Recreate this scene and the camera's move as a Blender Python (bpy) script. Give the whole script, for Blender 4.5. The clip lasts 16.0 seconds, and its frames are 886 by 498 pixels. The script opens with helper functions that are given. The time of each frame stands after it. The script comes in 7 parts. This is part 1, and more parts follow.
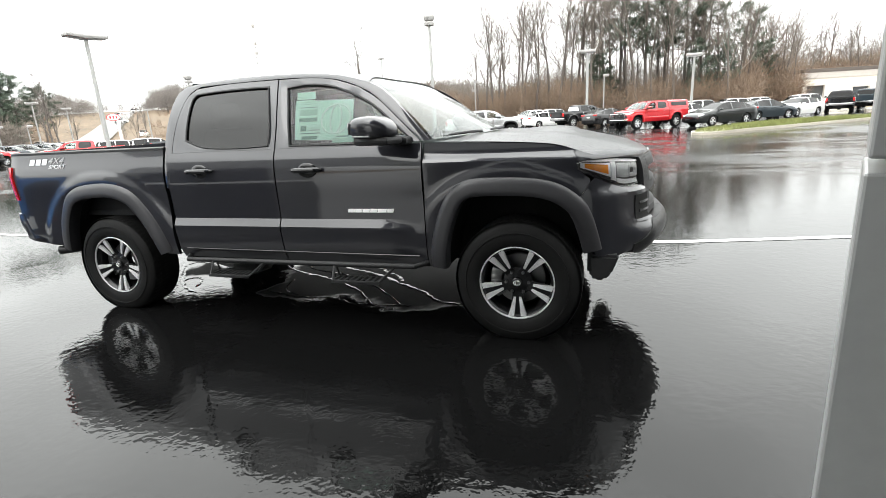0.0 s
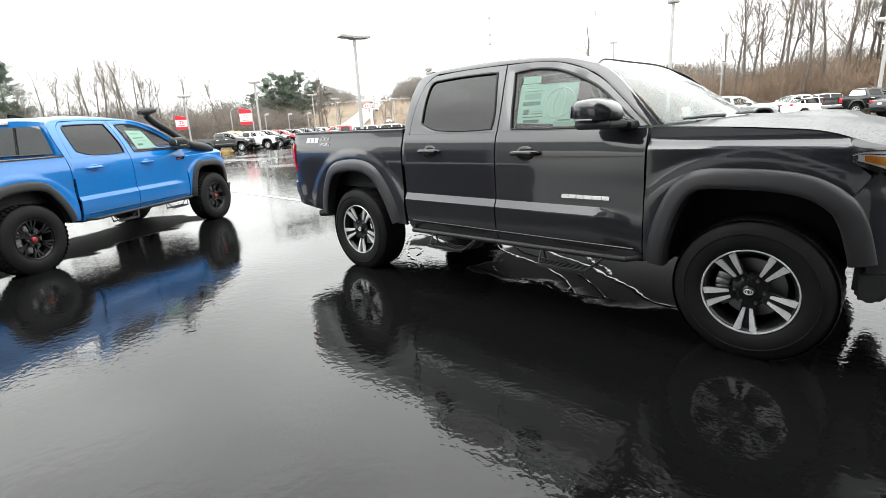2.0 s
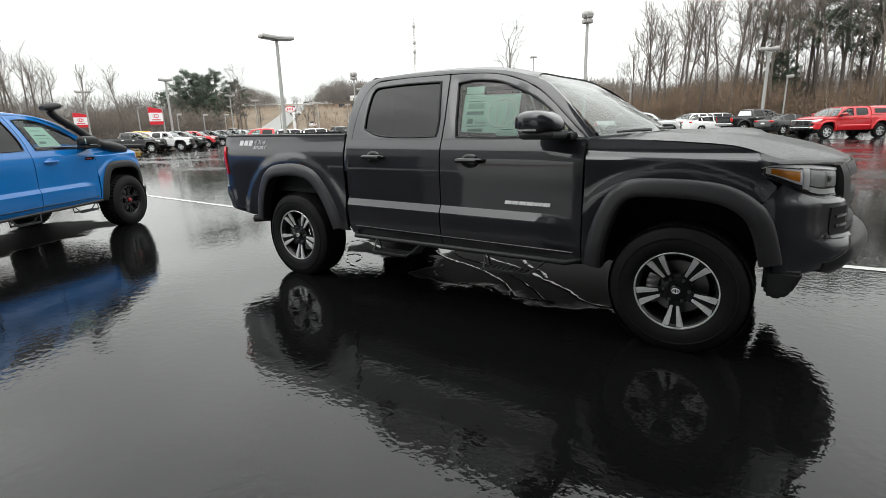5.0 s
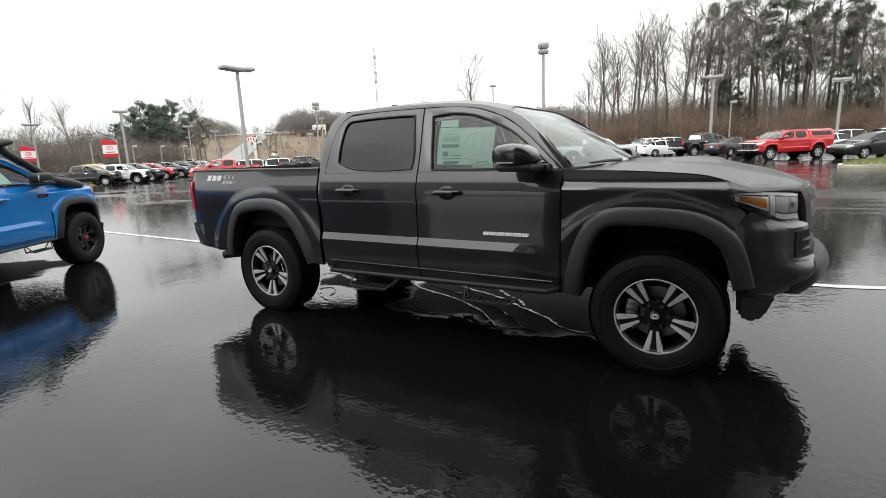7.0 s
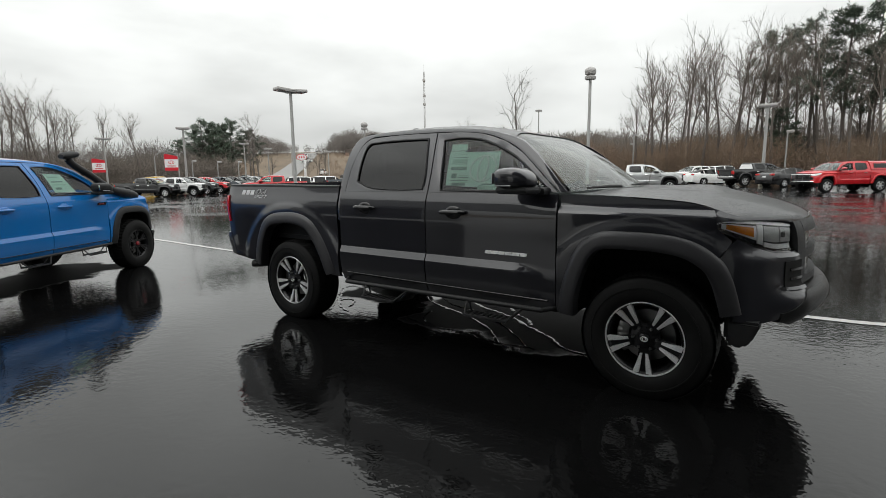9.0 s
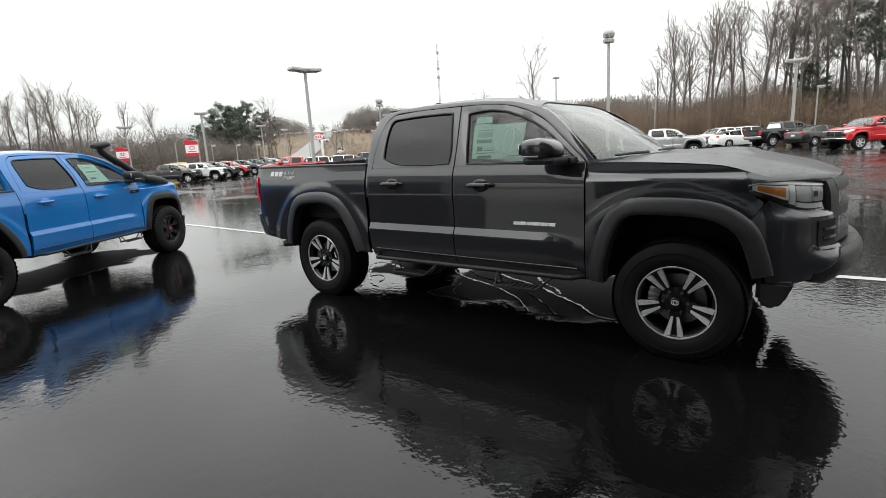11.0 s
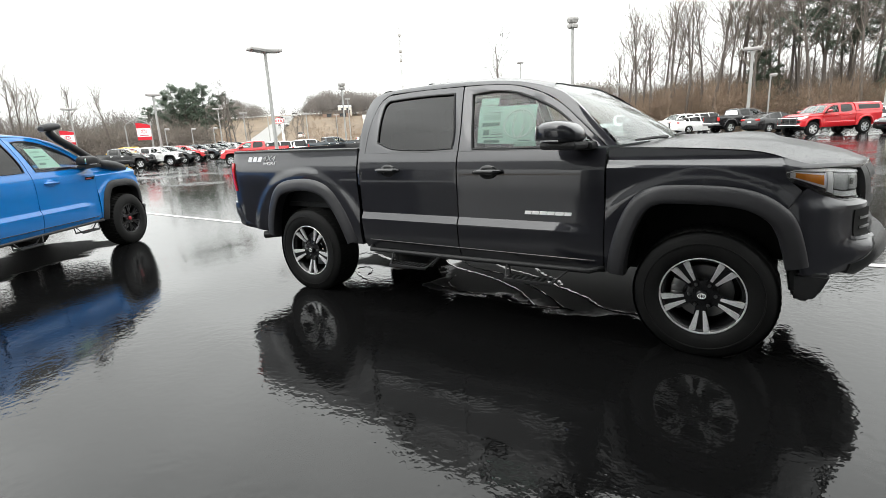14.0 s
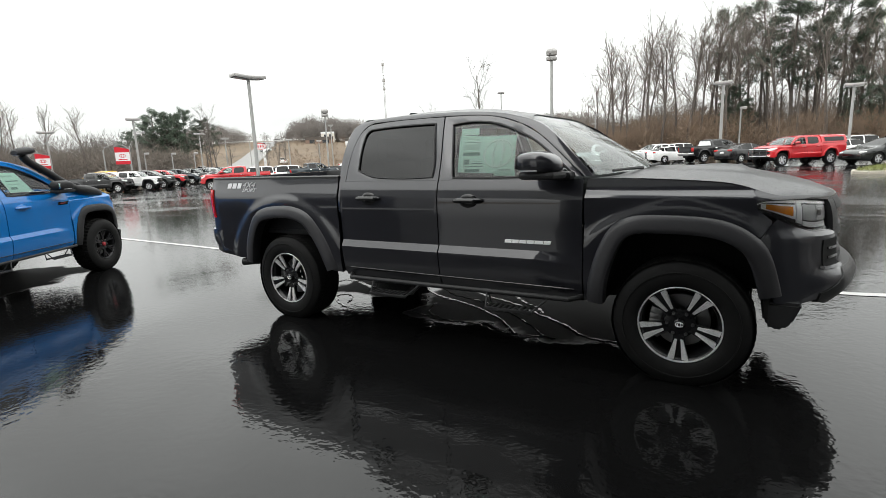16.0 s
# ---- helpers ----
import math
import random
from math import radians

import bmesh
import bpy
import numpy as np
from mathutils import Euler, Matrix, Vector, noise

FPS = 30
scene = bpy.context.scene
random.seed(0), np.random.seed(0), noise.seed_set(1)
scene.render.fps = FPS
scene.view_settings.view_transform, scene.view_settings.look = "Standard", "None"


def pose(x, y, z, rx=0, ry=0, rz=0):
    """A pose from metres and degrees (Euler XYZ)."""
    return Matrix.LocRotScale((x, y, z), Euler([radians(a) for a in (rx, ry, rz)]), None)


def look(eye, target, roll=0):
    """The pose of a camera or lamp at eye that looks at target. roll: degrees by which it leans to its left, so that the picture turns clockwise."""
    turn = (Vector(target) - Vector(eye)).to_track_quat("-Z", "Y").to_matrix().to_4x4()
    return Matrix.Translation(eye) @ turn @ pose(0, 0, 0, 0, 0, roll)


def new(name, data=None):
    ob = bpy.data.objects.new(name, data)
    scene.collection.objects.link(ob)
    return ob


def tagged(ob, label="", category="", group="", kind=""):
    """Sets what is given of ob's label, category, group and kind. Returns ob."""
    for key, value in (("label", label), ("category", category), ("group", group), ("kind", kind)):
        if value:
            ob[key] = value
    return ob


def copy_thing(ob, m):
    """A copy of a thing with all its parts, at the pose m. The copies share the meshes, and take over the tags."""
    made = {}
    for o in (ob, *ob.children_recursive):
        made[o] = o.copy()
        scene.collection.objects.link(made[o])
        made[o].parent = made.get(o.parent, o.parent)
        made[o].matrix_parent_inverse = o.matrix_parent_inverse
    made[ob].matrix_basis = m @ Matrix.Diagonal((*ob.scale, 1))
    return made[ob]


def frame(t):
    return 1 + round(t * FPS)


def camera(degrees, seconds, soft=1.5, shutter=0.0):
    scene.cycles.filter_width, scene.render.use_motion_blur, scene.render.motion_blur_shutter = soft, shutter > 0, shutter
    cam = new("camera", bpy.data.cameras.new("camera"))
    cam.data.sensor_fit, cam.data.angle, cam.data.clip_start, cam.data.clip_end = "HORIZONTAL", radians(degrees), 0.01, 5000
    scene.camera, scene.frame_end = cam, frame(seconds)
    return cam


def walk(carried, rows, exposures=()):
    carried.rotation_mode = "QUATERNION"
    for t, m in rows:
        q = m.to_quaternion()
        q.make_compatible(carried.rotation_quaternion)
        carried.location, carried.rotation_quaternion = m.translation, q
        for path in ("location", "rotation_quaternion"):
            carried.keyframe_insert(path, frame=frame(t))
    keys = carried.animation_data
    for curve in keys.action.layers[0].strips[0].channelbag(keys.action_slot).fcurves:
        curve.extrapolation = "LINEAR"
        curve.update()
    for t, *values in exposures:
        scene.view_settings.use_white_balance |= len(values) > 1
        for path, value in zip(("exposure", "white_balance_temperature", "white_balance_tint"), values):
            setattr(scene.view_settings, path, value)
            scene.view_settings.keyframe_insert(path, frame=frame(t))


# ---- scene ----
cam = camera(82.9, 16.0, soft=0.85)
PATH = [
    (0, (3.745, -3.814, 1.38), (3.129, -1.978, 0.878), -3.3),
    (0.5, (3.736, -3.807, 1.381), (3.066, -1.996, 0.858), -3.7),
    (1, (3.724, -3.822, 1.381), (2.866, -2.105, 0.821), -4.5),
    (1.5, (3.719, -3.812, 1.348), (2.592, -2.256, 0.793), -4.3),
    (2, (3.751, -3.823, 1.353), (2.435, -2.402, 0.853), -3.2),
    (2.5, (3.87, -3.943, 1.366), (2.486, -2.572, 0.913), -3.2),
    (3, (3.979, -4.084, 1.367), (2.594, -2.718, 0.901), -2.5),
    (3.5, (4.002, -4.079, 1.358), (2.626, -2.699, 0.907), -2.7),
    (4, (3.919, -3.969, 1.385), (2.563, -2.551, 0.999), -2.4),
    (4.5, (3.81, -3.895, 1.37), (2.558, -2.387, 0.97), -2.0),
    (5, (3.665, -3.947, 1.357), (2.579, -2.339, 0.872), -1.4),
    (5.2, (3.621, -3.987, 1.351), (2.579, -2.355, 0.851), -0.9),
    (7.3, (3.559, -3.971, 1.406), (2.583, -2.262, 1.046), -2.3),
    (7.5, (3.548, -3.985, 1.409), (2.56, -2.279, 1.075), -2.8),
    (8, (3.594, -4.003, 1.422), (2.598, -2.292, 1.139), -3.3),
    (8.5, (3.765, -3.968, 1.402), (2.719, -2.288, 1.12), -1.7),
    (9, (3.901, -3.996, 1.393), (2.775, -2.371, 1.092), -0.7),
    (9.2, (3.923, -4.02, 1.397), (2.776, -2.412, 1.083), -1.2),
    (11.3, (3.87, -4.097, 1.397), (2.69, -2.536, 0.985), -3.4),
    (11.5, (3.78, -4.068, 1.388), (2.632, -2.485, 0.967), -3.9),
    (12, (3.586, -4.056, 1.391), (2.55, -2.409, 0.925), -4.3),
    (12.5, (3.5, -4.074, 1.38), (2.488, -2.425, 0.873), -3.0),
    (13, (3.488, -4.066, 1.372), (2.411, -2.455, 0.877), -1.9),
    (13.5, (3.485, -4.059, 1.388), (2.399, -2.451, 0.905), -2.3),
    (14, (3.494, -4.044, 1.402), (2.432, -2.413, 0.941), -3.0),
    (14.5, (3.496, -4.044, 1.409), (2.468, -2.382, 0.984), -2.4),
    (15, (3.495, -4.03, 1.41), (2.496, -2.342, 1.019), -1.8),
    (15.5, (3.498, -4.025, 1.413), (2.506, -2.329, 1.039), -1.9),
    (16, (3.5, -4.031, 1.415), (2.492, -2.342, 1.052), -2.4),
]
EXPOSURES = [(0, 0.87), (0.8, 0.9), (1.6, 0.86), (2.0, 0.88), (2.5, 0.62), (3.5, 0.42), (4.0, 0.27), (4.4, -0.22), (4.6, -0.20), (5, 0.02), (7.3, 0.03), (7.6, -0.05), (8, -0.36), (8.6, -0.57), (9.2, -0.6), (11.3, 0.0), (12.0, 0.1), (12.5, 0.46), (13.5, 0.52), (14.5, 0.42), (15.3, 0.15), (16, 0.02)]
walk(cam, [(t, look(eye, target, roll)) for t, eye, target, roll in PATH], EXPOSURES)
SKY_LOW, SKY_HIGH = 0.9, 3.3
RAIN_SHADOWS = ((0.02, 0.62, 0, 0.46), (2.12, 0.20, 0.0, 1.36), (-5.05, -1.95, 120.0, 1.95))
# ---- world and light: heavy overcast after rain ----
world = bpy.data.worlds.new("overcast_sky")
scene.world = world
world.use_nodes = True
wt = world.node_tree
wt.nodes.clear()


def wn(kind, **kw):
    n = wt.nodes.new(kind)
    for k, v in kw.items():
        n.inputs[k].default_value = v
    return n


sky = wt.nodes.new("ShaderNodeTexSky")
sky.sky_type = "NISHITA"
sky.sun_disc = False
sky.sun_elevation, sky.sun_rotation = radians(42), radians(200)
sky.air_density, sky.dust_density = 1.0, 4.0
# cloud deck: brighter overhead than at the horizon, softly mottled
coord = wt.nodes.new("ShaderNodeTexCoord")
sep = wt.nodes.new("ShaderNodeSeparateXYZ")
wt.links.new(coord.outputs["Generated"], sep.inputs[0])
grad = wt.nodes.new("ShaderNodeMapRange")
grad.inputs["From Min"].default_value, grad.inputs["From Max"].default_value = -0.02, 1.0
grad.inputs["To Min"].default_value, grad.inputs["To Max"].default_value = SKY_LOW, SKY_HIGH
wt.links.new(sep.outputs["Z"], grad.inputs["Value"])
mapn = wt.nodes.new("ShaderNodeMapping")
mapn.inputs["Scale"].default_value = (1.6, 1.6, 5.0)
wt.links.new(coord.outputs["Generated"], mapn.inputs["Vector"])
cloud = wn("ShaderNodeTexNoise", Scale=1.7, Detail=5.0, Roughness=0.5)
wt.links.new(mapn.outputs[0], cloud.inputs["Vector"])
cr_ = wt.nodes.new("ShaderNodeMapRange")
cr_.inputs["From Min"].default_value, cr_.inputs["From Max"].default_value = 0.32, 0.68
cr_.inputs["To Min"].default_value, cr_.inputs["To Max"].default_value = 0.80, 1.12
wt.links.new(cloud.outputs["Fac"], cr_.inputs["Value"])
mul = wt.nodes.new("ShaderNodeMath")
mul.operation = "MULTIPLY"
wt.links.new(grad.outputs[0], mul.inputs[0])
wt.links.new(cr_.outputs[0], mul.inputs[1])
tint = wt.nodes.new("ShaderNodeVectorMath")
tint.operation = "SCALE"
tint.inputs[0].default_value = (0.976, 1.0, 0.978)
wt.links.new(mul.outputs[0], tint.inputs["Scale"])
bg_cloud = wn("ShaderNodeBackground", Strength=1.0)
wt.links.new(tint.outputs[0], bg_cloud.inputs["Color"])
hs = wn("ShaderNodeHueSaturation", Saturation=0.15)
wt.links.new(sky.outputs[0], hs.inputs["Color"])
bg_sky = wn("ShaderNodeBackground", Strength=0.02)
wt.links.new(hs.outputs[0], bg_sky.inputs["Color"])
add = wt.nodes.new("ShaderNodeAddShader")
wt.links.new(bg_cloud.outputs[0], add.inputs[0])
wt.links.new(bg_sky.outputs[0], add.inputs[1])
wo = wt.nodes.new("ShaderNodeOutputWorld")
wt.links.new(add.outputs[0], wo.inputs["Surface"])

sun = new("sun", bpy.data.lights.new("sun", "SUN"))
sun.data.energy, sun.data.angle, sun.data.color = 0.5, radians(40), (1.0, 0.98, 0.95)
sun.matrix_world = look((0, 0, 30), (6, 16, 0))

# ---- materials ----


def material(name):
    m = bpy.data.materials.new(name)
    m.use_nodes = True
    return m, m.node_tree.nodes, m.node_tree.links, m.node_tree.nodes["Principled BSDF"]


def noise_node(nt, scale, detail=4.0, rough=0.55, space="Object", stretch=None, turn=0.0):
    tc = nt.nodes.new("ShaderNodeTexCoord")
    n = nt.nodes.new("ShaderNodeTexNoise")
    n.inputs["Scale"].default_value, n.inputs["Detail"].default_value, n.inputs["Roughness"].default_value = scale, detail, rough
    if stretch:
        mp = nt.nodes.new("ShaderNodeMapping")
        mp.vector_type = "TEXTURE"
        mp.inputs["Scale"].default_value = tuple(1 / c for c in stretch)
        mp.inputs["Rotation"].default_value = (0, 0, radians(turn))
        nt.links.new(tc.outputs[space], mp.inputs["Vector"])
        nt.links.new(mp.outputs[0], n.inputs["Vector"])
    else:
        nt.links.new(tc.outputs[space], n.inputs["Vector"])
    return n


def ramp(nt, src, a, b, lo, hi):
    r = nt.nodes.new("ShaderNodeMapRange")
    r.inputs["From Min"].default_value, r.inputs["From Max"].default_value = a, b
    r.inputs["To Min"].default_value, r.inputs["To Max"].default_value = lo, hi
    nt.links.new(src, r.inputs["Value"])
    return r.outputs[0]


def mixcol(nt, fac, a, b):
    m = nt.nodes.new("ShaderNodeMix")
    m.data_type = "RGBA"
    nt.links.new(fac, m.inputs[0])
    for sock, v in ((m.inputs[6], a), (m.inputs[7], b)):
        if isinstance(v, tuple):
            sock.default_value = (*v, 1)
        else:
            nt.links.new(v, sock)
    return m.outputs[2]


def bump(nt, height, strength, dist, normal=None):
    b = nt.nodes.new("ShaderNodeBump")
    b.inputs["Strength"].default_value, b.inputs["Distance"].default_value = strength, dist
    nt.links.new(height, b.inputs["Height"])
    if normal is not None:
        nt.links.new(normal, b.inputs["Normal"])
    return b.outputs[0]


def surface(name, col, rough=0.6, metal=0.0, vary=0.15, scale=6.0, bumps=0.0, bscale=60.0, coat=0.0, spec=0.5, stretch=None, island=0.0):
    """A plain painted, plastic, metal or natural surface with two scales of unevenness."""
    m, nodes, links, p = material(name)
    nt = m.node_tree
    n = noise_node(nt, scale, stretch=stretch)
    n2 = noise_node(nt, scale * 9, stretch=stretch)
    avg = nt.nodes.new("ShaderNodeMath")
    avg.operation = "ADD"
    links.new(n.outputs["Fac"], avg.inputs[0])
    links.new(n2.outputs["Fac"], avg.inputs[1])
    f = ramp(nt, avg.outputs[0], 0.7, 1.3, 0.0, 1.0)
    lo, hi = tuple(c * (1 - vary) for c in col), tuple(min(1.0, c * (1 + vary)) for c in col)
    c = mixcol(nt, f, lo, hi)
    if island:
        g = nt.nodes.new("ShaderNodeNewGeometry")
        h = nt.nodes.new("ShaderNodeHueSaturation")
        links.new(ramp(nt, g.outputs["Random Per Island"], 0, 1, 1 - island, 1 + island), h.inputs["Value"])
        links.new(c, h.inputs["Color"])
        c = h.outputs[0]
    links.new(c, p.inputs["Base Color"])
    links.new(ramp(nt, n2.outputs["Fac"], 0.3, 0.7, rough * 0.85, min(1, rough * 1.15)), p.inputs["Roughness"])
    p.inputs["Metallic"].default_value = metal
    p.inputs["Specular IOR Level"].default_value = spec
    p.inputs["Coat Weight"].default_value = coat
    p.inputs["Coat Roughness"].default_value = 0.04
    if bumps:
        nb = noise_node(nt, bscale)
        links.new(bump(nt, nb.outputs["Fac"], bumps, 0.01), p.inputs["Normal"])
    return m


def car_paint(name, col, metal=0.5, rough=0.4, drops=False):
    """Wet lacquered car paint: flake base under a clear coat; drops: beads of rain on the upper panels."""
    m, nodes, links, p = material(name)
    nt = m.node_tree
    flake = noise_node(nt, 900.0, detail=1.0)
    f = ramp(nt, flake.outputs["Fac"], 0.35, 0.65, 0.0, 1.0)
    links.new(mixcol(nt, f, tuple(c * 0.85 for c in col), tuple(min(1, c * 1.15) for c in col)), p.inputs["Base Color"])
    p.inputs["Metallic"].default_value, p.inputs["Roughness"].default_value = metal, rough
    p.inputs["Coat Weight"].default_value, p.inputs["Coat Roughness"].default_value = (0.30, 0.16) if drops else (1.0, 0.035)
    p.inputs["Specular IOR Level"].default_value = 0.15
    p.inputs["Coat IOR"].default_value = 1.5 if drops else 1.60
    film = noise_node(nt, 14.0, detail=3.0)
    nrm = bump(nt, film.outputs["Fac"], 0.02, 0.003)
    if drops:
        tc = nt.nodes.new("ShaderNodeTexCoord")
        v = nt.nodes.new("ShaderNodeTexVoronoi")
        v.inputs["Scale"].default_value = 48.0
        v.inputs["Randomness"].default_value = 1.0
        links.new(tc.outputs["Object"], v.inputs["Vector"])
        bead = ramp(nt, v.outputs["Distance"], 0.0, 0.42, 1.0, 0.0)
        v2 = nt.nodes.new("ShaderNodeTexVoronoi")
        v2.inputs["Scale"].default_value = 115.0
        links.new(tc.outputs["Object"], v2.inputs["Vector"])
        bead2 = ramp(nt, v2.outputs["Distance"], 0.0, 0.4, 1.0, 0.0)
        nrm = bump(nt, bead, 0.6, 0.004, nrm)
        nrm = bump(nt, bead2, 0.4, 0.0015, nrm)
    links.new(nrm, p.inputs["Coat Normal"])
    if drops:
        links.new(nrm, p.inputs["Normal"])
    return m


def glass(name, tint, rough=0.02, beads=0.0):
    """A thin pane: tinted see-through with a mirror gloss that grows at a slant."""
    m, nodes, links, p = material(name)
    nodes.remove(p)
    tr = nodes.new("ShaderNodeBsdfTransparent")
    tr.inputs["Color"].default_value = (*tint, 1)
    gl = nodes.new("ShaderNodeBsdfGlossy")
    gl.inputs["Roughness"].default_value = rough
    fr = nodes.new("ShaderNodeFresnel")
    fr.inputs["IOR"].default_value = 1.52
    mx = nodes.new("ShaderNodeMixShader")
    links.new(fr.outputs[0], mx.inputs[0])
    links.new(tr.outputs[0], mx.inputs[1])
    links.new(gl.outputs[0], mx.inputs[2])
    film = noise_node(m.node_tree, 9.0, stretch=(1, 1, 0.35))
    links.new(bump(m.node_tree, film.outputs["Fac"], 0.03, 0.004), gl.inputs["Normal"])
    out = mx.outputs[0]
    if beads:
        # fine drops on the pane scatter daylight
        df = nodes.new("ShaderNodeBsdfDiffuse")
        df.inputs["Color"].default_value = (0.74, 0.81, 0.79, 1)
        spots = noise_node(m.node_tree, 60.0, detail=4.0, rough=0.7)
        m2 = nodes.new("ShaderNodeMixShader")
        links.new(ramp(m.node_tree, spots.outputs["Fac"], 0.3, 0.7, beads * 0.6, beads * 1.4), m2.inputs[0])
        links.new(out, m2.inputs[1])
        links.new(df.outputs[0], m2.inputs[2])
        out = m2.outputs[0]
    links.new(out, nodes["Material Output"].inputs["Surface"])
    return m


def wet_asphalt():
    """Black sealed asphalt under a film of rain: standing water lies smooth, the rest stays pebbly and streaked."""
    m, nodes, links, p = material("wet_asphalt")
    nt = m.node_tree
    big = noise_node(nt, 0.16, detail=5.0, rough=0.6)
    streak = noise_node(nt, 0.85, detail=6.0, rough=0.65, stretch=(0.35, 1.6, 1.0))
    tc = nt.nodes.new("ShaderNodeTexCoord")
    sp = nt.nodes.new("ShaderNodeSeparateXYZ")
    links.new(tc.outputs["Object"], sp.inputs[0])
    # the apron by the building holds a sheet of water; past the stall line it breaks up
    apron = ramp(nt, sp.outputs["Y"], 2.2, 10.5, 0.30, 0.0)
    s1 = nt.nodes.new("ShaderNodeMath")
    s1.operation = "ADD"
    links.new(big.outputs["Fac"], s1.inputs[0])
    links.new(streak.outputs["Fac"], s1.inputs[1])
    s2 = nt.nodes.new("ShaderNodeMath")
    s2.operation = "ADD"
    links.new(s1.outputs[0], s2.inputs[0])
    links.new(apron, s2.inputs[1])
    pool0 = ramp(nt, s2.outputs[0], 0.91, 1.06, 0.0, 1.0)
    # ground that the parked trucks have kept from the rain
    edge_n = noise_node(nt, 1.6, detail=4.0)
    dry = None
    for bx, by, turn, reach in RAIN_SHADOWS:
        mp = nt.nodes.new("ShaderNodeMapping")
        mp.vector_type = "TEXTURE"
        mp.inputs["Location"].default_value = (bx, by, 0)
        mp.inputs["Rotation"].default_value = (0, 0, radians(turn))
        links.new(tc.outputs["Object"], mp.inputs["Vector"])
        sx = nt.nodes.new("ShaderNodeSeparateXYZ")
        links.new(mp.outputs[0], sx.inputs[0])
        parts_ = []
        for axis, half in (("X", reach), ("Y", 0.72)):
            a = nt.nodes.new("ShaderNodeMath")
            a.operation = "ABSOLUTE"
            links.new(sx.outputs[axis], a.inputs[0])
            b = nt.nodes.new("ShaderNodeMath")
            b.operation = "SUBTRACT"
            links.new(a.outputs[0], b.inputs[0])
            b.inputs[1].default_value = half
            parts_.append(b.outputs[0])
        mxx = nt.nodes.new("ShaderNodeMath")
        mxx.operation = "MAXIMUM"
        links.new(parts_[0], mxx.inputs[0])
        links.new(parts_[1], mxx.inputs[1])
        wob = nt.nodes.new("ShaderNodeMath")
        wob.operation = "MULTIPLY_ADD"
        links.new(edge_n.outputs["Fac"], wob.inputs[0])
        wob.inputs[1].default_value = 0.9
        links.new(mxx.outputs[0], wob.inputs[2])
        d = ramp(nt, wob.outputs[0], 0.36, 0.48, 1.0, 0.0)
        if dry is None:
            dry = d
        else:
            mm = nt.nodes.new("ShaderNodeMath")
            mm.operation = "MAXIMUM"
            links.new(dry, mm.inputs[0])
            links.new(d, mm.inputs[1])
            dry = mm.outputs[0]
    inv = nt.nodes.new("ShaderNodeMath")
    inv.operation = "SUBTRACT"
    inv.inputs[0].default_value = 1.0
    links.new(dry, inv.inputs[1])
    pm = nt.nodes.new("ShaderNodeMath")
    pm.operation = "MULTIPLY"
    links.new(pool0, pm.inputs[0])
    links.new(inv.outputs[0], pm.inputs[1])
    pool = pm.outputs[0]
    agg = noise_node(nt, 160.0, detail=2.0)
    tone = noise_node(nt, 1.3, detail=6.0)
    c1 = mixcol(nt, ramp(nt, tone.outputs["Fac"], 0.35, 0.65, 0, 1), (0.005, 0.005, 0.0053), (0.009, 0.009, 0.0094))
    c2 = mixcol(nt, ramp(nt, agg.outputs["Fac"], 0.45, 0.75, 0, 1), c1, (0.015, 0.015, 0.015))
    links.new(mixcol(nt, pool, c2, (0.0040, 0.0040, 0.0041)), p.inputs["Base Color"])
    rg_ = nt.nodes.new("ShaderNodeMath")
    rg_.operation = "MULTIPLY_ADD"
    links.new(dry, rg_.inputs[0])
    rg_.inputs[1].default_value = 0.40
    links.new(ramp(nt, pool, 0, 1, 0.24, 0.012), rg_.inputs[2])
    links.new(rg_.outputs[0], p.inputs["Roughness"])
    spc = ramp(nt, dry, 0, 1, 0.5, 0.05)
    links.new(spc, p.inputs["Specular IOR Level"])
    p.inputs["IOR"].default_value = 1.38
    ripple = noise_node(nt, 22.0, detail=2.0, rough=0.5)
    swell = noise_node(nt, 2.2, detail=2.0)
    n1 = bump(nt, ripple.outputs["Fac"], 0.15, 0.010)
    n2 = bump(nt, swell.outputs["Fac"], 0.10, 0.02, n1)
    peb = nt.nodes.new("ShaderNodeMath")
    peb.operation = "MULTIPLY"
    links.new(agg.outputs["Fac"], peb.inputs[0])
    links.new(ramp(nt, pool, 0, 1, 1.0, 0.03), peb.inputs[1])
    links.new(bump(nt, peb.outputs[0], 0.35, 0.004, n2), p.inputs["Normal"])
    return m


def ground_cover(name, cols, scale):
    m, nodes, links, p = material(name)
    nt = m.node_tree
    n = noise_node(nt, scale, detail=8.0, rough=0.7)
    n2 = noise_node(nt, scale * 14, detail=4.0)
    c = mixcol(nt, ramp(nt, n.outputs["Fac"], 0.35, 0.65, 0, 1), cols[0], cols[1])
    links.new(mixcol(nt, ramp(nt, n2.outputs["Fac"], 0.4, 0.7, 0, 1), c, cols[2]), p.inputs["Base Color"])
    p.inputs["Roughness"].default_value = 0.9
    links.new(bump(nt, n2.outputs["Fac"], 0.6, 0.15), p.inputs["Normal"])
    return m


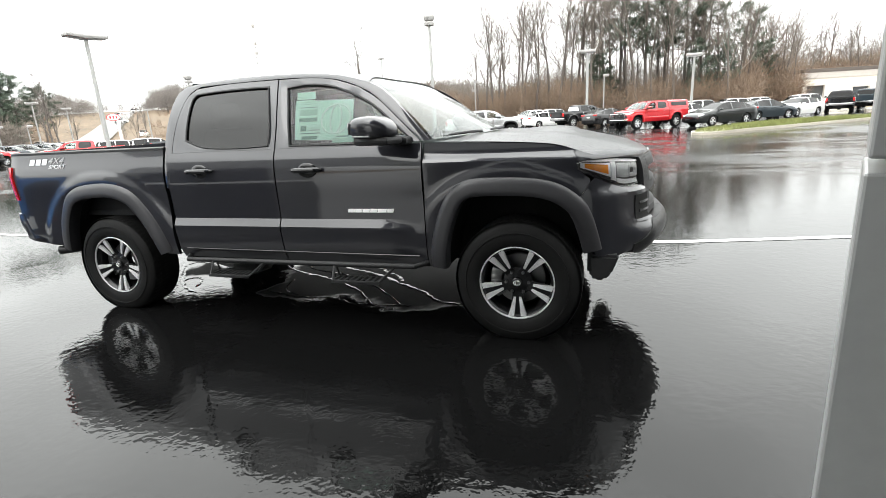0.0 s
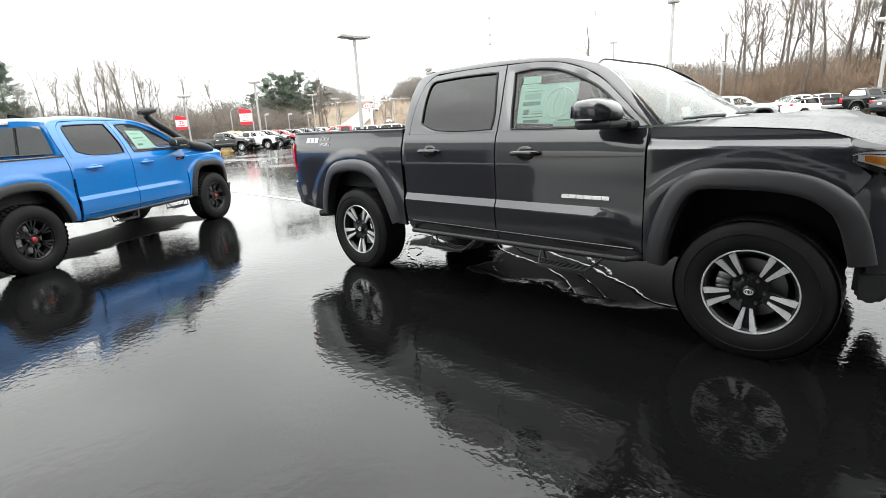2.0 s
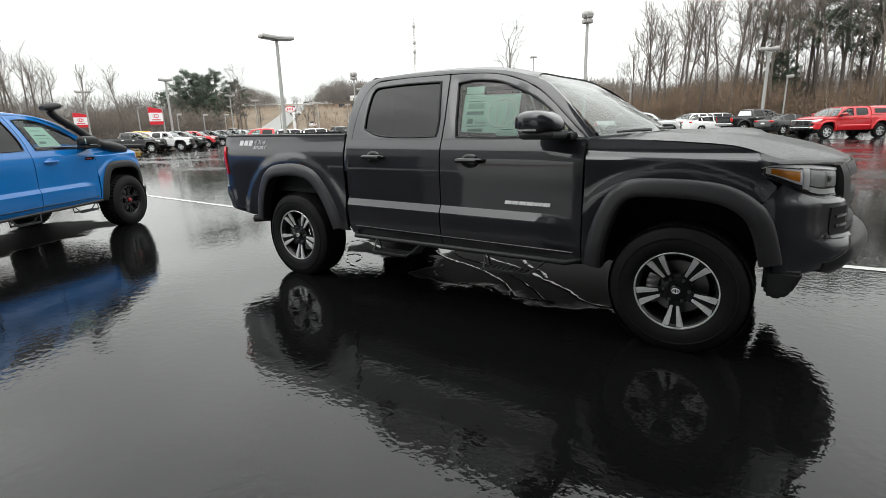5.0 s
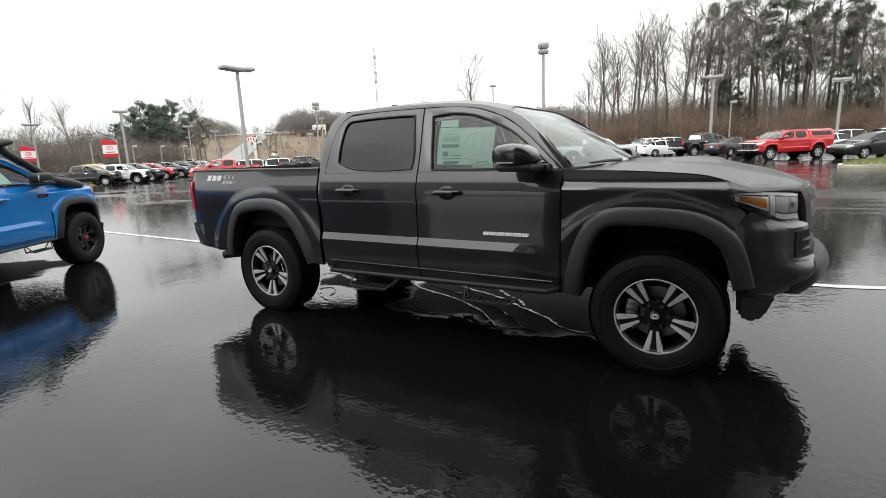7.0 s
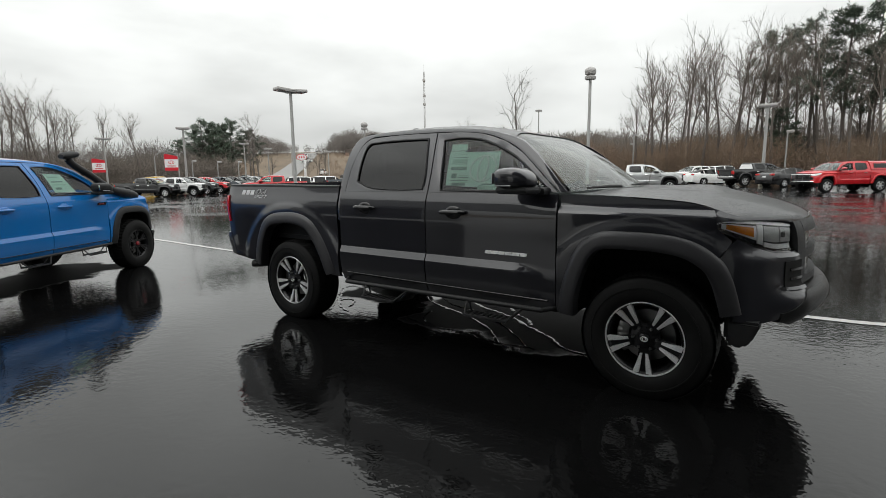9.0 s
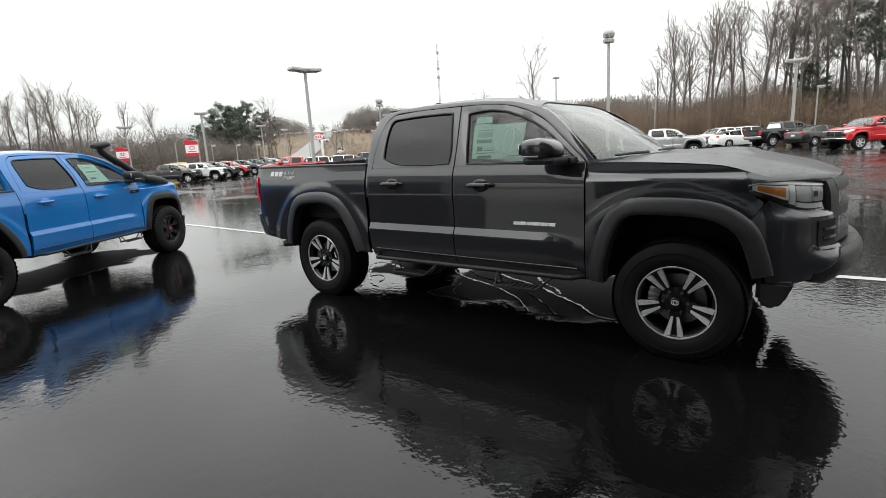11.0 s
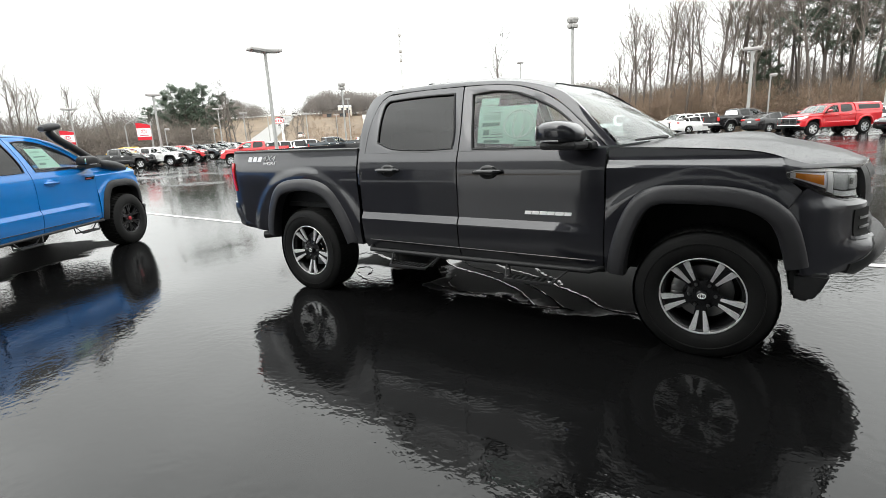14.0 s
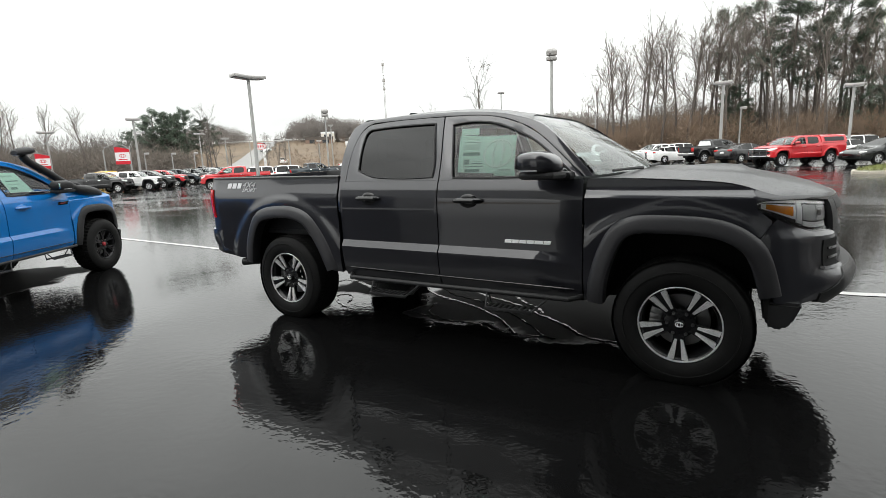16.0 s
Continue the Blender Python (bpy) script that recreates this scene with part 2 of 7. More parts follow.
M = {}
M["asphalt"] = wet_asphalt()
M["water"] = surface("thin_rain_water", (0.004, 0.004, 0.0042), 0.03, vary=0.1, scale=8.0, bumps=0.05, bscale=30)
M["grass_dry"] = ground_cover("dry_winter_grass", [(0.115, 0.079, 0.048), (0.185, 0.130, 0.080), (0.075, 0.060, 0.041)], 0.07)
M["road"] = surface("wet_pale_road", (0.175, 0.172, 0.165), 0.6, vary=0.1, scale=0.3)
M["line"] = surface("white_line_paint", (0.40, 0.40, 0.39), 0.22, vary=0.12, scale=9.0, bumps=0.15)
M["kerb"] = surface("concrete_kerb", (0.36, 0.33, 0.27), 0.55, vary=0.2, scale=3.0, bumps=0.3)
M["grass"] = surface("winter_lawn_blades", (0.19, 0.21, 0.07), 0.7, vary=0.3, scale=1.5, island=0.35)
M["soil"] = surface("island_soil", (0.12, 0.12, 0.05), 0.9, vary=0.3, scale=4.0, bumps=0.5)
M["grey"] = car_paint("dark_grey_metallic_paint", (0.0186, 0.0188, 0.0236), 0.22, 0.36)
# lit copy for roof and bonnet: base lighter than the sides, plus beads
M["grey_lit_wet"] = car_paint("dark_grey_paint_with_rain_beads", (0.026, 0.0272, 0.0297), 0.30, 0.34, drops=True)
M["grey_satin"] = surface("satin_dark_grey_flare", (0.0285, 0.028, 0.031), 0.38, vary=0.12, scale=14, bumps=0.05, bscale=300, spec=0.45)
M["blue"] = car_paint("bright_blue_paint", (0.0, 0.132, 0.42), 0.0, 0.35)
M["white"] = car_paint("white_car_paint", (0.74, 0.74, 0.73), 0.0, 0.4)
M["red"] = car_paint("red_car_paint", (0.50, 0.014, 0.020), 0.1, 0.4)
M["black"] = car_paint("black_car_paint", (0.008, 0.008, 0.009), 0.2, 0.35)
M["silver"] = car_paint("silver_car_paint", (0.42, 0.43, 0.43), 0.7, 0.4)
M["charcoal"] = car_paint("charcoal_car_paint", (0.032, 0.036, 0.036), 0.3, 0.4)
M["ink"] = car_paint("green_black_car_paint", (0.008, 0.0105, 0.0105), 0.1, 0.4)
M["slate"] = car_paint("slate_blue_grey_paint", (0.022, 0.032, 0.040), 0.3, 0.4)
M["plastic"] = surface("black_textured_plastic", (0.018, 0.018, 0.019), 0.5, vary=0.2, scale=20, bumps=0.15, bscale=400, spec=0.28)
M["dark_plastic"] = surface("dark_bumper_plastic", (0.011, 0.011, 0.0115), 0.42, vary=0.2, scale=20, bumps=0.1, bscale=300, spec=0.3)
M["gloss_black"] = surface("gloss_black_plastic", (0.008, 0.008, 0.009), 0.16, vary=0.1, scale=10, coat=0.3, spec=0.35)
M["rubber"] = surface("tyre_rubber", (0.010, 0.010, 0.010), 0.62, vary=0.25, scale=12, bumps=0.2, bscale=90, spec=0.12)
M["under"] = surface("dark_underbody", (0.016, 0.016, 0.016), 0.85, vary=0.3, scale=8, spec=0.15)
M["alloy"] = surface("machined_alloy", (0.66, 0.66, 0.67), 0.30, metal=0.4, vary=0.08, scale=30)
M["black_alloy"] = surface("black_painted_alloy", (0.008, 0.008, 0.009), 0.30, metal=0.0, vary=0.15, scale=20, coat=0.25, spec=0.2)
M["steel"] = surface("brushed_steel", (0.26, 0.26, 0.26), 0.35, metal=1.0, vary=0.15, scale=15)
M["chrome"] = surface("chrome", (0.80, 0.80, 0.80), 0.10, metal=1.0, vary=0.05, scale=5)
M["badge"] = surface("badge_silver_white", (0.92, 0.92, 0.92), 0.25, metal=0.0, vary=0.04, scale=20)
M["decal"] = surface("pale_grey_decal", (0.62, 0.62, 0.64), 0.35, vary=0.06, scale=20)
M["decal_dim"] = surface("mid_grey_decal", (0.34, 0.34, 0.35), 0.35, vary=0.06, scale=20)
M["amber"] = surface("amber_marker_lens", (0.85, 0.30, 0.015), 0.15, vary=0.12, scale=30, coat=0.8)
M["red_lens"] = surface("red_lamp_lens", (0.52, 0.012, 0.012), 0.12, vary=0.15, scale=25, coat=0.9)
M["pale_lens"] = surface("pale_pink_lens", (0.72, 0.62, 0.60), 0.2, vary=0.1, scale=20)
M["lamp_silver"] = surface("lamp_reflector_silver", (0.88, 0.90, 0.90), 0.20, metal=0.45, vary=0.35, scale=18)
M["lamp_white"] = surface("lamp_white_light_guide", (0.95, 0.96, 0.96), 0.25, vary=0.08, scale=25)
M["lamp_dark"] = surface("lamp_inner_housing", (0.020, 0.021, 0.022), 0.3, vary=0.2, scale=25, spec=0.3)
M["lens"] = glass("clear_lamp_lens", (0.98, 0.99, 0.99))
M["tint"] = glass("dark_tinted_glass", (0.022, 0.026, 0.028))
M["pane"] = glass("light_tinted_glass", (0.76, 0.85, 0.82))
M["screen_glass"] = glass("rain_beaded_windscreen", (0.62, 0.68, 0.66), beads=0.08)
M["cabin"] = surface("dark_cabin_trim", (0.030, 0.030, 0.032), 0.7, vary=0.2, scale=8)
M["seat"] = surface("grey_seat_fabric", (0.06, 0.06, 0.062), 0.85, vary=0.2, scale=30)
M["paper"] = surface("pale_green_sticker_paper", (0.63, 0.87, 0.77), 0.7, vary=0.05, scale=8)
# thin paper lets daylight from the cabin through
pn = M["paper"].node_tree
thin = pn.nodes.new("ShaderNodeBsdfTranslucent")
thin.inputs["Color"].default_value = (0.62, 0.90, 0.78, 1)
both = pn.nodes.new("ShaderNodeMixShader")
both.inputs[0].default_value = 0.15
pn.links.new(pn.nodes["Principled BSDF"].outputs[0], both.inputs[1])
pn.links.new(thin.outputs[0], both.inputs[2])
pn.links.new(both.outputs[0], pn.nodes["Material Output"].inputs["Surface"])
M["paper_light"] = surface("printed_pale_ink", (0.84, 0.96, 0.91), 0.7, vary=0.05, scale=30)
M["paper_line"] = surface("printed_grey_green_ink", (0.20, 0.33, 0.28), 0.7, vary=0.1, scale=30)
M["paper_mid"] = surface("printed_light_green_ink", (0.42, 0.64, 0.55), 0.7, vary=0.1, scale=30)
M["red_accent"] = surface("red_plastic_accent", (0.26, 0.012, 0.018), 0.35, vary=0.1, scale=30)
M["bark"] = surface("grey_brown_bark", (0.115, 0.098, 0.086), 0.9, vary=0.35, scale=2.5, bumps=0.4, bscale=14)
M["twig"] = surface("bare_twigs", (0.165, 0.140, 0.121), 0.9, vary=0.3, scale=0.6, island=0.25)
M["pale_bark"] = surface("pale_bare_branches", (0.135, 0.117, 0.104), 0.9, vary=0.3, scale=1.5, island=0.2)
M["brush"] = surface("russet_brush", (0.200, 0.142, 0.100), 0.9, vary=0.35, scale=0.3, island=0.2)
# needle green is lightened to carry the haze in front of the pines
M["needles"] = surface("pine_needles", (0.070, 0.098, 0.066), 0.7, vary=0.35, scale=0.7, island=0.35)
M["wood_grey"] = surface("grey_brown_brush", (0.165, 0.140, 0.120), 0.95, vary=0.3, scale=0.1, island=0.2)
# paler than the near twigs: distance haze is mixed into this colour
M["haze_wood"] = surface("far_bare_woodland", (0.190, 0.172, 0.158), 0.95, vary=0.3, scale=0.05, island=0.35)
M["pole"] = surface("galvanised_grey_pole", (0.36, 0.36, 0.35), 0.5, metal=0.3, vary=0.12, scale=3)
M["lamp_head"] = surface("grey_lamp_housing", (0.38, 0.37, 0.36), 0.5, vary=0.12, scale=5)
M["lamp_glass"] = surface("frosted_lamp_glass", (0.55, 0.56, 0.56), 0.3, vary=0.1, scale=5)
M["sign_red"] = surface("red_sign_face", (0.62, 0.010, 0.025), 0.4, vary=0.06, scale=3)
M["sign_white"] = surface("white_sign_face", (0.80, 0.80, 0.80), 0.4, vary=0.05, scale=3)
M["wall"] = surface("cream_wall_paint", (0.68, 0.64, 0.57), 0.7, vary=0.06, scale=0.8, bumps=0.2, bscale=6)
M["wall_band"] = surface("grey_wall_band", (0.46, 0.43, 0.40), 0.6, vary=0.06, scale=0.8)
M["clad"] = surface("grey_aluminium_cladding", (0.36, 0.365, 0.36), 0.45, metal=0.2, vary=0.05, scale=2.0)
M["clad_dark"] = surface("dark_joint", (0.05, 0.05, 0.05), 0.7)
M["shop_glass"] = surface("dark_showroom_glass", (0.03, 0.035, 0.04), 0.08, vary=0.1, scale=0.5, coat=0.5)
M["roof_dark"] = surface("dark_roof", (0.10, 0.085, 0.075), 0.8, vary=0.2, scale=0.5)
M["brick"] = surface("brown_far_wall", (0.24, 0.16, 0.12), 0.8, vary=0.2, scale=0.5)
M["yellow"] = car_paint("yellow_car_paint", (0.62, 0.36, 0.01), 0.0, 0.4)

# ---- mesh helpers ----


def finish(name, verts, faces, mats, parent=None, label="", smooth=35, mat_ids=None):
    me = bpy.data.meshes.new(name)
    me.from_pydata([tuple(v) for v in verts], [], faces)
    for mm in (mats if isinstance(mats, (list, tuple)) else [mats]):
        me.materials.append(mm)
    if mat_ids:
        me.polygons.foreach_set("material_index", mat_ids)
    if smooth:
        me.polygons.foreach_set("use_smooth", [True] * len(me.polygons))
        me.set_sharp_from_angle(angle=radians(smooth))
    me.validate()
    me.update()
    ob = new(name, me)
    if parent is not None:
        ob.parent = parent
    if label:
        tagged(ob, label)
    return ob


def part(name, bm, mat, parent, label="", smooth=35):
    """Links a bmesh as ONE mesh object under a thing or a part."""
    me = bpy.data.meshes.new(name)
    bmesh.ops.remove_doubles(bm, verts=bm.verts, dist=1e-5)
    bmesh.ops.recalc_face_normals(bm, faces=bm.faces)
    bm.to_mesh(me)
    bm.free()
    me.materials.append(mat)
    if smooth:
        me.polygons.foreach_set("use_smooth", [True] * len(me.polygons))
        me.set_sharp_from_angle(angle=radians(smooth))
    ob = new(name, me)
    if parent is not None:
        ob.parent = parent
    if label:
        tagged(ob, label)
    return ob


def smooth01(a, b, v):
    t = min(1.0, max(0.0, (v - a) / (b - a)))
    return t * t * (3 - 2 * t)


def curve(pts):
    """A smooth function through (x, value) pairs, x rising."""
    xs, ys = np.array([p[0] for p in pts], float), np.array([p[1] for p in pts], float)
    d = np.diff(ys) / np.diff(xs)
    m = np.zeros(len(xs))
    m[0], m[-1] = d[0], d[-1]
    for i in range(1, len(xs) - 1):
        m[i] = 0 if d[i - 1] * d[i] <= 0 else 2 * d[i - 1] * d[i] / (d[i - 1] + d[i])

    def f(x):
        x = min(max(x, xs[0]), xs[-1])
        i = min(int(np.searchsorted(xs, x, side="right")) - 1, len(xs) - 2)
        h = xs[i + 1] - xs[i]
        t = (x - xs[i]) / h
        return float((2 * t**3 - 3 * t**2 + 1) * ys[i] + (t**3 - 2 * t**2 + t) * h * m[i] + (3 * t**2 - 2 * t**3) * ys[i + 1] + (t**3 - t**2) * h * m[i + 1])

    return f


def resample(pts, n):
    """n points evenly along a smooth line through pts (any dimension)."""
    p = np.array(pts, float)
    ext = np.vstack([2 * p[0] - p[1], p, 2 * p[-1] - p[-2]])
    fine = []
    for i in range(1, len(ext) - 2):
        for t in np.linspace(0, 1, 12, endpoint=False):
            a, b, c, d = ext[i - 1 : i + 3]
            fine.append(0.5 * (2 * b + (c - a) * t + (2 * a - 5 * b + 4 * c - d) * t**2 + (3 * b - a - 3 * c + d) * t**3))
    fine.append(p[-1])
    fine = np.array(fine)
    s = np.r_[0, np.cumsum(np.linalg.norm(np.diff(fine, axis=0), axis=1))]
    q = np.linspace(0, s[-1], n)
    return np.stack([np.interp(q, s, fine[:, k]) for k in range(fine.shape[1])], 1)


def add_grid(bm, rows, closed=False):
    """Faces over a table of points; faces without area are left out."""
    vs = [[bm.verts.new(p) for p in r] for r in rows]
    n = len(rows[0])
    for i in range(len(vs) - 1):
        for j in range(n if closed else n - 1):
            k = (j + 1) % n
            q = [vs[i][j], vs[i][k], vs[i + 1][k], vs[i + 1][j]]
            uniq = []
            for v in q:
                if all((v.co - u.co).length > 1e-5 for u in uniq):
                    uniq.append(v)
            if len(uniq) >= 3:
                try:
                    bm.faces.new(uniq)
                except ValueError:
                    pass
    return vs


def add_box(bm, cx, cy, cz, sx, sy, sz, bevel=0.0, m=None, seg=2):
    r = bmesh.ops.create_cube(bm, size=1.0, matrix=Matrix.Translation((cx, cy, cz)) @ Matrix.Diagonal((sx, sy, sz, 1)))
    vs = r["verts"]
    if bevel:
        es = list({e for v in vs for e in v.link_edges})
        r2 = bmesh.ops.bevel(bm, geom=es, offset=bevel, segments=seg, profile=0.5, affect="EDGES")
        vs = list({v for f in r2["faces"] for v in f.verts} | {v for v in vs if v.is_valid})
    if m is not None:
        bmesh.ops.transform(bm, matrix=m, verts=vs)
    return vs


def add_tube(bm, pts, radii, n=8, cap=True):
    pts = [Vector(p) for p in pts]
    if isinstance(radii, (int, float)):
        radii = [radii] * len(pts)
    rings = []
    up = Vector((0, 0, 1))
    for i, p in enumerate(pts):
        d = (pts[min(i + 1, len(pts) - 1)] - pts[max(i - 1, 0)]).normalized()
        ref = up if abs(d.dot(up)) < 0.95 else Vector((1, 0, 0))
        a = d.cross(ref).normalized()
        b = d.cross(a)
        rings.append([p + (a * math.cos(2 * math.pi * k / n) + b * math.sin(2 * math.pi * k / n)) * radii[i] for k in range(n)])
    vs = add_grid(bm, rings, closed=True)
    if cap:
        for r in (vs[0], vs[-1]):
            try:
                bm.faces.new(r)
            except ValueError:
                pass


def add_lathe(bm, prof, n=40, centre=(0, 0, 0), a0=0.0, a1=2 * math.pi):
    """Turns a profile of (radius, y) round the y axis."""
    full = abs(a1 - a0 - 2 * math.pi) < 1e-6
    rows = []
    for k in range(n if full else n + 1):
        a = a0 + (a1 - a0) * k / n
        rows.append([(centre[0] + r * math.cos(a), centre[1] + y, centre[2] + r * math.sin(a)) for r, y in prof])
    if full:
        rows.append(rows[0])
    add_grid(bm, rows)


def add_prism(bm, poly, axis, lo, hi):
    """A closed outline pulled along an axis ('x', 'y' or 'z') from lo to hi."""
    def p3(a, b, h):
        return {"x": (h, a, b), "y": (a, h, b), "z": (a, b, h)}[axis]
    A = [bm.verts.new(p3(a, b, lo)) for a, b in poly]
    B = [bm.verts.new(p3(a, b, hi)) for a, b in poly]
    n = len(poly)
    bm.faces.new(A)
    bm.faces.new(B[::-1])
    for i in range(n):
        bm.faces.new((A[i], B[i], B[(i + 1) % n], A[(i + 1) % n]))


def empty(name, m, label, category, group="", kind=""):
    ob = new(name)
    ob.empty_display_size = 0.2
    ob.matrix_world = m
    return tagged(ob, label, category, group, kind)

# ---- pickup truck: x forward from the rear axle, z up, built at half width y ----
WB = 3.236
BASE = curve([(0.44, 0.842), (0.48, 0.872), (0.55, 0.902), (0.66, 0.9175), (0.72, 0.9225), (0.80, 0.9235), (0.90, 0.926), (1.02, 0.930), (1.10, 0.928), (1.17, 0.918), (1.215, 0.905), (1.245, 0.893), (1.29, 0.880)])


def SECTION(z):
    """Half width of a door: a smooth side with a stepped-out lower moulding."""
    return BASE(z) + 0.026 * float(np.interp(z, (0.724, 0.776), (1.0, 0.0)))


PLAIN = curve([(0.44, 0.875), (0.52, 0.905), (0.62, 0.918), (0.75, 0.922), (0.90, 0.924), (1.02, 0.930), (1.10, 0.929), (1.14, 0.922), (1.19, 0.908), (1.245, 0.893), (1.29, 0.885)])
FENDER = curve([(0.44, 0.875), (0.52, 0.905), (0.62, 0.918), (0.75, 0.922), (0.90, 0.925), (1.05, 0.928), (1.115, 0.930), (1.128, 0.929), (1.172, 0.887), (1.180, 0.883), (1.215, 0.877), (1.25, 0.872)])
FRONT_TAPER = curve([(3.2, 0.0), (3.5, 0.006), (3.62, 0.020), (3.72, 0.060), (3.83, 0.150)])
REAR_TAPER = curve([(-1.07, 0.085), (-1.04, 0.045), (-0.98, 0.016), (-0.88, 0.004), (-0.7, 0.0)])
ARCH_F = [(-0.545, 0.47), (-0.530, 0.62), (-0.480, 0.80), (-0.405, 0.945), (-0.290, 1.020), (-0.10, 1.034), (0.12, 1.024), (0.265, 0.985), (0.375, 0.905), (0.430, 0.81), (0.465, 0.70), (0.490, 0.60)]
ARCH_R = [(-0.545, 0.52), (-0.505, 0.68), (-0.450, 0.82), (-0.360, 0.950), (-0.220, 1.020), (0.0, 1.045), (0.18, 1.034), (0.325, 0.980), (0.430, 0.870), (0.510, 0.750), (0.565, 0.630), (0.600, 0.52)]


def FRONT_DOOR(z, x):
    """Door section whose lower moulding runs out to a point ahead of the badge."""
    t = min(1.0, max(0.0, (x - 2.33) / 0.28))
    t = t * t * (3 - 2 * t)
    lift = 0.022 * t
    a = SECTION(z + lift) if z < 0.76 else SECTION(z)
    return a * (1 - 0.85 * t) + (PLAIN(z) + 0.004) * 0.85 * t


def glass_half(z):
    """Half width of the cab above the belt line."""
    t = max(0.0, z - 1.25)
    return 0.889 - 0.36 * t - 0.30 * t * t


def inset_line(line, d):
    """An arch line drawn in towards its hub by d."""
    p = np.array(line, float)
    t = np.gradient(p, axis=0)
    t /= np.linalg.norm(t, axis=1)[:, None]
    return p + np.stack([t[:, 1], -t[:, 0]], 1) * d


def arch_edge(line, hub):
    cut = inset_line(line, 0.060)
    xs = cut[:, 0] + hub
    order = np.argsort(xs)
    return xs[order], cut[order, 1]


def wheel_template(style):
    """A road wheel about its hub, its face to -y: tyre, rim, spokes, hub, nuts, brake."""
    knob = style == "trail"
    R, hw = (0.398, 0.133) if knob else (0.386, 0.132)
    root = new("wheel")
    bm = bmesh.new()
    prof = [(0.222, -hw + 0.022), (0.236, -hw + 0.006), (0.262, -hw - 0.004), (0.300, -hw - 0.008), (0.335, -hw + 0.000), (R - 0.022, -hw + 0.014), (R - 0.006, -hw + 0.030), (R, -hw + 0.052), (R + 0.001, 0), (R, hw - 0.052), (R - 0.008, hw - 0.026), (0.335, hw), (0.28, hw), (0.222, hw - 0.022)]
    add_lathe(bm, prof, 56)
    # tread: blocks raised in rows round one band
    nb = 46 if knob else 64
    ys = [-0.118, -0.112, -0.066, -0.060, -0.056, -0.050, -0.006, 0.0, 0.004, 0.050, 0.056, 0.060, 0.066, 0.112, 0.118]
    hi_ = [0, 1, 1, 0, 0, 2, 2, 0, 0, 1, 1, 0, 0, 1, 0] if not knob else [1, 1, 1, 0, 0, 2, 2, 0, 0, 2, 2, 0, 1, 1, 1]
    d = 0.011 if knob else 0.0035
    rows = []
    for k in range(nb * 4 + 1):
        a = 2 * math.pi * (k % (nb * 4)) / (nb * 4)
        on = {0: 0, 1: (k % 4) in (0, 1), 2: (k % 4) in (2, 3)}
        rows.append([((R - 0.001 + d * on[h]) * math.cos(a), y, (R - 0.001 + d * on[h]) * math.sin(a)) for y, h in zip(ys, hi_)])
    add_grid(bm, rows)
    if not knob:
        add_lathe(bm, [(0.312, -hw - 0.0075), (0.314, -hw - 0.0105), (0.318, -hw - 0.0105), (0.320, -hw - 0.0068)], 48)
    part("tyre", bm, M["rubber"], root, "knobbly all-terrain tyre" if knob else "black road tyre")
    face = M["black_alloy"] if knob else M["alloy"]
    bm = bmesh.new()
    add_lathe(bm, [(0.229, -0.118), (0.2310, -0.126), (0.2285, -0.1285), (0.2235, -0.1275), (0.2215, -0.116)], 56)
    part("rim_lip", bm, face, root)
    bm = bmesh.new()
    add_lathe(bm, [(0.2205, -0.120), (0.212, -0.113), (0.200, -0.080), (0.196, 0.02), (0.190, 0.06), (0.05, 0.06)], 48)
    part("rim_barrel", bm, M["black_alloy"], root)
    if not knob:
        # five split spokes: a black web with two machined bars on it
        web = bmesh.new()
        vs = []
        for r, half, y in ((0.055, 0.030, -0.088), (0.10, 0.034, -0.096), (0.16, 0.042, -0.100), (0.212, 0.052, -0.104)):
            vs.append([(r, y, -half), (r, y, half), (r, y + 0.03, half * 0.9), (r, y + 0.03, -half * 0.9)])
        add_grid(web, vs, closed=True)
        firsts = [part("spoke", web, M["black_alloy"], root)]
        for s in (-1, 1):
            bm = bmesh.new()
            bars = []
            for r, c, w, y in ((0.096, 0.0165, 0.0070, -0.102), (0.13, 0.0225, 0.0095, -0.109), (0.17, 0.030, 0.0130, -0.116), (0.205, 0.0375, 0.0165, -0.120), (0.2145, 0.040, 0.0180, -0.121)):
                bars.append([(r, y, s * (c - w)), (r, y, s * (c + w)), (r, y + 0.016, s * (c + w + 0.002)), (r, y + 0.016, s * (c - w - 0.002))])
            vs2 = add_grid(bm, bars, closed=True)
            for ring in (vs2[0], vs2[-1]):
                bm.faces.new(ring)
            firsts.append(part("spoke_face", bm, face, root, "bright machined spoke face"))
        count, start = 5, 90
    else:
        firsts = []
        bm = bmesh.new()
        for s in (-1, 0, 1):
            bars = []
            for r, c, w, y in ((0.05, 0.0, 0.016, -0.088), (0.11, 0.010, 0.010, -0.100), (0.165, 0.034, 0.010, -0.112), (0.214, 0.056, 0.011, -0.116)):
                c = c * s
                bars.append([(r, y, c - w), (r, y, c + w), (r, y + 0.024, c + w), (r, y + 0.024, c - w)])
            add_grid(bm, bars, closed=True)
        firsts = [part("spoke", bm, face, root, "matt black split spoke")]
        count, start = 6, 90
    for first in firsts:
        for k in range(1, count):
            o = new(first.name.split(".")[0], first.data)
            o.parent = root
            if first.get("label"):
                o["label"] = first["label"]
            o.matrix_local = Matrix.Rotation(radians(start - 360 / count * k), 4, "Y")
        first.matrix_local = Matrix.Rotation(radians(start), 4, "Y")
    bm = bmesh.new()
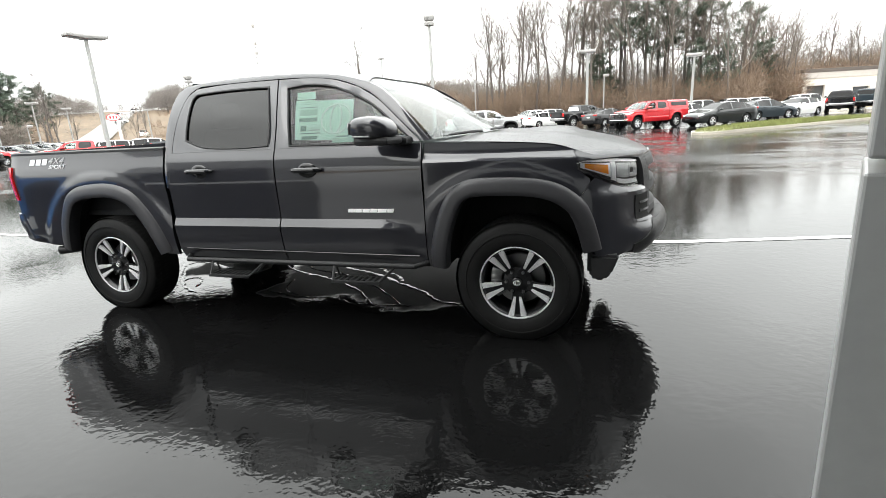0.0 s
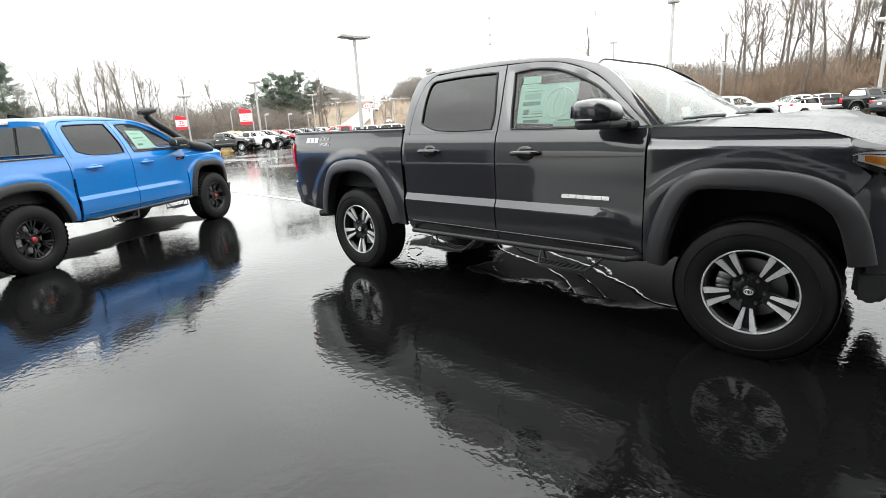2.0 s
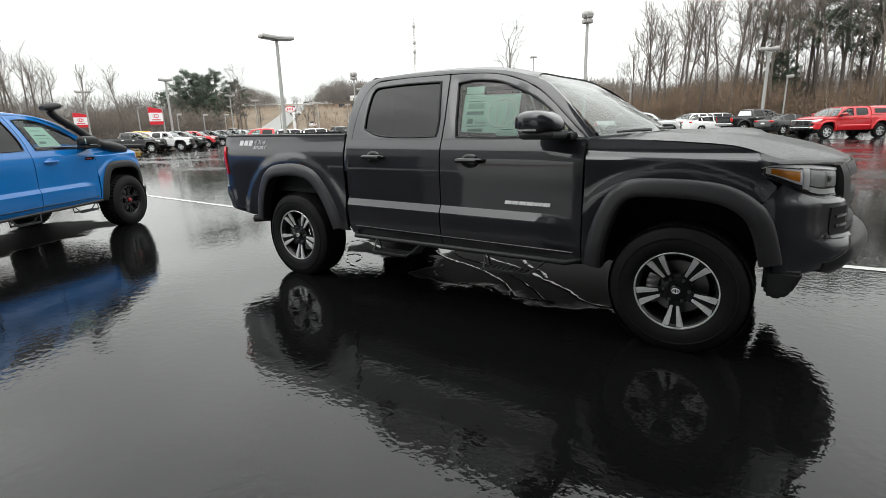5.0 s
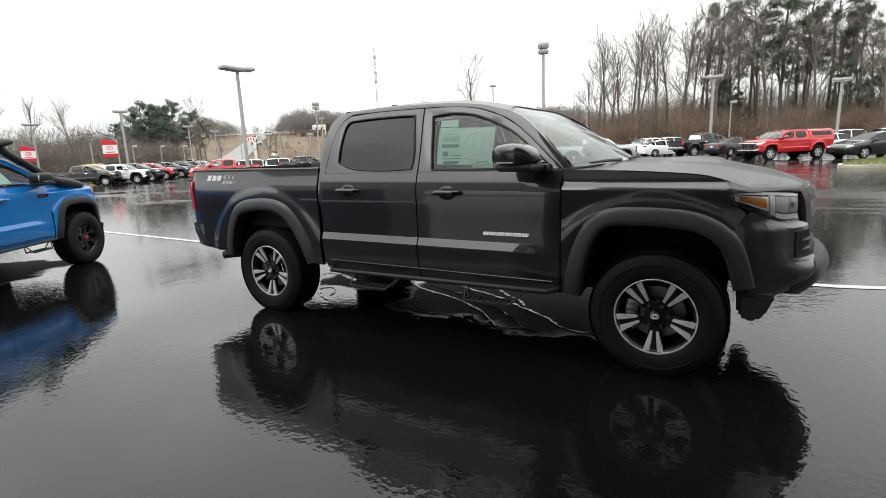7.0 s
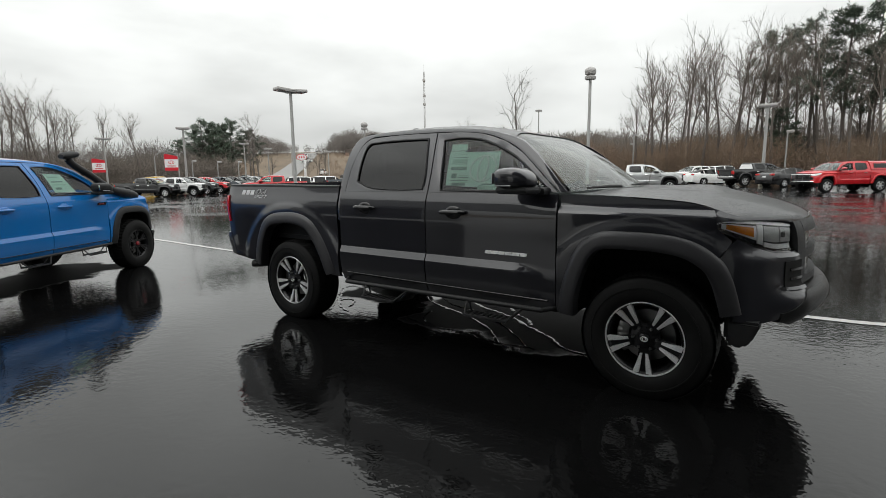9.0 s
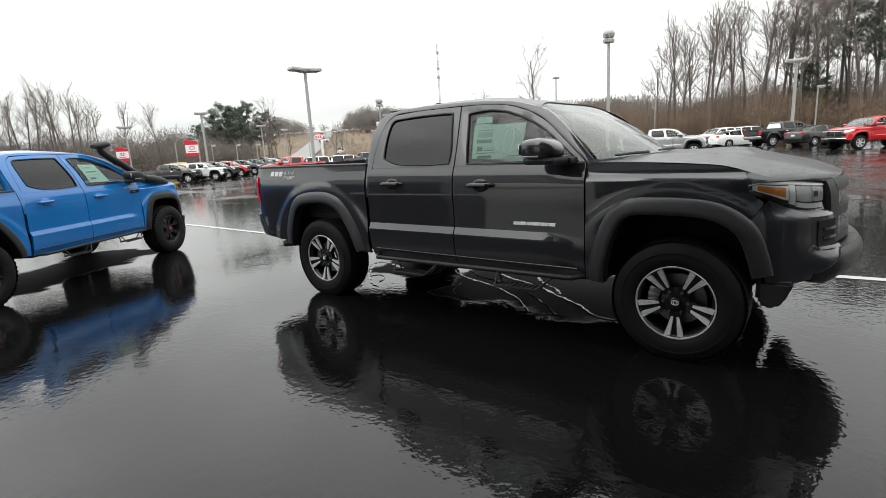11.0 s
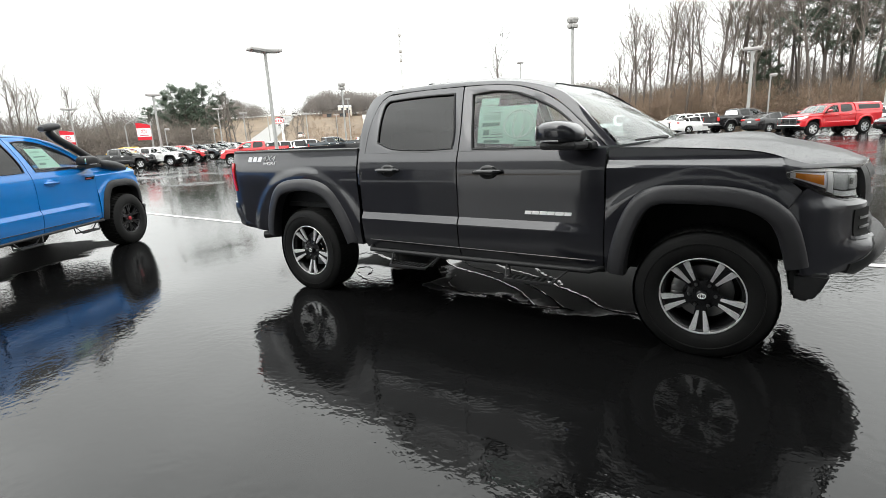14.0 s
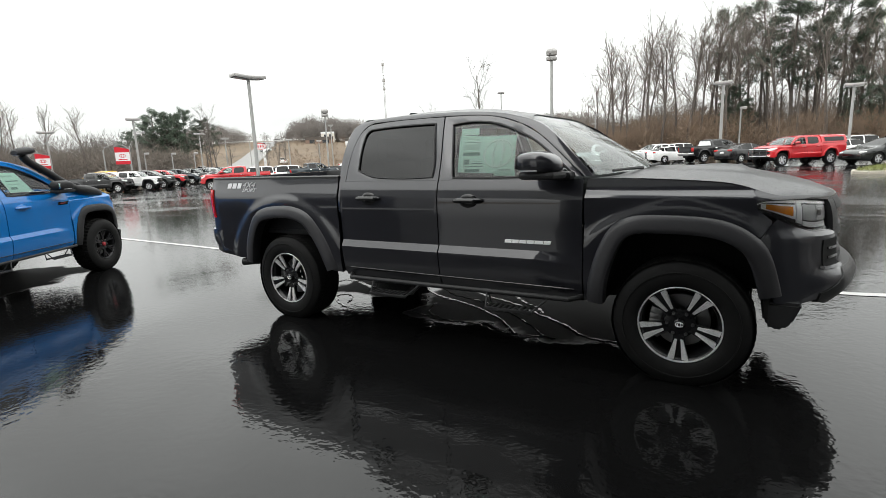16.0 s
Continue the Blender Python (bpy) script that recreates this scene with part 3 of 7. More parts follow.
    add_lathe(bm, [(0.0, -0.094), (0.030, -0.094), (0.060, -0.092), (0.086, -0.086), (0.090, -0.05)], 36)
    part("hub", bm, M["black_alloy"], root)
    bm = bmesh.new()
    add_lathe(bm, [(0.0, -0.116), (0.024, -0.115), (0.031, -0.110), (0.033, -0.094)], 28)
    part("centre_cap", bm, M["red_accent"] if knob else M["gloss_black"], root, "red centre cap" if knob else "")
    if not knob:
        bm = bmesh.new()
        for rx, rz in ((0.021, 0.014), (0.008, 0.014)):
            pts = [(rx * math.cos(t), -0.1165, rz * math.sin(t)) for t in np.linspace(0, 2 * math.pi, 17)]
            add_tube(bm, pts, 0.0022, 5, cap=False)
        part("cap_emblem", bm, M["badge"], root, "plain silver rings on the cap")
    nut = bmesh.new()
    bmesh.ops.create_cone(nut, cap_ends=True, segments=6, radius1=0.012, radius2=0.008, depth=0.026, matrix=Matrix.Translation((0.0698, -0.096, 0)) @ Matrix.Rotation(radians(90), 4, "X"))
    first = part("wheel_nut", nut, M["steel"], root)
    for k in range(1, 6):
        o = new("wheel_nut", first.data)
        o.parent = root
        o.matrix_local = Matrix.Rotation(radians(60 * k), 4, "Y")
    first.matrix_local = Matrix()
    bm = bmesh.new()
    add_lathe(bm, [(0.06, -0.012), (0.160, -0.014), (0.160, 0.012), (0.06, 0.012)], 36)
    part("brake_disc", bm, M["steel"], root)
    bm = bmesh.new()
    for a in np.linspace(radians(160), radians(215), 5):
        add_box(bm, 0, 0, 0, 0.075, 0.055, 0.045, 0.008, m=Matrix.Rotation(-a, 4, "Y") @ Matrix.Translation((0.140, -0.030, 0)))
    part("brake_caliper", bm, M["steel"], root)
    return root


WHEELS = {}


def fit_wheel(parent, style, x, y, z, side, turn=0.0):
    """A copy of the wheel template under a truck; its pieces hang one level below."""
    src = WHEELS[style]
    o = new("wheel")
    o.parent = parent
    o.matrix_local = pose(x, y, z, 0, 0, (0 if side < 0 else 180) + turn) @ Matrix.Rotation(radians(0), 4, "Y")
    for c in src.children:
        k = new(c.name.split(".")[0], c.data)
        k.parent = o
        k.matrix_local = c.matrix_basis
        if c.get("label"):
            k["label"] = c["label"]
    return o


def build_pickup(m, label, paint, spec, group=""):
    """A crew-cab pickup. spec: detail, flare, handle, wheel, top (lighter beaded paint), tint, extras."""
    hi = spec.get("hi", False)
    root = empty("pickup_truck", m, label, "pickup truck", group)
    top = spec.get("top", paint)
    flare_mat = spec.get("flare", paint)
    handle_mat = spec.get("handle", paint)
    step = 0.02 if hi else 0.08
    zrows = np.unique(np.r_[np.linspace(0.44, 1.29, 36 if hi else 12), [0.716, 0.724, 0.75, 0.776, 0.784, 1.115, 1.128, 1.150, 1.172, 1.180]])
    xs_r, zs_r = arch_edge(resample(ARCH_R, 60), 0.0)
    xs_f, zs_f = arch_edge(resample(ARCH_F, 60), WB)

    def bottom(x, sill):
        if xs_r[0] < x < xs_r[-1]:
            return max(sill, float(np.interp(x, xs_r, zs_r)))
        if xs_f[0] < x < xs_f[-1]:
            return max(sill, float(np.interp(x, xs_f, zs_f)))
        return sill

    def blister(x, z):
        """The pressed swelling of the side over each wheel."""
        v = 0.0
        for hub, rr in ((0.0, 0.60), (WB - 0.03, 0.58)):
            r = math.hypot((x - hub) * 0.92, (z - 0.45) * 1.0)
            t = min(1.0, max(0.0, (rr + 0.10 - r) / 0.075))
            v = max(v, 0.016 * t * t * (3 - 2 * t))
        return v

    def side_panel(name, x0, x1, sill, ztop, sect, parent=root, taper=None, swell=True, label_=""):
        obs = []
        cols = np.unique(np.r_[np.arange(x0, x1, step), x1, [x for x in np.r_[xs_r, xs_f] if x0 < x < x1][:: 1 if hi else 5]])
        for s in (-1, 1):
            bm = bmesh.new()
            rows = []
            for x in cols:
                zb, zt = bottom(x, sill(x)), ztop(x)
                r = []
                for z in np.r_[zb, zrows, zt]:
                    z = min(max(z, zb), zt)
                    w = (sect(z, x) if name == "front_door" else sect(z)) - (taper(x) if taper else 0) + (blister(x, z) if swell else 0)
                    r.append((x, s * w, z))
                # returns at the sill and the top
                r = [(x, s * (abs(r[0][1]) - 0.035), r[0][2] + 0.004)] + r + [(x, s * (abs(r[-1][1]) - 0.035), r[-1][2] - 0.002)]
                rows.append(r)
            ends = [[(p[0] + (0.004 if k == 0 else -0.004), s * (abs(p[1]) - 0.03), p[2]) for p in rows[k]] for k in (0, -1)]
            rows = [ends[0]] + rows + [ends[1]]
            add_grid(bm, rows)
            obs.append(part(name, bm, paint, parent, label_, smooth=17))
        return obs

    belt = lambda x: 1.245
    rail = curve([(-1.07, 1.288), (-0.4, 1.288), (0.66, 1.284)])
    hood_edge = curve([(2.60, 1.252), (3.0, 1.240), (3.28, 1.225), (3.42, 1.213), (3.50, 1.197), (3.58, 1.170), (3.66, 1.143), (3.74, 1.127), (3.85, 1.115), (4.02, 1.085)])
    fender_top = lambda x: hood_edge(x) - 0.006
    low = lambda x: 0.475
    bed_low = curve([(-1.07, 0.60), (-0.9, 0.56), (-0.5, 0.53), (0.4, 0.50), (0.66, 0.49)])
    # bed sides, doors, front wings
    beds = side_panel("bed_side", -1.065, 0.652, bed_low, rail, PLAIN, taper=REAR_TAPER)
    rear_doors = side_panel("rear_door", 0.690, 1.607, low, belt, SECTION, swell=False)
    front_doors = side_panel("front_door", 1.617, 2.665, low, belt, FRONT_DOOR, swell=False)
    wing_low = lambda x: float(np.interp(x, (2.67, 3.2, 3.54, 3.584, 3.655), (0.475, 0.475, 0.80, 0.886, 0.991)))
    wing_top = lambda x: min(fender_top(x), float(np.interp(x, (3.568, 3.578, 3.60, 3.63, 3.66), (1.3, 1.074, 1.058, 1.030, 1.004))))
    side_panel("front_wing", 2.676, 3.655, wing_low, wing_top, FENDER, taper=FRONT_TAPER)

    # side frames above the belt
    def loop_frame(name, outer, inner, parents, n=14 if hi else 6, lift=0.0):
        for s, par in zip((-1, 1), parents):
            o = np.vstack([resample(seg, n)[:-1] for seg in outer])
            i = np.vstack([resample(seg, n)[:-1] for seg in inner])
            bm = bmesh.new()
            rows = []
            for k in list(range(len(o))) + [0]:
                (ox, oz), (ix, iz) = o[k], i[k]
                mx, mz = 0.82 * ix + 0.18 * ox, 0.82 * iz + 0.18 * oz
                rows.append([(ox, s * (glass_half(oz) - 0.03), oz), (ox, s * (glass_half(oz) + lift), oz), (mx, s * (glass_half(mz) + lift), mz), (ix, s * (glass_half(iz) - 0.006), iz), (ix, s * (glass_half(iz) - 0.034), iz)])
            add_grid(bm, rows)
            part(name, bm, paint, par)

    def seal_and_pane(inner, parents, mat, n=14 if hi else 6, pane_name="window_pane", lab=""):
        for s, par in zip((-1, 1), parents):
            i = np.vstack([resample(seg, n)[:-1] for seg in inner])
            c = i.mean(0)
            bm = bmesh.new()
            ring = [Vector((x, s * (glass_half(z) + 0.0015), z)) for x, z in i]
            add_tube(bm, ring + [ring[0]], 0.0065, 6, cap=False)
            part("window_seal", bm, M["plastic"], par)
            bm = bmesh.new()
            rows = [[(c[0] + (x - c[0]) * f, s * (glass_half(c[1] + (z - c[1]) * f) - 0.008), c[1] + (z - c[1]) * f) for x, z in np.vstack([i, i[:1]])] for f in (1.0, 0.66, 0.33, 0.001)]
            vs = add_grid(bm, rows)
            part(pane_name, bm, mat, par, lab)

    rd_out = [[(0.735, 1.246), (0.737, 1.40), (0.752, 1.53), (0.79, 1.635), (0.86, 1.690)], [(0.86, 1.690), (1.10, 1.704), (1.35, 1.706), (1.553, 1.703)], [(1.553, 1.703), (1.585, 1.52), (1.603, 1.38), (1.607, 1.246)], [(1.607, 1.246), (1.30, 1.246), (1.0, 1.246), (0.735, 1.246)]]
    rd_in = [[(0.850, 1.330), (0.840, 1.42), (0.836, 1.52), (0.846, 1.615), (0.885, 1.648)], [(0.885, 1.648), (1.10, 1.658), (1.35, 1.660), (1.490, 1.656)], [(1.490, 1.656), (1.522, 1.53), (1.555, 1.38), (1.555, 1.268)], [(1.555, 1.268), (1.30, 1.262), (1.02, 1.276), (0.850, 1.330)]]
    loop_frame("door_frame", rd_out, rd_in, rear_doors)
    seal_and_pane(rd_in, rear_doors, M["tint"], lab="dark tinted door glass")
    fd_out = [[(1.617, 1.246), (1.613, 1.38), (1.595, 1.52), (1.563, 1.703)], [(1.563, 1.703), (1.80, 1.697), (2.0, 1.672), (2.19, 1.613)], [(2.19, 1.613), (2.34, 1.528), (2.49, 1.405), (2.655, 1.258)], [(2.655, 1.258), (2.40, 1.246), (2.0, 1.246), (1.617, 1.246)]]
    fd_in = [[(1.728, 1.262), (1.705, 1.38), (1.680, 1.52), (1.650, 1.640)], [(1.650, 1.640), (1.80, 1.652), (1.98, 1.632), (2.14, 1.578)], [(2.14, 1.578), (2.30, 1.500), (2.45, 1.392), (2.575, 1.288)], [(2.575, 1.288), (2.44, 1.264), (2.10, 1.258), (1.728, 1.262)]]
    loop_frame("door_frame", fd_out, fd_in, front_doors)
    seal_and_pane(fd_in, front_doors, M["pane"], lab="lightly tinted door glass")

    # cab shell: corner pillar, roof rails, windscreen pillars, roof, back wall
    outer = [(0.664, 1.00), (0.666, 1.22), (0.652, 1.37), (0.653, 1.51), (0.668, 1.62), (0.72, 1.698), (0.90, 1.732), (1.30, 1.742), (1.70, 1.732), (2.00, 1.703), (2.27, 1.634), (2.40, 1.558), (2.54, 1.435), (2.715, 1.262)]
    inner = [(0.700, 1.00), (0.729, 1.22), (0.731, 1.37), (0.745, 1.51), (0.785, 1.637), (0.856, 1.695), (0.95, 1.706), (1.30, 1.711), (1.70, 1.706), (2.00, 1.677), (2.225, 1.602), (2.35, 1.527), (2.50, 1.404), (2.668, 1.256)]
    n = 60 if hi else 30
    O, I = resample(outer, n), resample(inner, n)
    for s in (-1, 1):
        bm = bmesh.new()
        rows = []
        for (ox, oz), (ix, iz) in zip(O, I):
            wo, wi = (glass_half(oz) if oz > 1.25 else PLAIN(oz)), (glass_half(iz) if iz > 1.25 else PLAIN(iz))
            mx, mz, mw = 0.5 * (ox + ix), 0.5 * (oz + iz), 0.5 * (wo + wi) + 0.004
            rows.append([(ix, s * (wi - 0.03), iz), (ix, s * wi, iz), (mx, s * mw, mz), (ox, s * (wo - 0.004), oz), (ox + 0.004, s * (wo - 0.03), oz)])
        add_grid(bm, rows)
        part("cab_pillar", bm, paint, root)
    zc = curve([(0.66, 1.700), (0.75, 1.742), (0.95, 1.772), (1.30, 1.784), (1.70, 1.772), (2.00, 1.732), (2.14, 1.696)])
    edge = curve([(0.66, 1.60), (0.72, 1.698), (0.90, 1.732), (1.30, 1.742), (1.70, 1.732), (2.00, 1.703), (2.27, 1.634)])
    def roof_point(t, q):
        x = 0.70 + t * (2.15 + 0.115 * abs(q) ** 2.2 - 0.70)
        ze = edge(x)
        w = glass_half(ze) - 0.003
        return Vector((x, q * w, ze + (zc(min(x, 2.14)) - zc(2.14) + 1.696 - ze) * (1 - abs(q) ** 3.2) + 0.010 * max(0, 1 - abs(abs(q) - 0.55) / 0.06) * (1 if 0.06 < t < 0.9 else 0)))

    bm = bmesh.new()
    rows = [[roof_point(t, q) for q in np.linspace(-1, 1, 25 if hi else 11)] for t in np.linspace(0, 1, 26 if hi else 10)]
    add_grid(bm, rows)
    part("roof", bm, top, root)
    bm = bmesh.new()
    rows = []
    for z in (0.62, 1.0, 1.22, 1.30, 1.45, 1.60, 1.66, 1.70, 1.735):
        x = 0.625 + 0.05 * max(0, z - 1.25) / 0.4 + (0.05 if z > 1.7 else 0)
        w = (glass_half(z) if z > 1.25 else 0.90) - 0.028
        rows.append([(x + 0.045 * abs(q) ** 6, q * w, z + (0.035 if z > 1.69 else 0.0) * (1 - q * q)) for q in np.linspace(-1, 1, 17)])
    add_grid(bm, rows)
    part("cab_back", bm, paint, root)
    bm = bmesh.new()
    rows = []
    for z in (1.315, 1.45, 1.58, 1.655):
        x = 0.616 + 0.05 * max(0, z - 1.25) / 0.4
        w = glass_half(z) - 0.100
        rows.append([(x + 0.003 * abs(q) ** 4, q * w, z) for q in np.linspace(-1, 1, 13)])
    add_grid(bm, rows)
    part("rear_window", bm, M["tint"], root, "dark tinted sliding rear window")
    if hi:
        bm = bmesh.new()
        for y in (-0.22, 0.22):
            add_tube(bm, [(0.612, y, 1.32), (0.655, y, 1.65)], 0.008, 6)
        add_tube(bm, [(0.612, -0.60, 1.318), (0.610, 0, 1.315), (0.612, 0.60, 1.318)], 0.010, 6)
        part("rear_window_frame", bm, M["plastic"], root)
        bm = bmesh.new()
        add_box(bm, 0.672, 0, 1.712, 0.03, 0.26, 0.035, 0.008)
        part("brake_light", bm, M["pale_lens"], root, "high brake light with a pale lens")
    # windscreen
    bm = bmesh.new()
    rows = []
    for t in np.linspace(0, 1, 9):
        r = []
        for q in np.linspace(-1, 1, 17):
            a = Vector((2.735 + 0.20 * (1 - q * q), q * 0.858, 1.262 + 0.012 * (1 - q * q)))
            b = roof_point(1.0, q * 0.992) + Vector((-0.006, 0, -0.004))
            p = a.lerp(b, t)
            p.x += 0.03 * math.sin(math.pi * t)
            p.z += 0.006 * math.sin(math.pi * t)
            r.append(p)
        rows.append(r)
    add_grid(bm, rows)
    part("windscreen", bm, M["screen_glass"], root, "rain-spotted windscreen")
    if hi:
        bm = bmesh.new()
        add_tube(bm, [(2.925, -0.40, 1.286), (2.875, -0.56, 1.288), (2.800, -0.73, 1.282)], [0.012, 0.010, 0.007], 6)
        add_tube(bm, [(2.935, 0.30, 1.288), (2.945, 0.05, 1.290), (2.945, -0.20, 1.290)], [0.012, 0.010, 0.007], 6)
        part("wiper", bm, M["plastic"], root)
    bm = bmesh.new()
    rows = []
    for t in (0, 0.5, 1):
        rows.append([(2.715 + 0.20 * (1 - q * q) + 0.06 * t, q * (0.835 + 0.02 * t), 1.250 + 0.012 * (1 - q * q) - 0.006 * t) for q in np.linspace(-1, 1, 17)])
    add_grid(bm, rows)
    part("cowl", bm, M["plastic"], root)

    # bonnet
    zmid = curve([(2.70, 1.276), (2.95, 1.290), (3.30, 1.288), (3.50, 1.274), (3.69, 1.236), (3.86, 1.190), (3.99, 1.146), (4.05, 1.110)])
    nose_x, nose_y = (2.0, 3.53, 3.66, 3.76), (0.90, 0.888, 0.866, 0.790)
    bm = bmesh.new()
    rows = []
    for t in np.linspace(0, 1, 34 if hi else 10):
        r = []
        for q in np.linspace(-1, 1, 33 if hi else 11):
            x0 = 2.735 + 0.16 * (1 - q * q) if abs(q) < 1 else 2.735
            x1 = 3.755 + 0.240 * (1 - abs(q) ** 2.4)
            x = x0 + (x1 - x0) * t
            xe = 2.735 + (3.755 - 2.735) * t
            half = min(0.866, float(np.interp(xe, nose_x, nose_y)) - 0.014)
            ze = hood_edge(x)
            ridge = 0.010 * math.exp(-((abs(q) - 0.56) / 0.14) ** 2) * (1 - t * 0.6)
            z = ze + (zmid(x) - 0.02 - ze) * (1 - abs(q) ** 2.2) + ridge
            z -= 0.014 * max(0.0, (t - 0.86) / 0.14) ** 2
            if spec.get("scoop") and 3.08 < x < 3.52 and abs(q) < 0.34:
                z += 0.022 * math.sin(math.pi / 2 * min(1, (x - 3.08) / 0.36)) * (1 - (abs(q) / 0.34) ** 4)
            r.append((x, q * half, z))
        rows.append(r)
    rim = [[(p[0] + 0.012, p[1] * 0.997, p[2] - 0.022) for p in rows[-1]], [(p[0] + 0.014, p[1] * 0.995, p[2] - 0.065) for p in rows[-1]]]
    add_grid(bm, rows + rim)
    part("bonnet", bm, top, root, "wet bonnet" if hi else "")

    # nose: pieces laid over one plan curve
    plan = resample([(3.570, 0.915), (3.670, 0.880), (3.772, 0.800), (3.870, 0.670), (3.934, 0.520), (3.980, 0.350), (4.010, 0.18), (4.020, 0.0)], 40)
    for k in range(6):
        plan[1:-1] = 0.25 * plan[:-2] + 0.5 * plan[1:-1] + 0.25 * plan[2:]
    plan_x = lambda u: float(np.interp(u * 39, np.arange(40), plan[:, 0]))
    push = curve([(0.46, -0.030), (0.50, 0.020), (0.55, 0.072), (0.60, 0.106), (0.64, 0.116), (0.68, 0.108), (0.72, 0.078), (0.76, 0.052), (0.84, 0.046), (0.900, 0.046), (0.918, 0.042), (0.938, 0.016), (0.955, 0.004), (1.05, -0.006), (1.13, -0.05)])

    def nose(name, mat, u0, u1, z0, z1, off=0.0, both=True, nu=14, nz=8, depth=0.035, lab="", parent=root, flat=None):
        out = []
        for s in (-1, 1):
            bm = bmesh.new()
            rows = []
            us = np.linspace(u0, u1, nu if hi else max(4, nu // 2))
            for u in us:
                k = u * 39
                i = min(int(k), 38)
                x, y = plan[i] + (plan[i + 1] - plan[i]) * (k - i)
                d = (plan[min(i + 1, 39)] - plan[max(i - 1, 0)])
                nx, ny = -d[1], d[0]
                L = math.hypot(nx, ny)
                nx, ny = nx / L, ny / L
                zz0 = z0(u) if callable(z0) else z0
                zz1 = z1(u) if callable(z1) else z1
                r = []
                c = 0.15 + 0.85 * min(1, u / 0.45)
                lip = smooth01(0.20, 0.48, u)
                for z in np.linspace(zz0, zz1, nz if hi else max(3, nz // 2)):
                    o = (push(z) if z > 0.75 or push(z) < 0.05 else 0.05 + (push(z) - 0.05) * lip) * c + off
                    o = o if flat is None else flat(z)
                    r.append((x + nx * o, s * (y + ny * o), z))
                first, last = r[0], r[-1]
                r = [(first[0] - nx * depth, first[1] - s * ny * depth, first[2] + 0.003)] + r + [(last[0] - nx * depth, last[1] - s * ny * depth, last[2] - 0.003)]
                rows.append(r)
            for side_row, at0 in ((0, True), (-1, False)):
                src = rows[side_row]
                b = [(p[0] - depth, p[1] * 0.985, p[2]) for p in src]
                if at0:
                    rows = [b] + rows
                elif u1 < 0.999:
                    rows = rows + [b]
            add_grid(bm, rows)
            out.append(part(name, bm, mat, parent[len(out)] if isinstance(parent, list) else parent, lab))
        return out

    lamp_lo = curve([(0.000, 1.078), (0.087, 1.036), (0.217, 0.976), (0.348, 0.944), (0.457, 0.942), (0.543, 0.965)])
    lamp_hi = curve([(0.000, 1.094), (0.060, 1.112), (0.217, 1.112), (0.348, 1.102), (0.478, 1.088), (0.543, 1.078)])
    lamps = nose("headlight", M["lamp_dark"] if hi else M["lamp_silver"], 0.000, 0.500, lamp_lo, lamp_hi, off=-0.010, nu=24, lab="clear headlight with an amber marker")
    if hi:
        band = lambda a, b: ((lambda u: lamp_lo(u) + (lamp_hi(u) - lamp_lo(u)) * a), (lambda u: lamp_lo(u) + (lamp_hi(u) - lamp_lo(u)) * b))
        nose("lamp_brow", M["lamp_white"], 0.013, 0.495, *band(0.87, 0.985), off=0.001, nu=24, nz=3, depth=0.02, lab="bright upper light strip", parent=lamps)
        nose("marker_frame", M["lamp_white"], 0.034, 0.214, *band(0.22, 0.80), off=-0.006, nu=10, nz=3, depth=0.01, parent=lamps)
        nose("amber_marker", M["amber"], 0.056, 0.196, *band(0.32, 0.72), off=-0.003, nu=8, nz=4, depth=0.006, lab="amber side marker", parent=lamps)
        nose("light_guide", M["lamp_white"], 0.217, 0.252, *band(0.10, 0.86), off=-0.003, nu=5, nz=6, depth=0.01, parent=lamps)
        nose("lamp_reflector", M["lamp_silver"], 0.262, 0.370, *band(0.28, 0.81), off=-0.006, nu=8, nz=6, depth=0.02, parent=lamps)
        nose("lamp_reflector", M["lamp_silver"], 0.376, 0.490, *band(0.30, 0.81), off=-0.006, nu=8, nz=6, depth=0.02, parent=lamps)
        nose("lamp_projector", M["lamp_dark"], 0.383, 0.418, *band(0.46, 0.66), off=-0.003, nu=5, nz=4, depth=0.004, parent=lamps)
        nose("light_guide", M["lamp_white"], 0.261, 0.465, *band(0.06, 0.23), off=-0.004, nu=10, nz=3, depth=0.02, parent=lamps)
        nose("lamp_bezel", M["gloss_black"], 0.000, 0.500, lambda u: lamp_lo(u) - 0.010, lambda u: lamp_lo(u) + 0.002, off=0.002, nu=16, nz=3, depth=0.02, parent=lamps)
        nose("lamp_lens", M["lens"], 0.000, 0.500, lamp_lo, lamp_hi, off=0.005, nu=24, nz=8, depth=0.010, parent=lamps)
    nose("bonnet_lip", paint, 0.0, 1.0, lambda u: lamp_hi(min(u, 0.54)) + 0.005, lambda u: max(lamp_hi(min(u, 0.54)) + 0.024, hood_edge(float(np.interp(u, (0, 0.1, 0.22, 0.34, 0.46), (3.545, 3.64, 3.72, 3.80, 3.87)))) - 0.006), nu=26, nz=7, depth=0.06, flat=lambda z: float(np.interp(z, (1.09, 1.115, 1.13, 1.172, 1.20), (-0.004, -0.006, -0.012, -0.046, -0.056))))
    seam = lambda x: float(np.interp(x, (3.588, 3.655, 3.70), (0.885, 0.985, 1.05)))
    cover_top = lambda u: max(cover_low(u) + 0.004, min(lamp_lo(u) - 0.010, seam(plan_x(u)))) if u < 0.50 else 0.86
    cover_low = lambda u: float(np.interp(plan_x(u), (3.555, 3.615, 3.655, 3.683, 3.78, 3.88), (0.885, 0.790, 0.680, 0.560, 0.540, 0.570)))
    nose("bumper_cover", paint, 0.010, 0.51, cover_low, cover_top, nu=30, nz=16, depth=0.03, lab="painted front bumper corner")
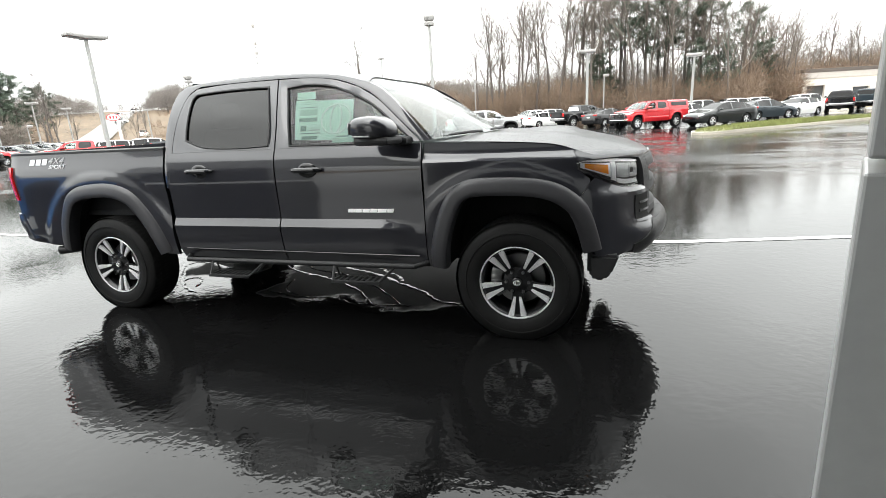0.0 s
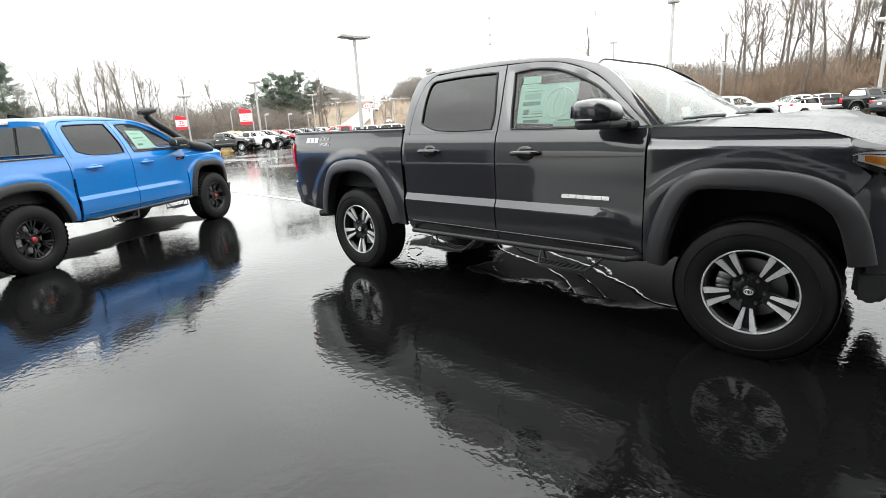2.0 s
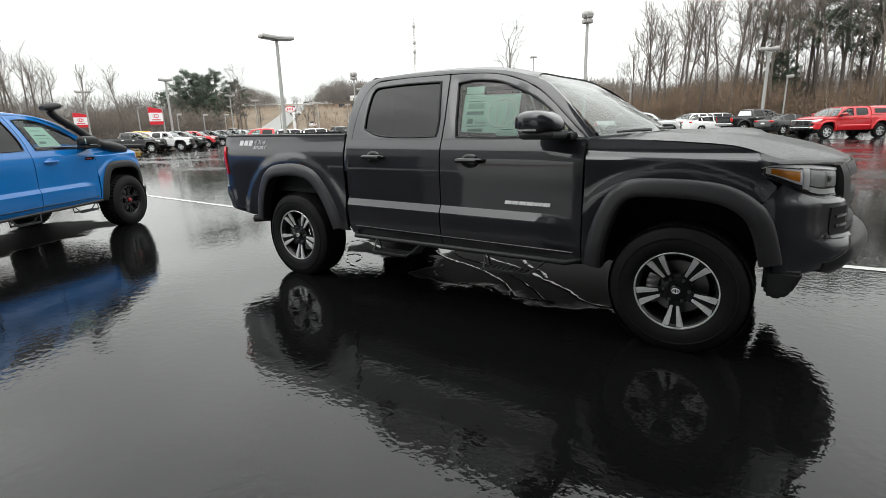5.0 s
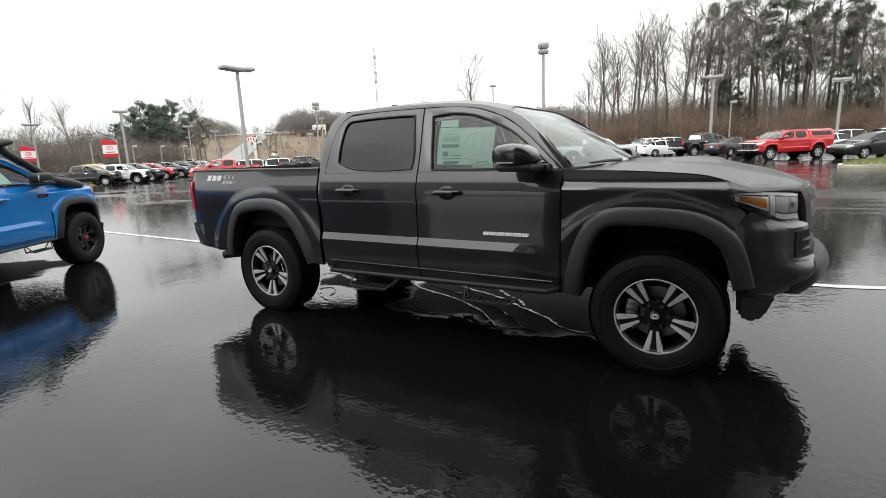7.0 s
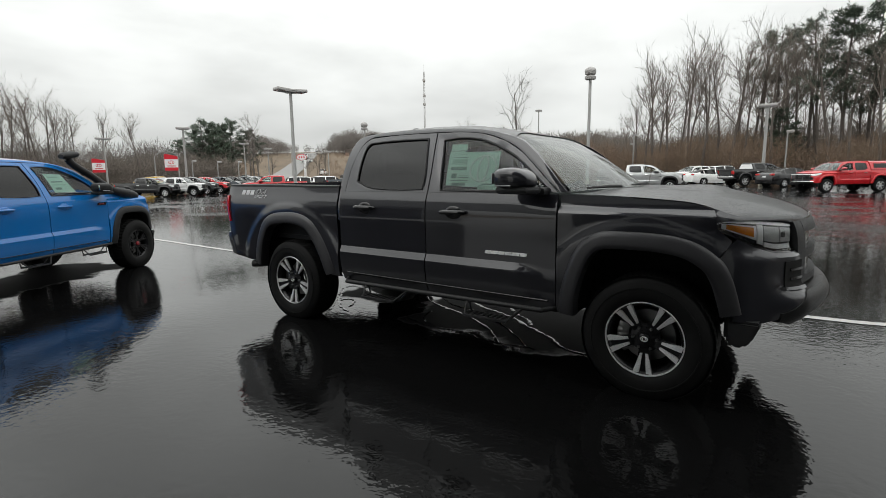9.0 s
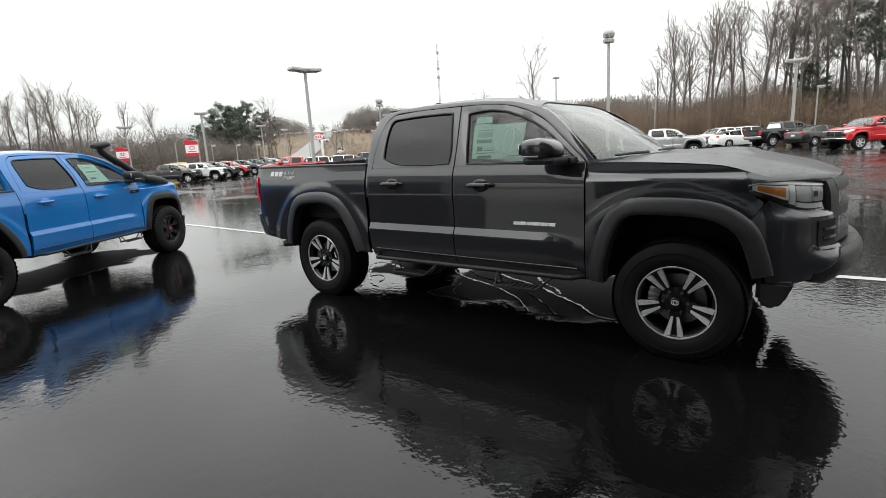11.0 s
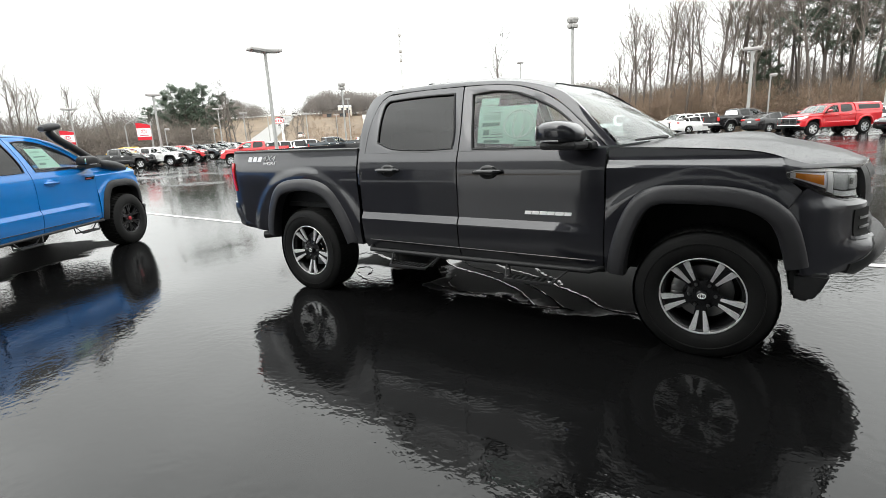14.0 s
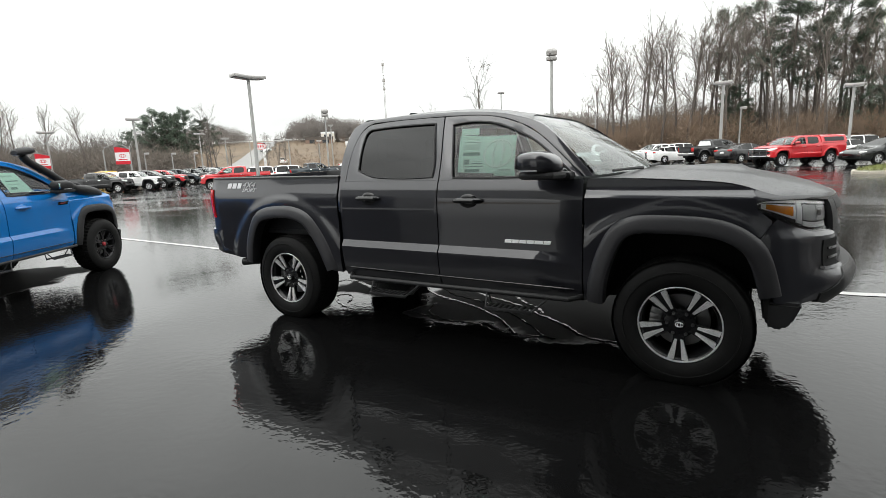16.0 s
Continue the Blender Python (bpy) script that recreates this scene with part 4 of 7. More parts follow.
    # no hollow here: a raised dark panel stands for the recess and its shade
    nose("fog_recess", M["under"], 0.365, 0.508, 0.735, 0.885, off=0.006, nu=8, nz=7, depth=0.03, lab="fog lamp recess shown as a raised black panel")
    if hi:
        nose("fog_lip", paint, 0.355, 0.508, 0.730, 0.746, off=0.020, nu=8, nz=3, depth=0.03)
        nose("fog_slat", M["gloss_black"], 0.40, 0.508, 0.780, 0.795, off=0.012, nu=6, nz=3, depth=0.02)
        nose("fog_slat", M["gloss_black"], 0.40, 0.508, 0.830, 0.845, off=0.012, nu=6, nz=3, depth=0.02)
    nose("lower_bumper", M["dark_plastic"], 0.34, 1.0, lambda u: 0.545 - 0.045 * smooth01(0.34, 0.5, u), lambda u: 0.60 + 0.115 * smooth01(0.34, 0.52, u), off=0.008, nu=26, nz=12, depth=0.08)
    front = curve([(0.70, 0.050), (0.80, 0.040), (0.90, 0.036), (1.00, 0.028), (1.06, 0.014), (1.11, -0.012)])
    nose("grille_surround", M["plastic"], 0.490, 0.600, 0.735, 1.100, nu=8, nz=16, depth=0.07, flat=front, lab="dark grille surround")
    nose("grille_surround", M["plastic"], 0.590, 1.0, 1.030, 1.104, nu=14, nz=8, depth=0.07, flat=lambda z: front(z) + 0.001)
    nose("grille", M["gloss_black"], 0.58, 1.0, 0.70, 1.04, nu=14, nz=12, depth=0.05, flat=lambda z: front(z) - 0.035)
    nose("grille_bar", M["plastic"], 0.58, 1.0, 0.88, 0.93, nu=10, nz=4, depth=0.05, flat=lambda z: front(z) - 0.006)
    nose("grille_bar", M["plastic"], 0.58, 1.0, 0.735, 0.775, nu=10, nz=4, depth=0.05, flat=lambda z: front(z) - 0.004)
    for s in (-1, 1):
        bm = bmesh.new()
        poly = [(3.648, 0.56), (3.660, 0.425), (3.69, 0.405), (3.745, 0.408), (3.782, 0.448), (3.825, 0.56)]
        add_prism(bm, poly, "y", s * 0.50, s * 0.87)
        bmesh.ops.bevel(bm, geom=list(bm.edges), offset=0.015, segments=2, affect="EDGES")
        part("air_dam", bm, M["plastic"], root)
        bm = bmesh.new()
        add_box(bm, 3.660, s * 0.69, 0.72, 0.03, 0.36, 0.52, 0.008)
        part("splash_shield", bm, M["under"], root)

    # wheel arch flares and liners
    for line, hub in ((ARCH_R, 0.0), (ARCH_F, WB)):
        L = resample(line, 44 if hi else 20)
        t = np.gradient(L, axis=0)
        t /= np.linalg.norm(t, axis=1)[:, None]
        nrm = np.stack([t[:, 1], -t[:, 0]], 1)
        for s in (-1, 1):
            bm = bmesh.new()
            rows = []
            for p, q in zip(L, nrm):
                r = []
                x0 = p[0] + hub
                base = (PLAIN(p[1]) if hub == 0 else FENDER(min(p[1], 1.1))) + 0.012 - (FRONT_TAPER(x0) if hub else REAR_TAPER(x0))
                for d, o in ((-0.004, -0.02), (0.0, 0.004), (0.008, 0.017), (0.035, 0.028), (0.075, 0.034), (0.096, 0.034), (0.104, 0.028), (0.107, 0.010), (0.107, -0.06)):
                    r.append((x0 + q[0] * d, s * (base + o), p[1] + q[1] * d))
                rows.append(r)
            add_grid(bm, rows)
            part("wheel_flare", bm, flare_mat, root, spec.get("flare_label", ""), smooth=40)
            bm = bmesh.new()
            In = inset_line(L, 0.098)
            rows = [[(x + hub, s * y, z) for y in (0.90, 0.72, 0.56)] for x, z in In]
            add_grid(bm, rows)
            c = bm.verts.new((hub, s * 0.56, 0.60))
            back = [bm.verts.new((x + hub, s * 0.56, z)) for x, z in In]
            for a, b in zip(back, back[1:]):
                bm.faces.new((a, b, c))
            part("arch_liner", bm, M["under"], root)

    # bed: rails, inner walls, floor, tailgate, bumper, lamps
    for s in (-1, 1):
        bm = bmesh.new()
        rows = []
        for x in np.linspace(-1.055, 0.65, 30):
            w = PLAIN(1.285) - REAR_TAPER(x)
            z = rail(x)
            rows.append([(x, s * (w + 0.003), z - 0.012), (x, s * (w + 0.002), z + 0.004), (x, s * (w - 0.012), z + 0.010), (x, s * (w - 0.085), z + 0.010), (x, s * (w - 0.095), z - 0.01), (x, s * (w - 0.10), 0.80)])
        add_grid(bm, rows)
        part("bed_rail", bm, M["plastic"], root, "black bed rail cap")
    bm = bmesh.new()
    add_box(bm, -0.20, 0, 0.79, 1.72, 1.60, 0.04)
    add_box(bm, 0.63, 0, 1.03, 0.035, 1.62, 0.48)
    part("bed_liner", bm, M["plastic"], root)
    bm = bmesh.new()
    rows = []
    for z in np.linspace(0.80, 1.292, 12):
        rows.append([(-1.075 + 0.05 * abs(q) ** 8 - 0.012 * math.exp(-((z - 1.25) / 0.05) ** 2), q * (PLAIN(z) - 0.085), z) for q in np.linspace(-1, 1, 21)])
    rows.append([(-1.02, p[1], p[2]) for p in rows[-1]])
    rows.append([(-1.02, p[1], 0.82) for p in rows[-1]])
    add_grid(bm, rows)
    part("tailgate", bm, paint, root)
    for s in (-1, 1):
        bm = bmesh.new()
        rows = []
        for z in np.linspace(0.915, 1.185, 8):
            k = (z - 0.915) / 0.27
            r = []
            for t in np.linspace(0, 1, 9):
                ang = t * math.pi / 2
                x = -0.965 + 0.02 * (1 - k) - (0.118 + 0.004) * math.sin(ang)
                y = PLAIN(z) + 0.002 - 0.135 * (1 - math.cos(ang))
                r.append((x, s * y, z))
            rows.append([(r[0][0], s * (abs(r[0][1]) - 0.03), z)] + r + [(r[-1][0] + 0.03, r[-1][1], z)])
        add_grid(bm, rows)
        part("tail_light", bm, M["red_lens"], root, "red tail light")
    bm = bmesh.new()
    rows = []
    bplan = resample([(-0.62, 0.905), (-0.90, 0.915), (-1.05, 0.890), (-1.16, 0.79), (-1.215, 0.60), (-1.23, 0.0)], 22)
    bplan = np.vstack([bplan, (bplan * [1, -1])[::-1][1:]])
    for x, y in bplan:
        zt = 0.80 if x < -0.93 else 0.62
        zb = float(np.interp(x, (-1.23, -1.0, -0.62), (0.60, 0.585, 0.535)))
        rows.append([(x + 0.10, y * 0.9, zt), (x, y, zt - 0.006), (x - 0.006, y * 1.004, zt - 0.04), (x - 0.004, y * 1.002, 0.5 * (zt + zb)), (x + 0.02, y * 0.985, zb + 0.02), (x + 0.06, y * 0.95, zb)])
    add_grid(bm, rows)
    part("rear_bumper", bm, spec.get("bumper", paint), root)
    # sills, floor and chassis
    bm = bmesh.new()
    add_box(bm, 1.66, 0, 0.60, 2.06, 1.66, 0.22, 0.03)
    add_box(bm, 1.68, 0, 0.475, 1.98, 1.74, 0.05, 0.015)
    part("sill", bm, M["under"], root)
    bm = bmesh.new()
    for s in (-1, 1):
        add_box(bm, 1.35, s * 0.42, 0.50, 4.5, 0.09, 0.13, 0.02)
    add_box(bm, 0.0, 0, 0.40, 0.10, 1.5, 0.10, 0.03)
    add_box(bm, 0.0, 0.0, 0.39, 0.28, 0.30, 0.26, 0.08)
    add_box(bm, WB, 0, 0.42, 0.20, 1.2, 0.14, 0.04)
    add_box(bm, 2.9, 0, 0.42, 1.2, 0.5, 0.2, 0.05)
    add_box(bm, -0.62, 0, 0.50, 0.75, 0.72, 0.20, 0.06)
    add_box(bm, 3.45, 0, 0.74, 0.75, 1.05, 0.42, 0.05)
    part("chassis", bm, M["under"], root)
    bm = bmesh.new()
    add_tube(bm, [(0.25, -0.60, 0.56), (-0.20, -0.66, 0.55), (-0.42, -0.80, 0.50), (-0.64, -0.90, 0.485)], [0.032, 0.032, 0.034, 0.036], 12)
    part("exhaust_pipe", bm, M["plastic"], root)
    # cabin
    bm = bmesh.new()
    add_box(bm, 2.52, 0, 1.08, 0.42, 1.60, 0.30, 0.08)
    part("dashboard", bm, M["cabin"], root)
    for sx, sy in ((1.62, -0.38), (1.62, 0.38), (0.86, -0.38), (0.86, 0.38)):
        bm = bmesh.new()
        add_box(bm, sx, sy, 1.10, 0.16, 0.50, 0.60, 0.05, m=Matrix.Translation((0, 0, 0)))
        add_box(bm, sx - 0.03, sy, 1.50, 0.11, 0.27, 0.20, 0.045)
        part("seat_back", bm, M["seat"], root)
    bm = bmesh.new()
    pts = [(2.30 + 0.05 * math.sin(a), 0.38 + 0.185 * math.cos(a), 1.13 + 0.17 * math.sin(a)) for a in np.linspace(0, 2 * math.pi, 20)]
    add_tube(bm, pts, 0.016, 6, cap=False)
    part("steering_wheel", bm, M["cabin"], root)
    # mirrors, handles
    for s, par in zip((-1, 1), front_doors):
        bm = bmesh.new()
        bmesh.ops.create_uvsphere(bm, u_segments=28 if hi else 10, v_segments=16 if hi else 6, radius=1.0)
        for v in bm.verts:
            x, y, z = (math.copysign(abs(c) ** 0.62, c) for c in v.co)
            nose_in = 1 - 0.30 * max(0.0, x) ** 1.5
            v.co = (0.142 * x, 0.105 * y * nose_in, 0.068 * z * nose_in - 0.026 * max(0.0, x) ** 2)
        bmesh.ops.transform(bm, matrix=pose(2.440, s * 1.060, 1.354, 0, 0, s * 10), verts=bm.verts)
        shell = part("mirror_shell", bm, spec.get("mirror", paint), par, "door mirror shell", smooth=60)
        bm = bmesh.new()
        add_box(bm, 0, 0, 0, 0.250, 0.175, 0.050, 0.022, m=pose(2.450, s * 1.045, 1.276, 0, 0, s * 10))
        add_box(bm, 2.545, s * 0.925, 1.266, 0.12, 0.12, 0.05, 0.018)
        part("mirror_base", bm, M["plastic"], par)
        bm = bmesh.new()
        add_box(bm, 0, 0, 0, 0.006, 0.100, 0.070, 0.002, m=pose(2.314, s * 1.082, 1.352, 0, 0, s * 10))
        part("mirror_glass", bm, M["chrome"], par)
        if hi:
            bm = bmesh.new()
            add_box(bm, 0, 0, 0, 0.120, 0.008, 0.010, 0.003, m=pose(2.398, s * 1.158, 1.306, 0, 0, s * 10))
            part("mirror_repeater", bm, M["decal_dim"], par)
    for x0, zz, pars in ((0.985, 1.115, rear_doors), (1.868, 1.105, front_doors)):
        for s, par in zip((-1, 1), pars):
            w = SECTION(zz)
            bm = bmesh.new()
            bmesh.ops.create_uvsphere(bm, u_segments=20 if hi else 8, v_segments=10 if hi else 5, radius=1.0, matrix=Matrix.Translation((x0, s * (w - 0.002), zz - 0.004)) @ Matrix.Diagonal((0.076, 0.012, 0.050, 1)))
            # behind black handles the hollow's shadow is painted on as a black cup
            part("handle_cup", bm, M["gloss_black"] if handle_mat is M["gloss_black"] else paint, par)
            bm = bmesh.new()
            pts = [(x0 - 0.108, s * (w + 0.004), zz), (x0 - 0.088, s * (w + 0.026), zz), (x0 - 0.03, s * (w + 0.036), zz + 0.002), (x0 + 0.04, s * (w + 0.036), zz + 0.002), (x0 + 0.092, s * (w + 0.026), zz), (x0 + 0.110, s * (w + 0.004), zz)]
            add_tube(bm, resample(pts, 14), [0.012, 0.017, 0.018, 0.018, 0.017, 0.0165, 0.016, 0.016, 0.0165, 0.017, 0.018, 0.018, 0.017, 0.012], 10 if hi else 5)
            part("door_handle", bm, handle_mat, par)
    # wheels
    style = spec.get("wheel", "road")
    zr = 0.400 if style == "trail" else 0.386
    for x in (0.0, WB):
        for s in (-1, 1):
            fit_wheel(root, style, x, s * (0.840 if style == "trail" else 0.805), zr, s)
    # steps
    if spec.get("steps", True):
        for s in (-1, 1):
            bm = bmesh.new()
            add_tube(bm, [(0.74, s * 0.90, 0.482), (0.80, s * 0.985, 0.478), (2.60, s * 0.985, 0.486), (2.66, s * 0.90, 0.490)], 0.018, 12)
            bar = part("step_bar", bm, M["plastic"], root, "black tubular side step")
            for xa in (1.05, 2.04):
                bm = bmesh.new()
                add_box(bm, xa + 0.17, s * 1.072, 0.392, 0.34, 0.010, 0.022, 0.003)
                add_box(bm, xa + 0.17, s * 0.968, 0.392, 0.34, 0.010, 0.022, 0.003)
                for k in range(9):
                    add_box(bm, xa + 0.012 + k * 0.0395, s * 1.02, 0.398, 0.014, 0.10, 0.008)
                part("hanging_step", bm, M["plastic"], bar, "slatted hanging foot step")
                for xx, xt in ((xa + 0.01, xa - 0.01), (xa + 0.33, xa + 0.42)):
                    for y0, y1 in ((1.072, 1.000), (0.968, 0.970)):
                        bm = bmesh.new()
                        add_tube(bm, [(xx, s * y0, 0.388), (xt, s * y1, 0.475)], 0.007, 6)
                        part("step_hanger", bm, M["plastic"], bar)
            # bright lower edge of the sill
            bm = bmesh.new()
            add_tube(bm, [(0.76, s * 0.934, 0.550), (1.7, s * 0.934, 0.546), (2.62, s * 0.934, 0.542)], 0.005, 6)
            part("sill_edge", bm, M["gloss_black"], root)
    return root, front_doors, rear_doors, beds

# ---- ground ----


def ground_z(x, y):
    """The lot is level by the trucks and falls a little to the west; past it the land climbs to a wooded ridge."""
    z = 0.018 - 0.135 * smooth01(-0.7, -4.2, x) - 0.52 * smooth01(-10, -46, x)
    r = math.hypot(x, y)
    az = math.degrees(math.atan2(-x, y))  # 0 north, 90 west
    hill = smooth01(100, 330, r) * 15.4 * math.exp(-(((az - 48) / 26.0) ** 2))
    bank = smooth01(95, 200, r) * 5.0 * smooth01(62, 80, az) * smooth01(160, 120, az)
    wood = smooth01(66, 130, y) * 4.0 * smooth01(22, 0, abs(az)) if abs(az) < 60 else 0.0
    return z + hill + bank + wood


ax = np.unique(np.r_[np.linspace(-2500, -420, 12), np.linspace(-420, -130, 30), np.linspace(-130, -24, 36), np.linspace(-24, 24, 49), np.linspace(24, 140, 30), np.linspace(140, 2500, 14)])
ay = np.unique(np.r_[np.linspace(-2500, -100, 12), np.linspace(-100, -20, 12), np.linspace(-20, 70, 46), np.linspace(70, 150, 28), np.linspace(150, 420, 36), np.linspace(420, 2500, 12)])
gv = [(x, y, ground_z(x, y)) for x in ax for y in ay]
gf, gm = [], []
ny = len(ay)
for i in range(len(ax) - 1):
    for j in range(ny - 1):
        gf.append((i * ny + j, (i + 1) * ny + j, (i + 1) * ny + j + 1, i * ny + j + 1))
        cx, cy = 0.5 * (ax[i] + ax[i + 1]), 0.5 * (ay[j] + ay[j + 1])
        lot = -92 < cx < 60 and -60 < cy < 66 and not (cx < -20 and cy > 62)
        gm.append(0 if lot or (math.hypot(cx, cy) < 95 and cx < 0 and cy < 70) else 1)
ground = tagged(finish("ground", gv, gf, [M["asphalt"], M["grass_dry"]], mat_ids=gm, smooth=60), "wet black asphalt lot with standing rainwater, dry grass beyond", "ground", kind="structure")


def ribbon(name, pts, width, mat, label, lift=0.004, kind="structure", category="road marking"):
    """A flat strip that follows the ground."""
    p = np.array(pts, float)
    t = np.gradient(p, axis=0)
    t /= np.linalg.norm(t, axis=1)[:, None]
    n = np.stack([-t[:, 1], t[:, 0]], 1) * width / 2
    v = []
    for a, b in zip(p + n, p - n):
        v += [(a[0], a[1], ground_z(*a) + lift), (b[0], b[1], ground_z(*b) + lift)]
    f = [(2 * i, 2 * i + 1, 2 * i + 3, 2 * i + 2) for i in range(len(p) - 1)]
    return tagged(finish(name, v, f, mat), label, category, kind=kind)


ribbon("stall_line", [(-16, 2.0)] + [(x, float(np.interp(x, (-8.3, -5.0, -1.0, 4.35, 6.1), (1.92, 1.80, 1.62, 1.66, 2.04)))) for x in np.arange(-12, 6.2, 0.5)] + [(9, 2.7), (12, 3.3)], 0.11, M["line"], "worn white stall line on wet asphalt")

# trickles of rain that run out over the dry ground below the truck
rgw = np.random.default_rng(17)
for pts, w in (([(0.62, 0.40), (0.85, 0.22), (1.12, 0.12), (1.38, 0.02), (1.60, -0.11), (1.82, -0.28), (2.02, -0.52)], 0.034),
               ([(0.80, 0.46), (1.05, 0.27), (1.40, 0.18), (1.62, 0.06), (1.87, -0.11), (2.10, -0.31), (2.25, -0.48)], 0.020),
               ([(1.22, 0.46), (1.45, 0.33), (1.68, 0.25), (2.00, 0.04), (2.30, -0.15), (2.55, -0.38), (2.80, -0.40)], 0.040),
               ([(1.62, 0.50), (1.80, 0.30), (1.95, 0.20), (2.06, 0.05)], 0.030),
               ([(1.02, -0.05), (1.06, -0.22), (1.15, -0.34), (1.30, -0.42)], 0.014),
               ([(0.95, -0.36), (1.30, -0.46), (1.62, -0.43), (1.92, -0.53), (2.35, -0.50)], 0.022),
               ([(-0.56, 0.26), (-0.35, -0.02), (-0.08, -0.34), (0.12, -0.59)], 0.050),
               ([(-0.41, 0.14), (-0.24, -0.09), (0.01, -0.34), (0.17, -0.45), (0.31, -0.51)], 0.035),
               ([(-0.09, -0.23), (-0.07, -0.16), (0.01, -0.14), (0.13, -0.24), (0.18, -0.37)], 0.030),
               ([(-0.52, 0.28), (-0.48, 0.38), (-0.32, 0.37)], 0.050),
               ([(-0.24, 0.34), (-0.1, 0.26), (0.07, 0.2)], 0.060)):
    L = resample(pts, 46)
    L[1:-1] += rgw.normal(0, 0.007, (44, 2))
    t = np.gradient(L, axis=0)
    t /= np.linalg.norm(t, axis=1)[:, None]
    side = np.stack([-t[:, 1], t[:, 0]], 1) * (w / 2 * rgw.uniform(0.35, 1.15, (46, 1)))
    v, f = [], []
    for k, (a, b, c) in enumerate(zip(L + side, L, L - side)):
        v += [(*a, 0.0205), (*b, 0.0235), (*c, 0.0205)]
        if k:
            f += [(3 * k - 3, 3 * k - 2, 3 * k + 1, 3 * k), (3 * k - 2, 3 * k - 1, 3 * k + 2, 3 * k + 1)]
    tagged(finish("water_trickle", v, f, M["water"]), "thin trickle of rainwater running over dry asphalt", "water", "trickles below the truck")

# ---- the two trucks ----
WHEELS["road"] = wheel_template("road")
WHEELS["trail"] = wheel_template("trail")
HERO = dict(hi=True, top=M["grey_lit_wet"], flare=M["grey_satin"], flare_label="body-coloured wheel arch flare", handle=M["gloss_black"], mirror=M["grey"], scoop=True, wheel="road")
hero, hero_fd, hero_rd, hero_bed = build_pickup(pose(0, 0, 0), "dark grey crew-cab pickup truck, wet, parked on a sheet of rainwater", M["grey"], HERO)
BLUE_AT = pose(-4.265, -3.325, -0.117, 0, 0, 120.0)
BLUE = dict(hi=True, flare=M["plastic"], flare_label="matt black wheel arch flare", handle=M["blue"], mirror=M["plastic"], wheel="trail", scoop=True)
blue, blue_fd, blue_rd, blue_bed = build_pickup(BLUE_AT, "bright blue crew-cab pickup truck with a black snorkel, wet", M["blue"], BLUE)

# ---- trees ----


class Tubes:
    """Collects tapered branch tubes as plain lists."""

    def __init__(self):
        self.v, self.f = [], []

    def tube(self, pts, radii, n):
        base = len(self.v)
        k = len(pts)
        for i in range(k):
            d = pts[min(i + 1, k - 1)] - pts[max(i - 1, 0)]
            d = d / (np.linalg.norm(d) + 1e-9)
            ref = np.array([0, 0, 1.0]) if abs(d[2]) < 0.9 else np.array([1.0, 0, 0])
            a = np.cross(d, ref)
            a /= np.linalg.norm(a)
            b = np.cross(d, a)
            for j in range(n):
                t = 2 * math.pi * j / n
                self.v.append(tuple(pts[i] + (a * math.cos(t) + b * math.sin(t)) * radii[i]))
        for i in range(k - 1):
            for j in range(n):
                q = (j + 1) % n
                self.f.append((base + i * n + j, base + i * n + q, base + (i + 1) * n + q, base + (i + 1) * n + j))

    def spike(self, p, d, w, length):
        base = len(self.v)
        side = np.cross(d, [0.3, 0.5, 0.8])
        side = side / (np.linalg.norm(side) + 1e-9) * w
        self.v += [tuple(p - side), tuple(p + side), tuple(p + d * length)]
        self.f.append((base, base + 1, base + 2))


def grow(tb, rng, p, d, length, r, level, top, spread):
    """One branch and its offspring."""
    segs = 4 if level < 2 else 3
    pts, dd = [p], d.copy()
    for i in range(segs):
        dd = dd + rng.normal(0, 0.10 + 0.05 * level, 3) + np.array([0, 0, 0.05 + 0.03 * level])
        dd /= np.linalg.norm(dd)
        pts.append(pts[-1] + dd * length / segs)
    rad = np.linspace(r, r * 0.42, segs + 1)
    tb.tube(pts, rad, 5 if level < 1 else 3)
    if level >= top:
        return
    n = (4, 5, 5, 4)[min(level, 3)]
    for k in range(n):
        t = 0.30 + 0.68 * (k + rng.uniform(0.1, 0.9)) / n
        i = min(int(t * segs), segs - 1)
        q = pts[i] + (pts[i + 1] - pts[i]) * (t * segs - i)
        axis = rng.normal(0, 1, 3)
        perp = np.cross(dd, axis)
        perp /= np.linalg.norm(perp) + 1e-9
        ang = radians(rng.uniform(24, 52)) * spread
        nd = dd * math.cos(ang) + perp * math.sin(ang)
        grow(tb, rng, q, nd / np.linalg.norm(nd), length * rng.uniform(0.48, 0.68), r * 0.46, level + 1, top, spread)


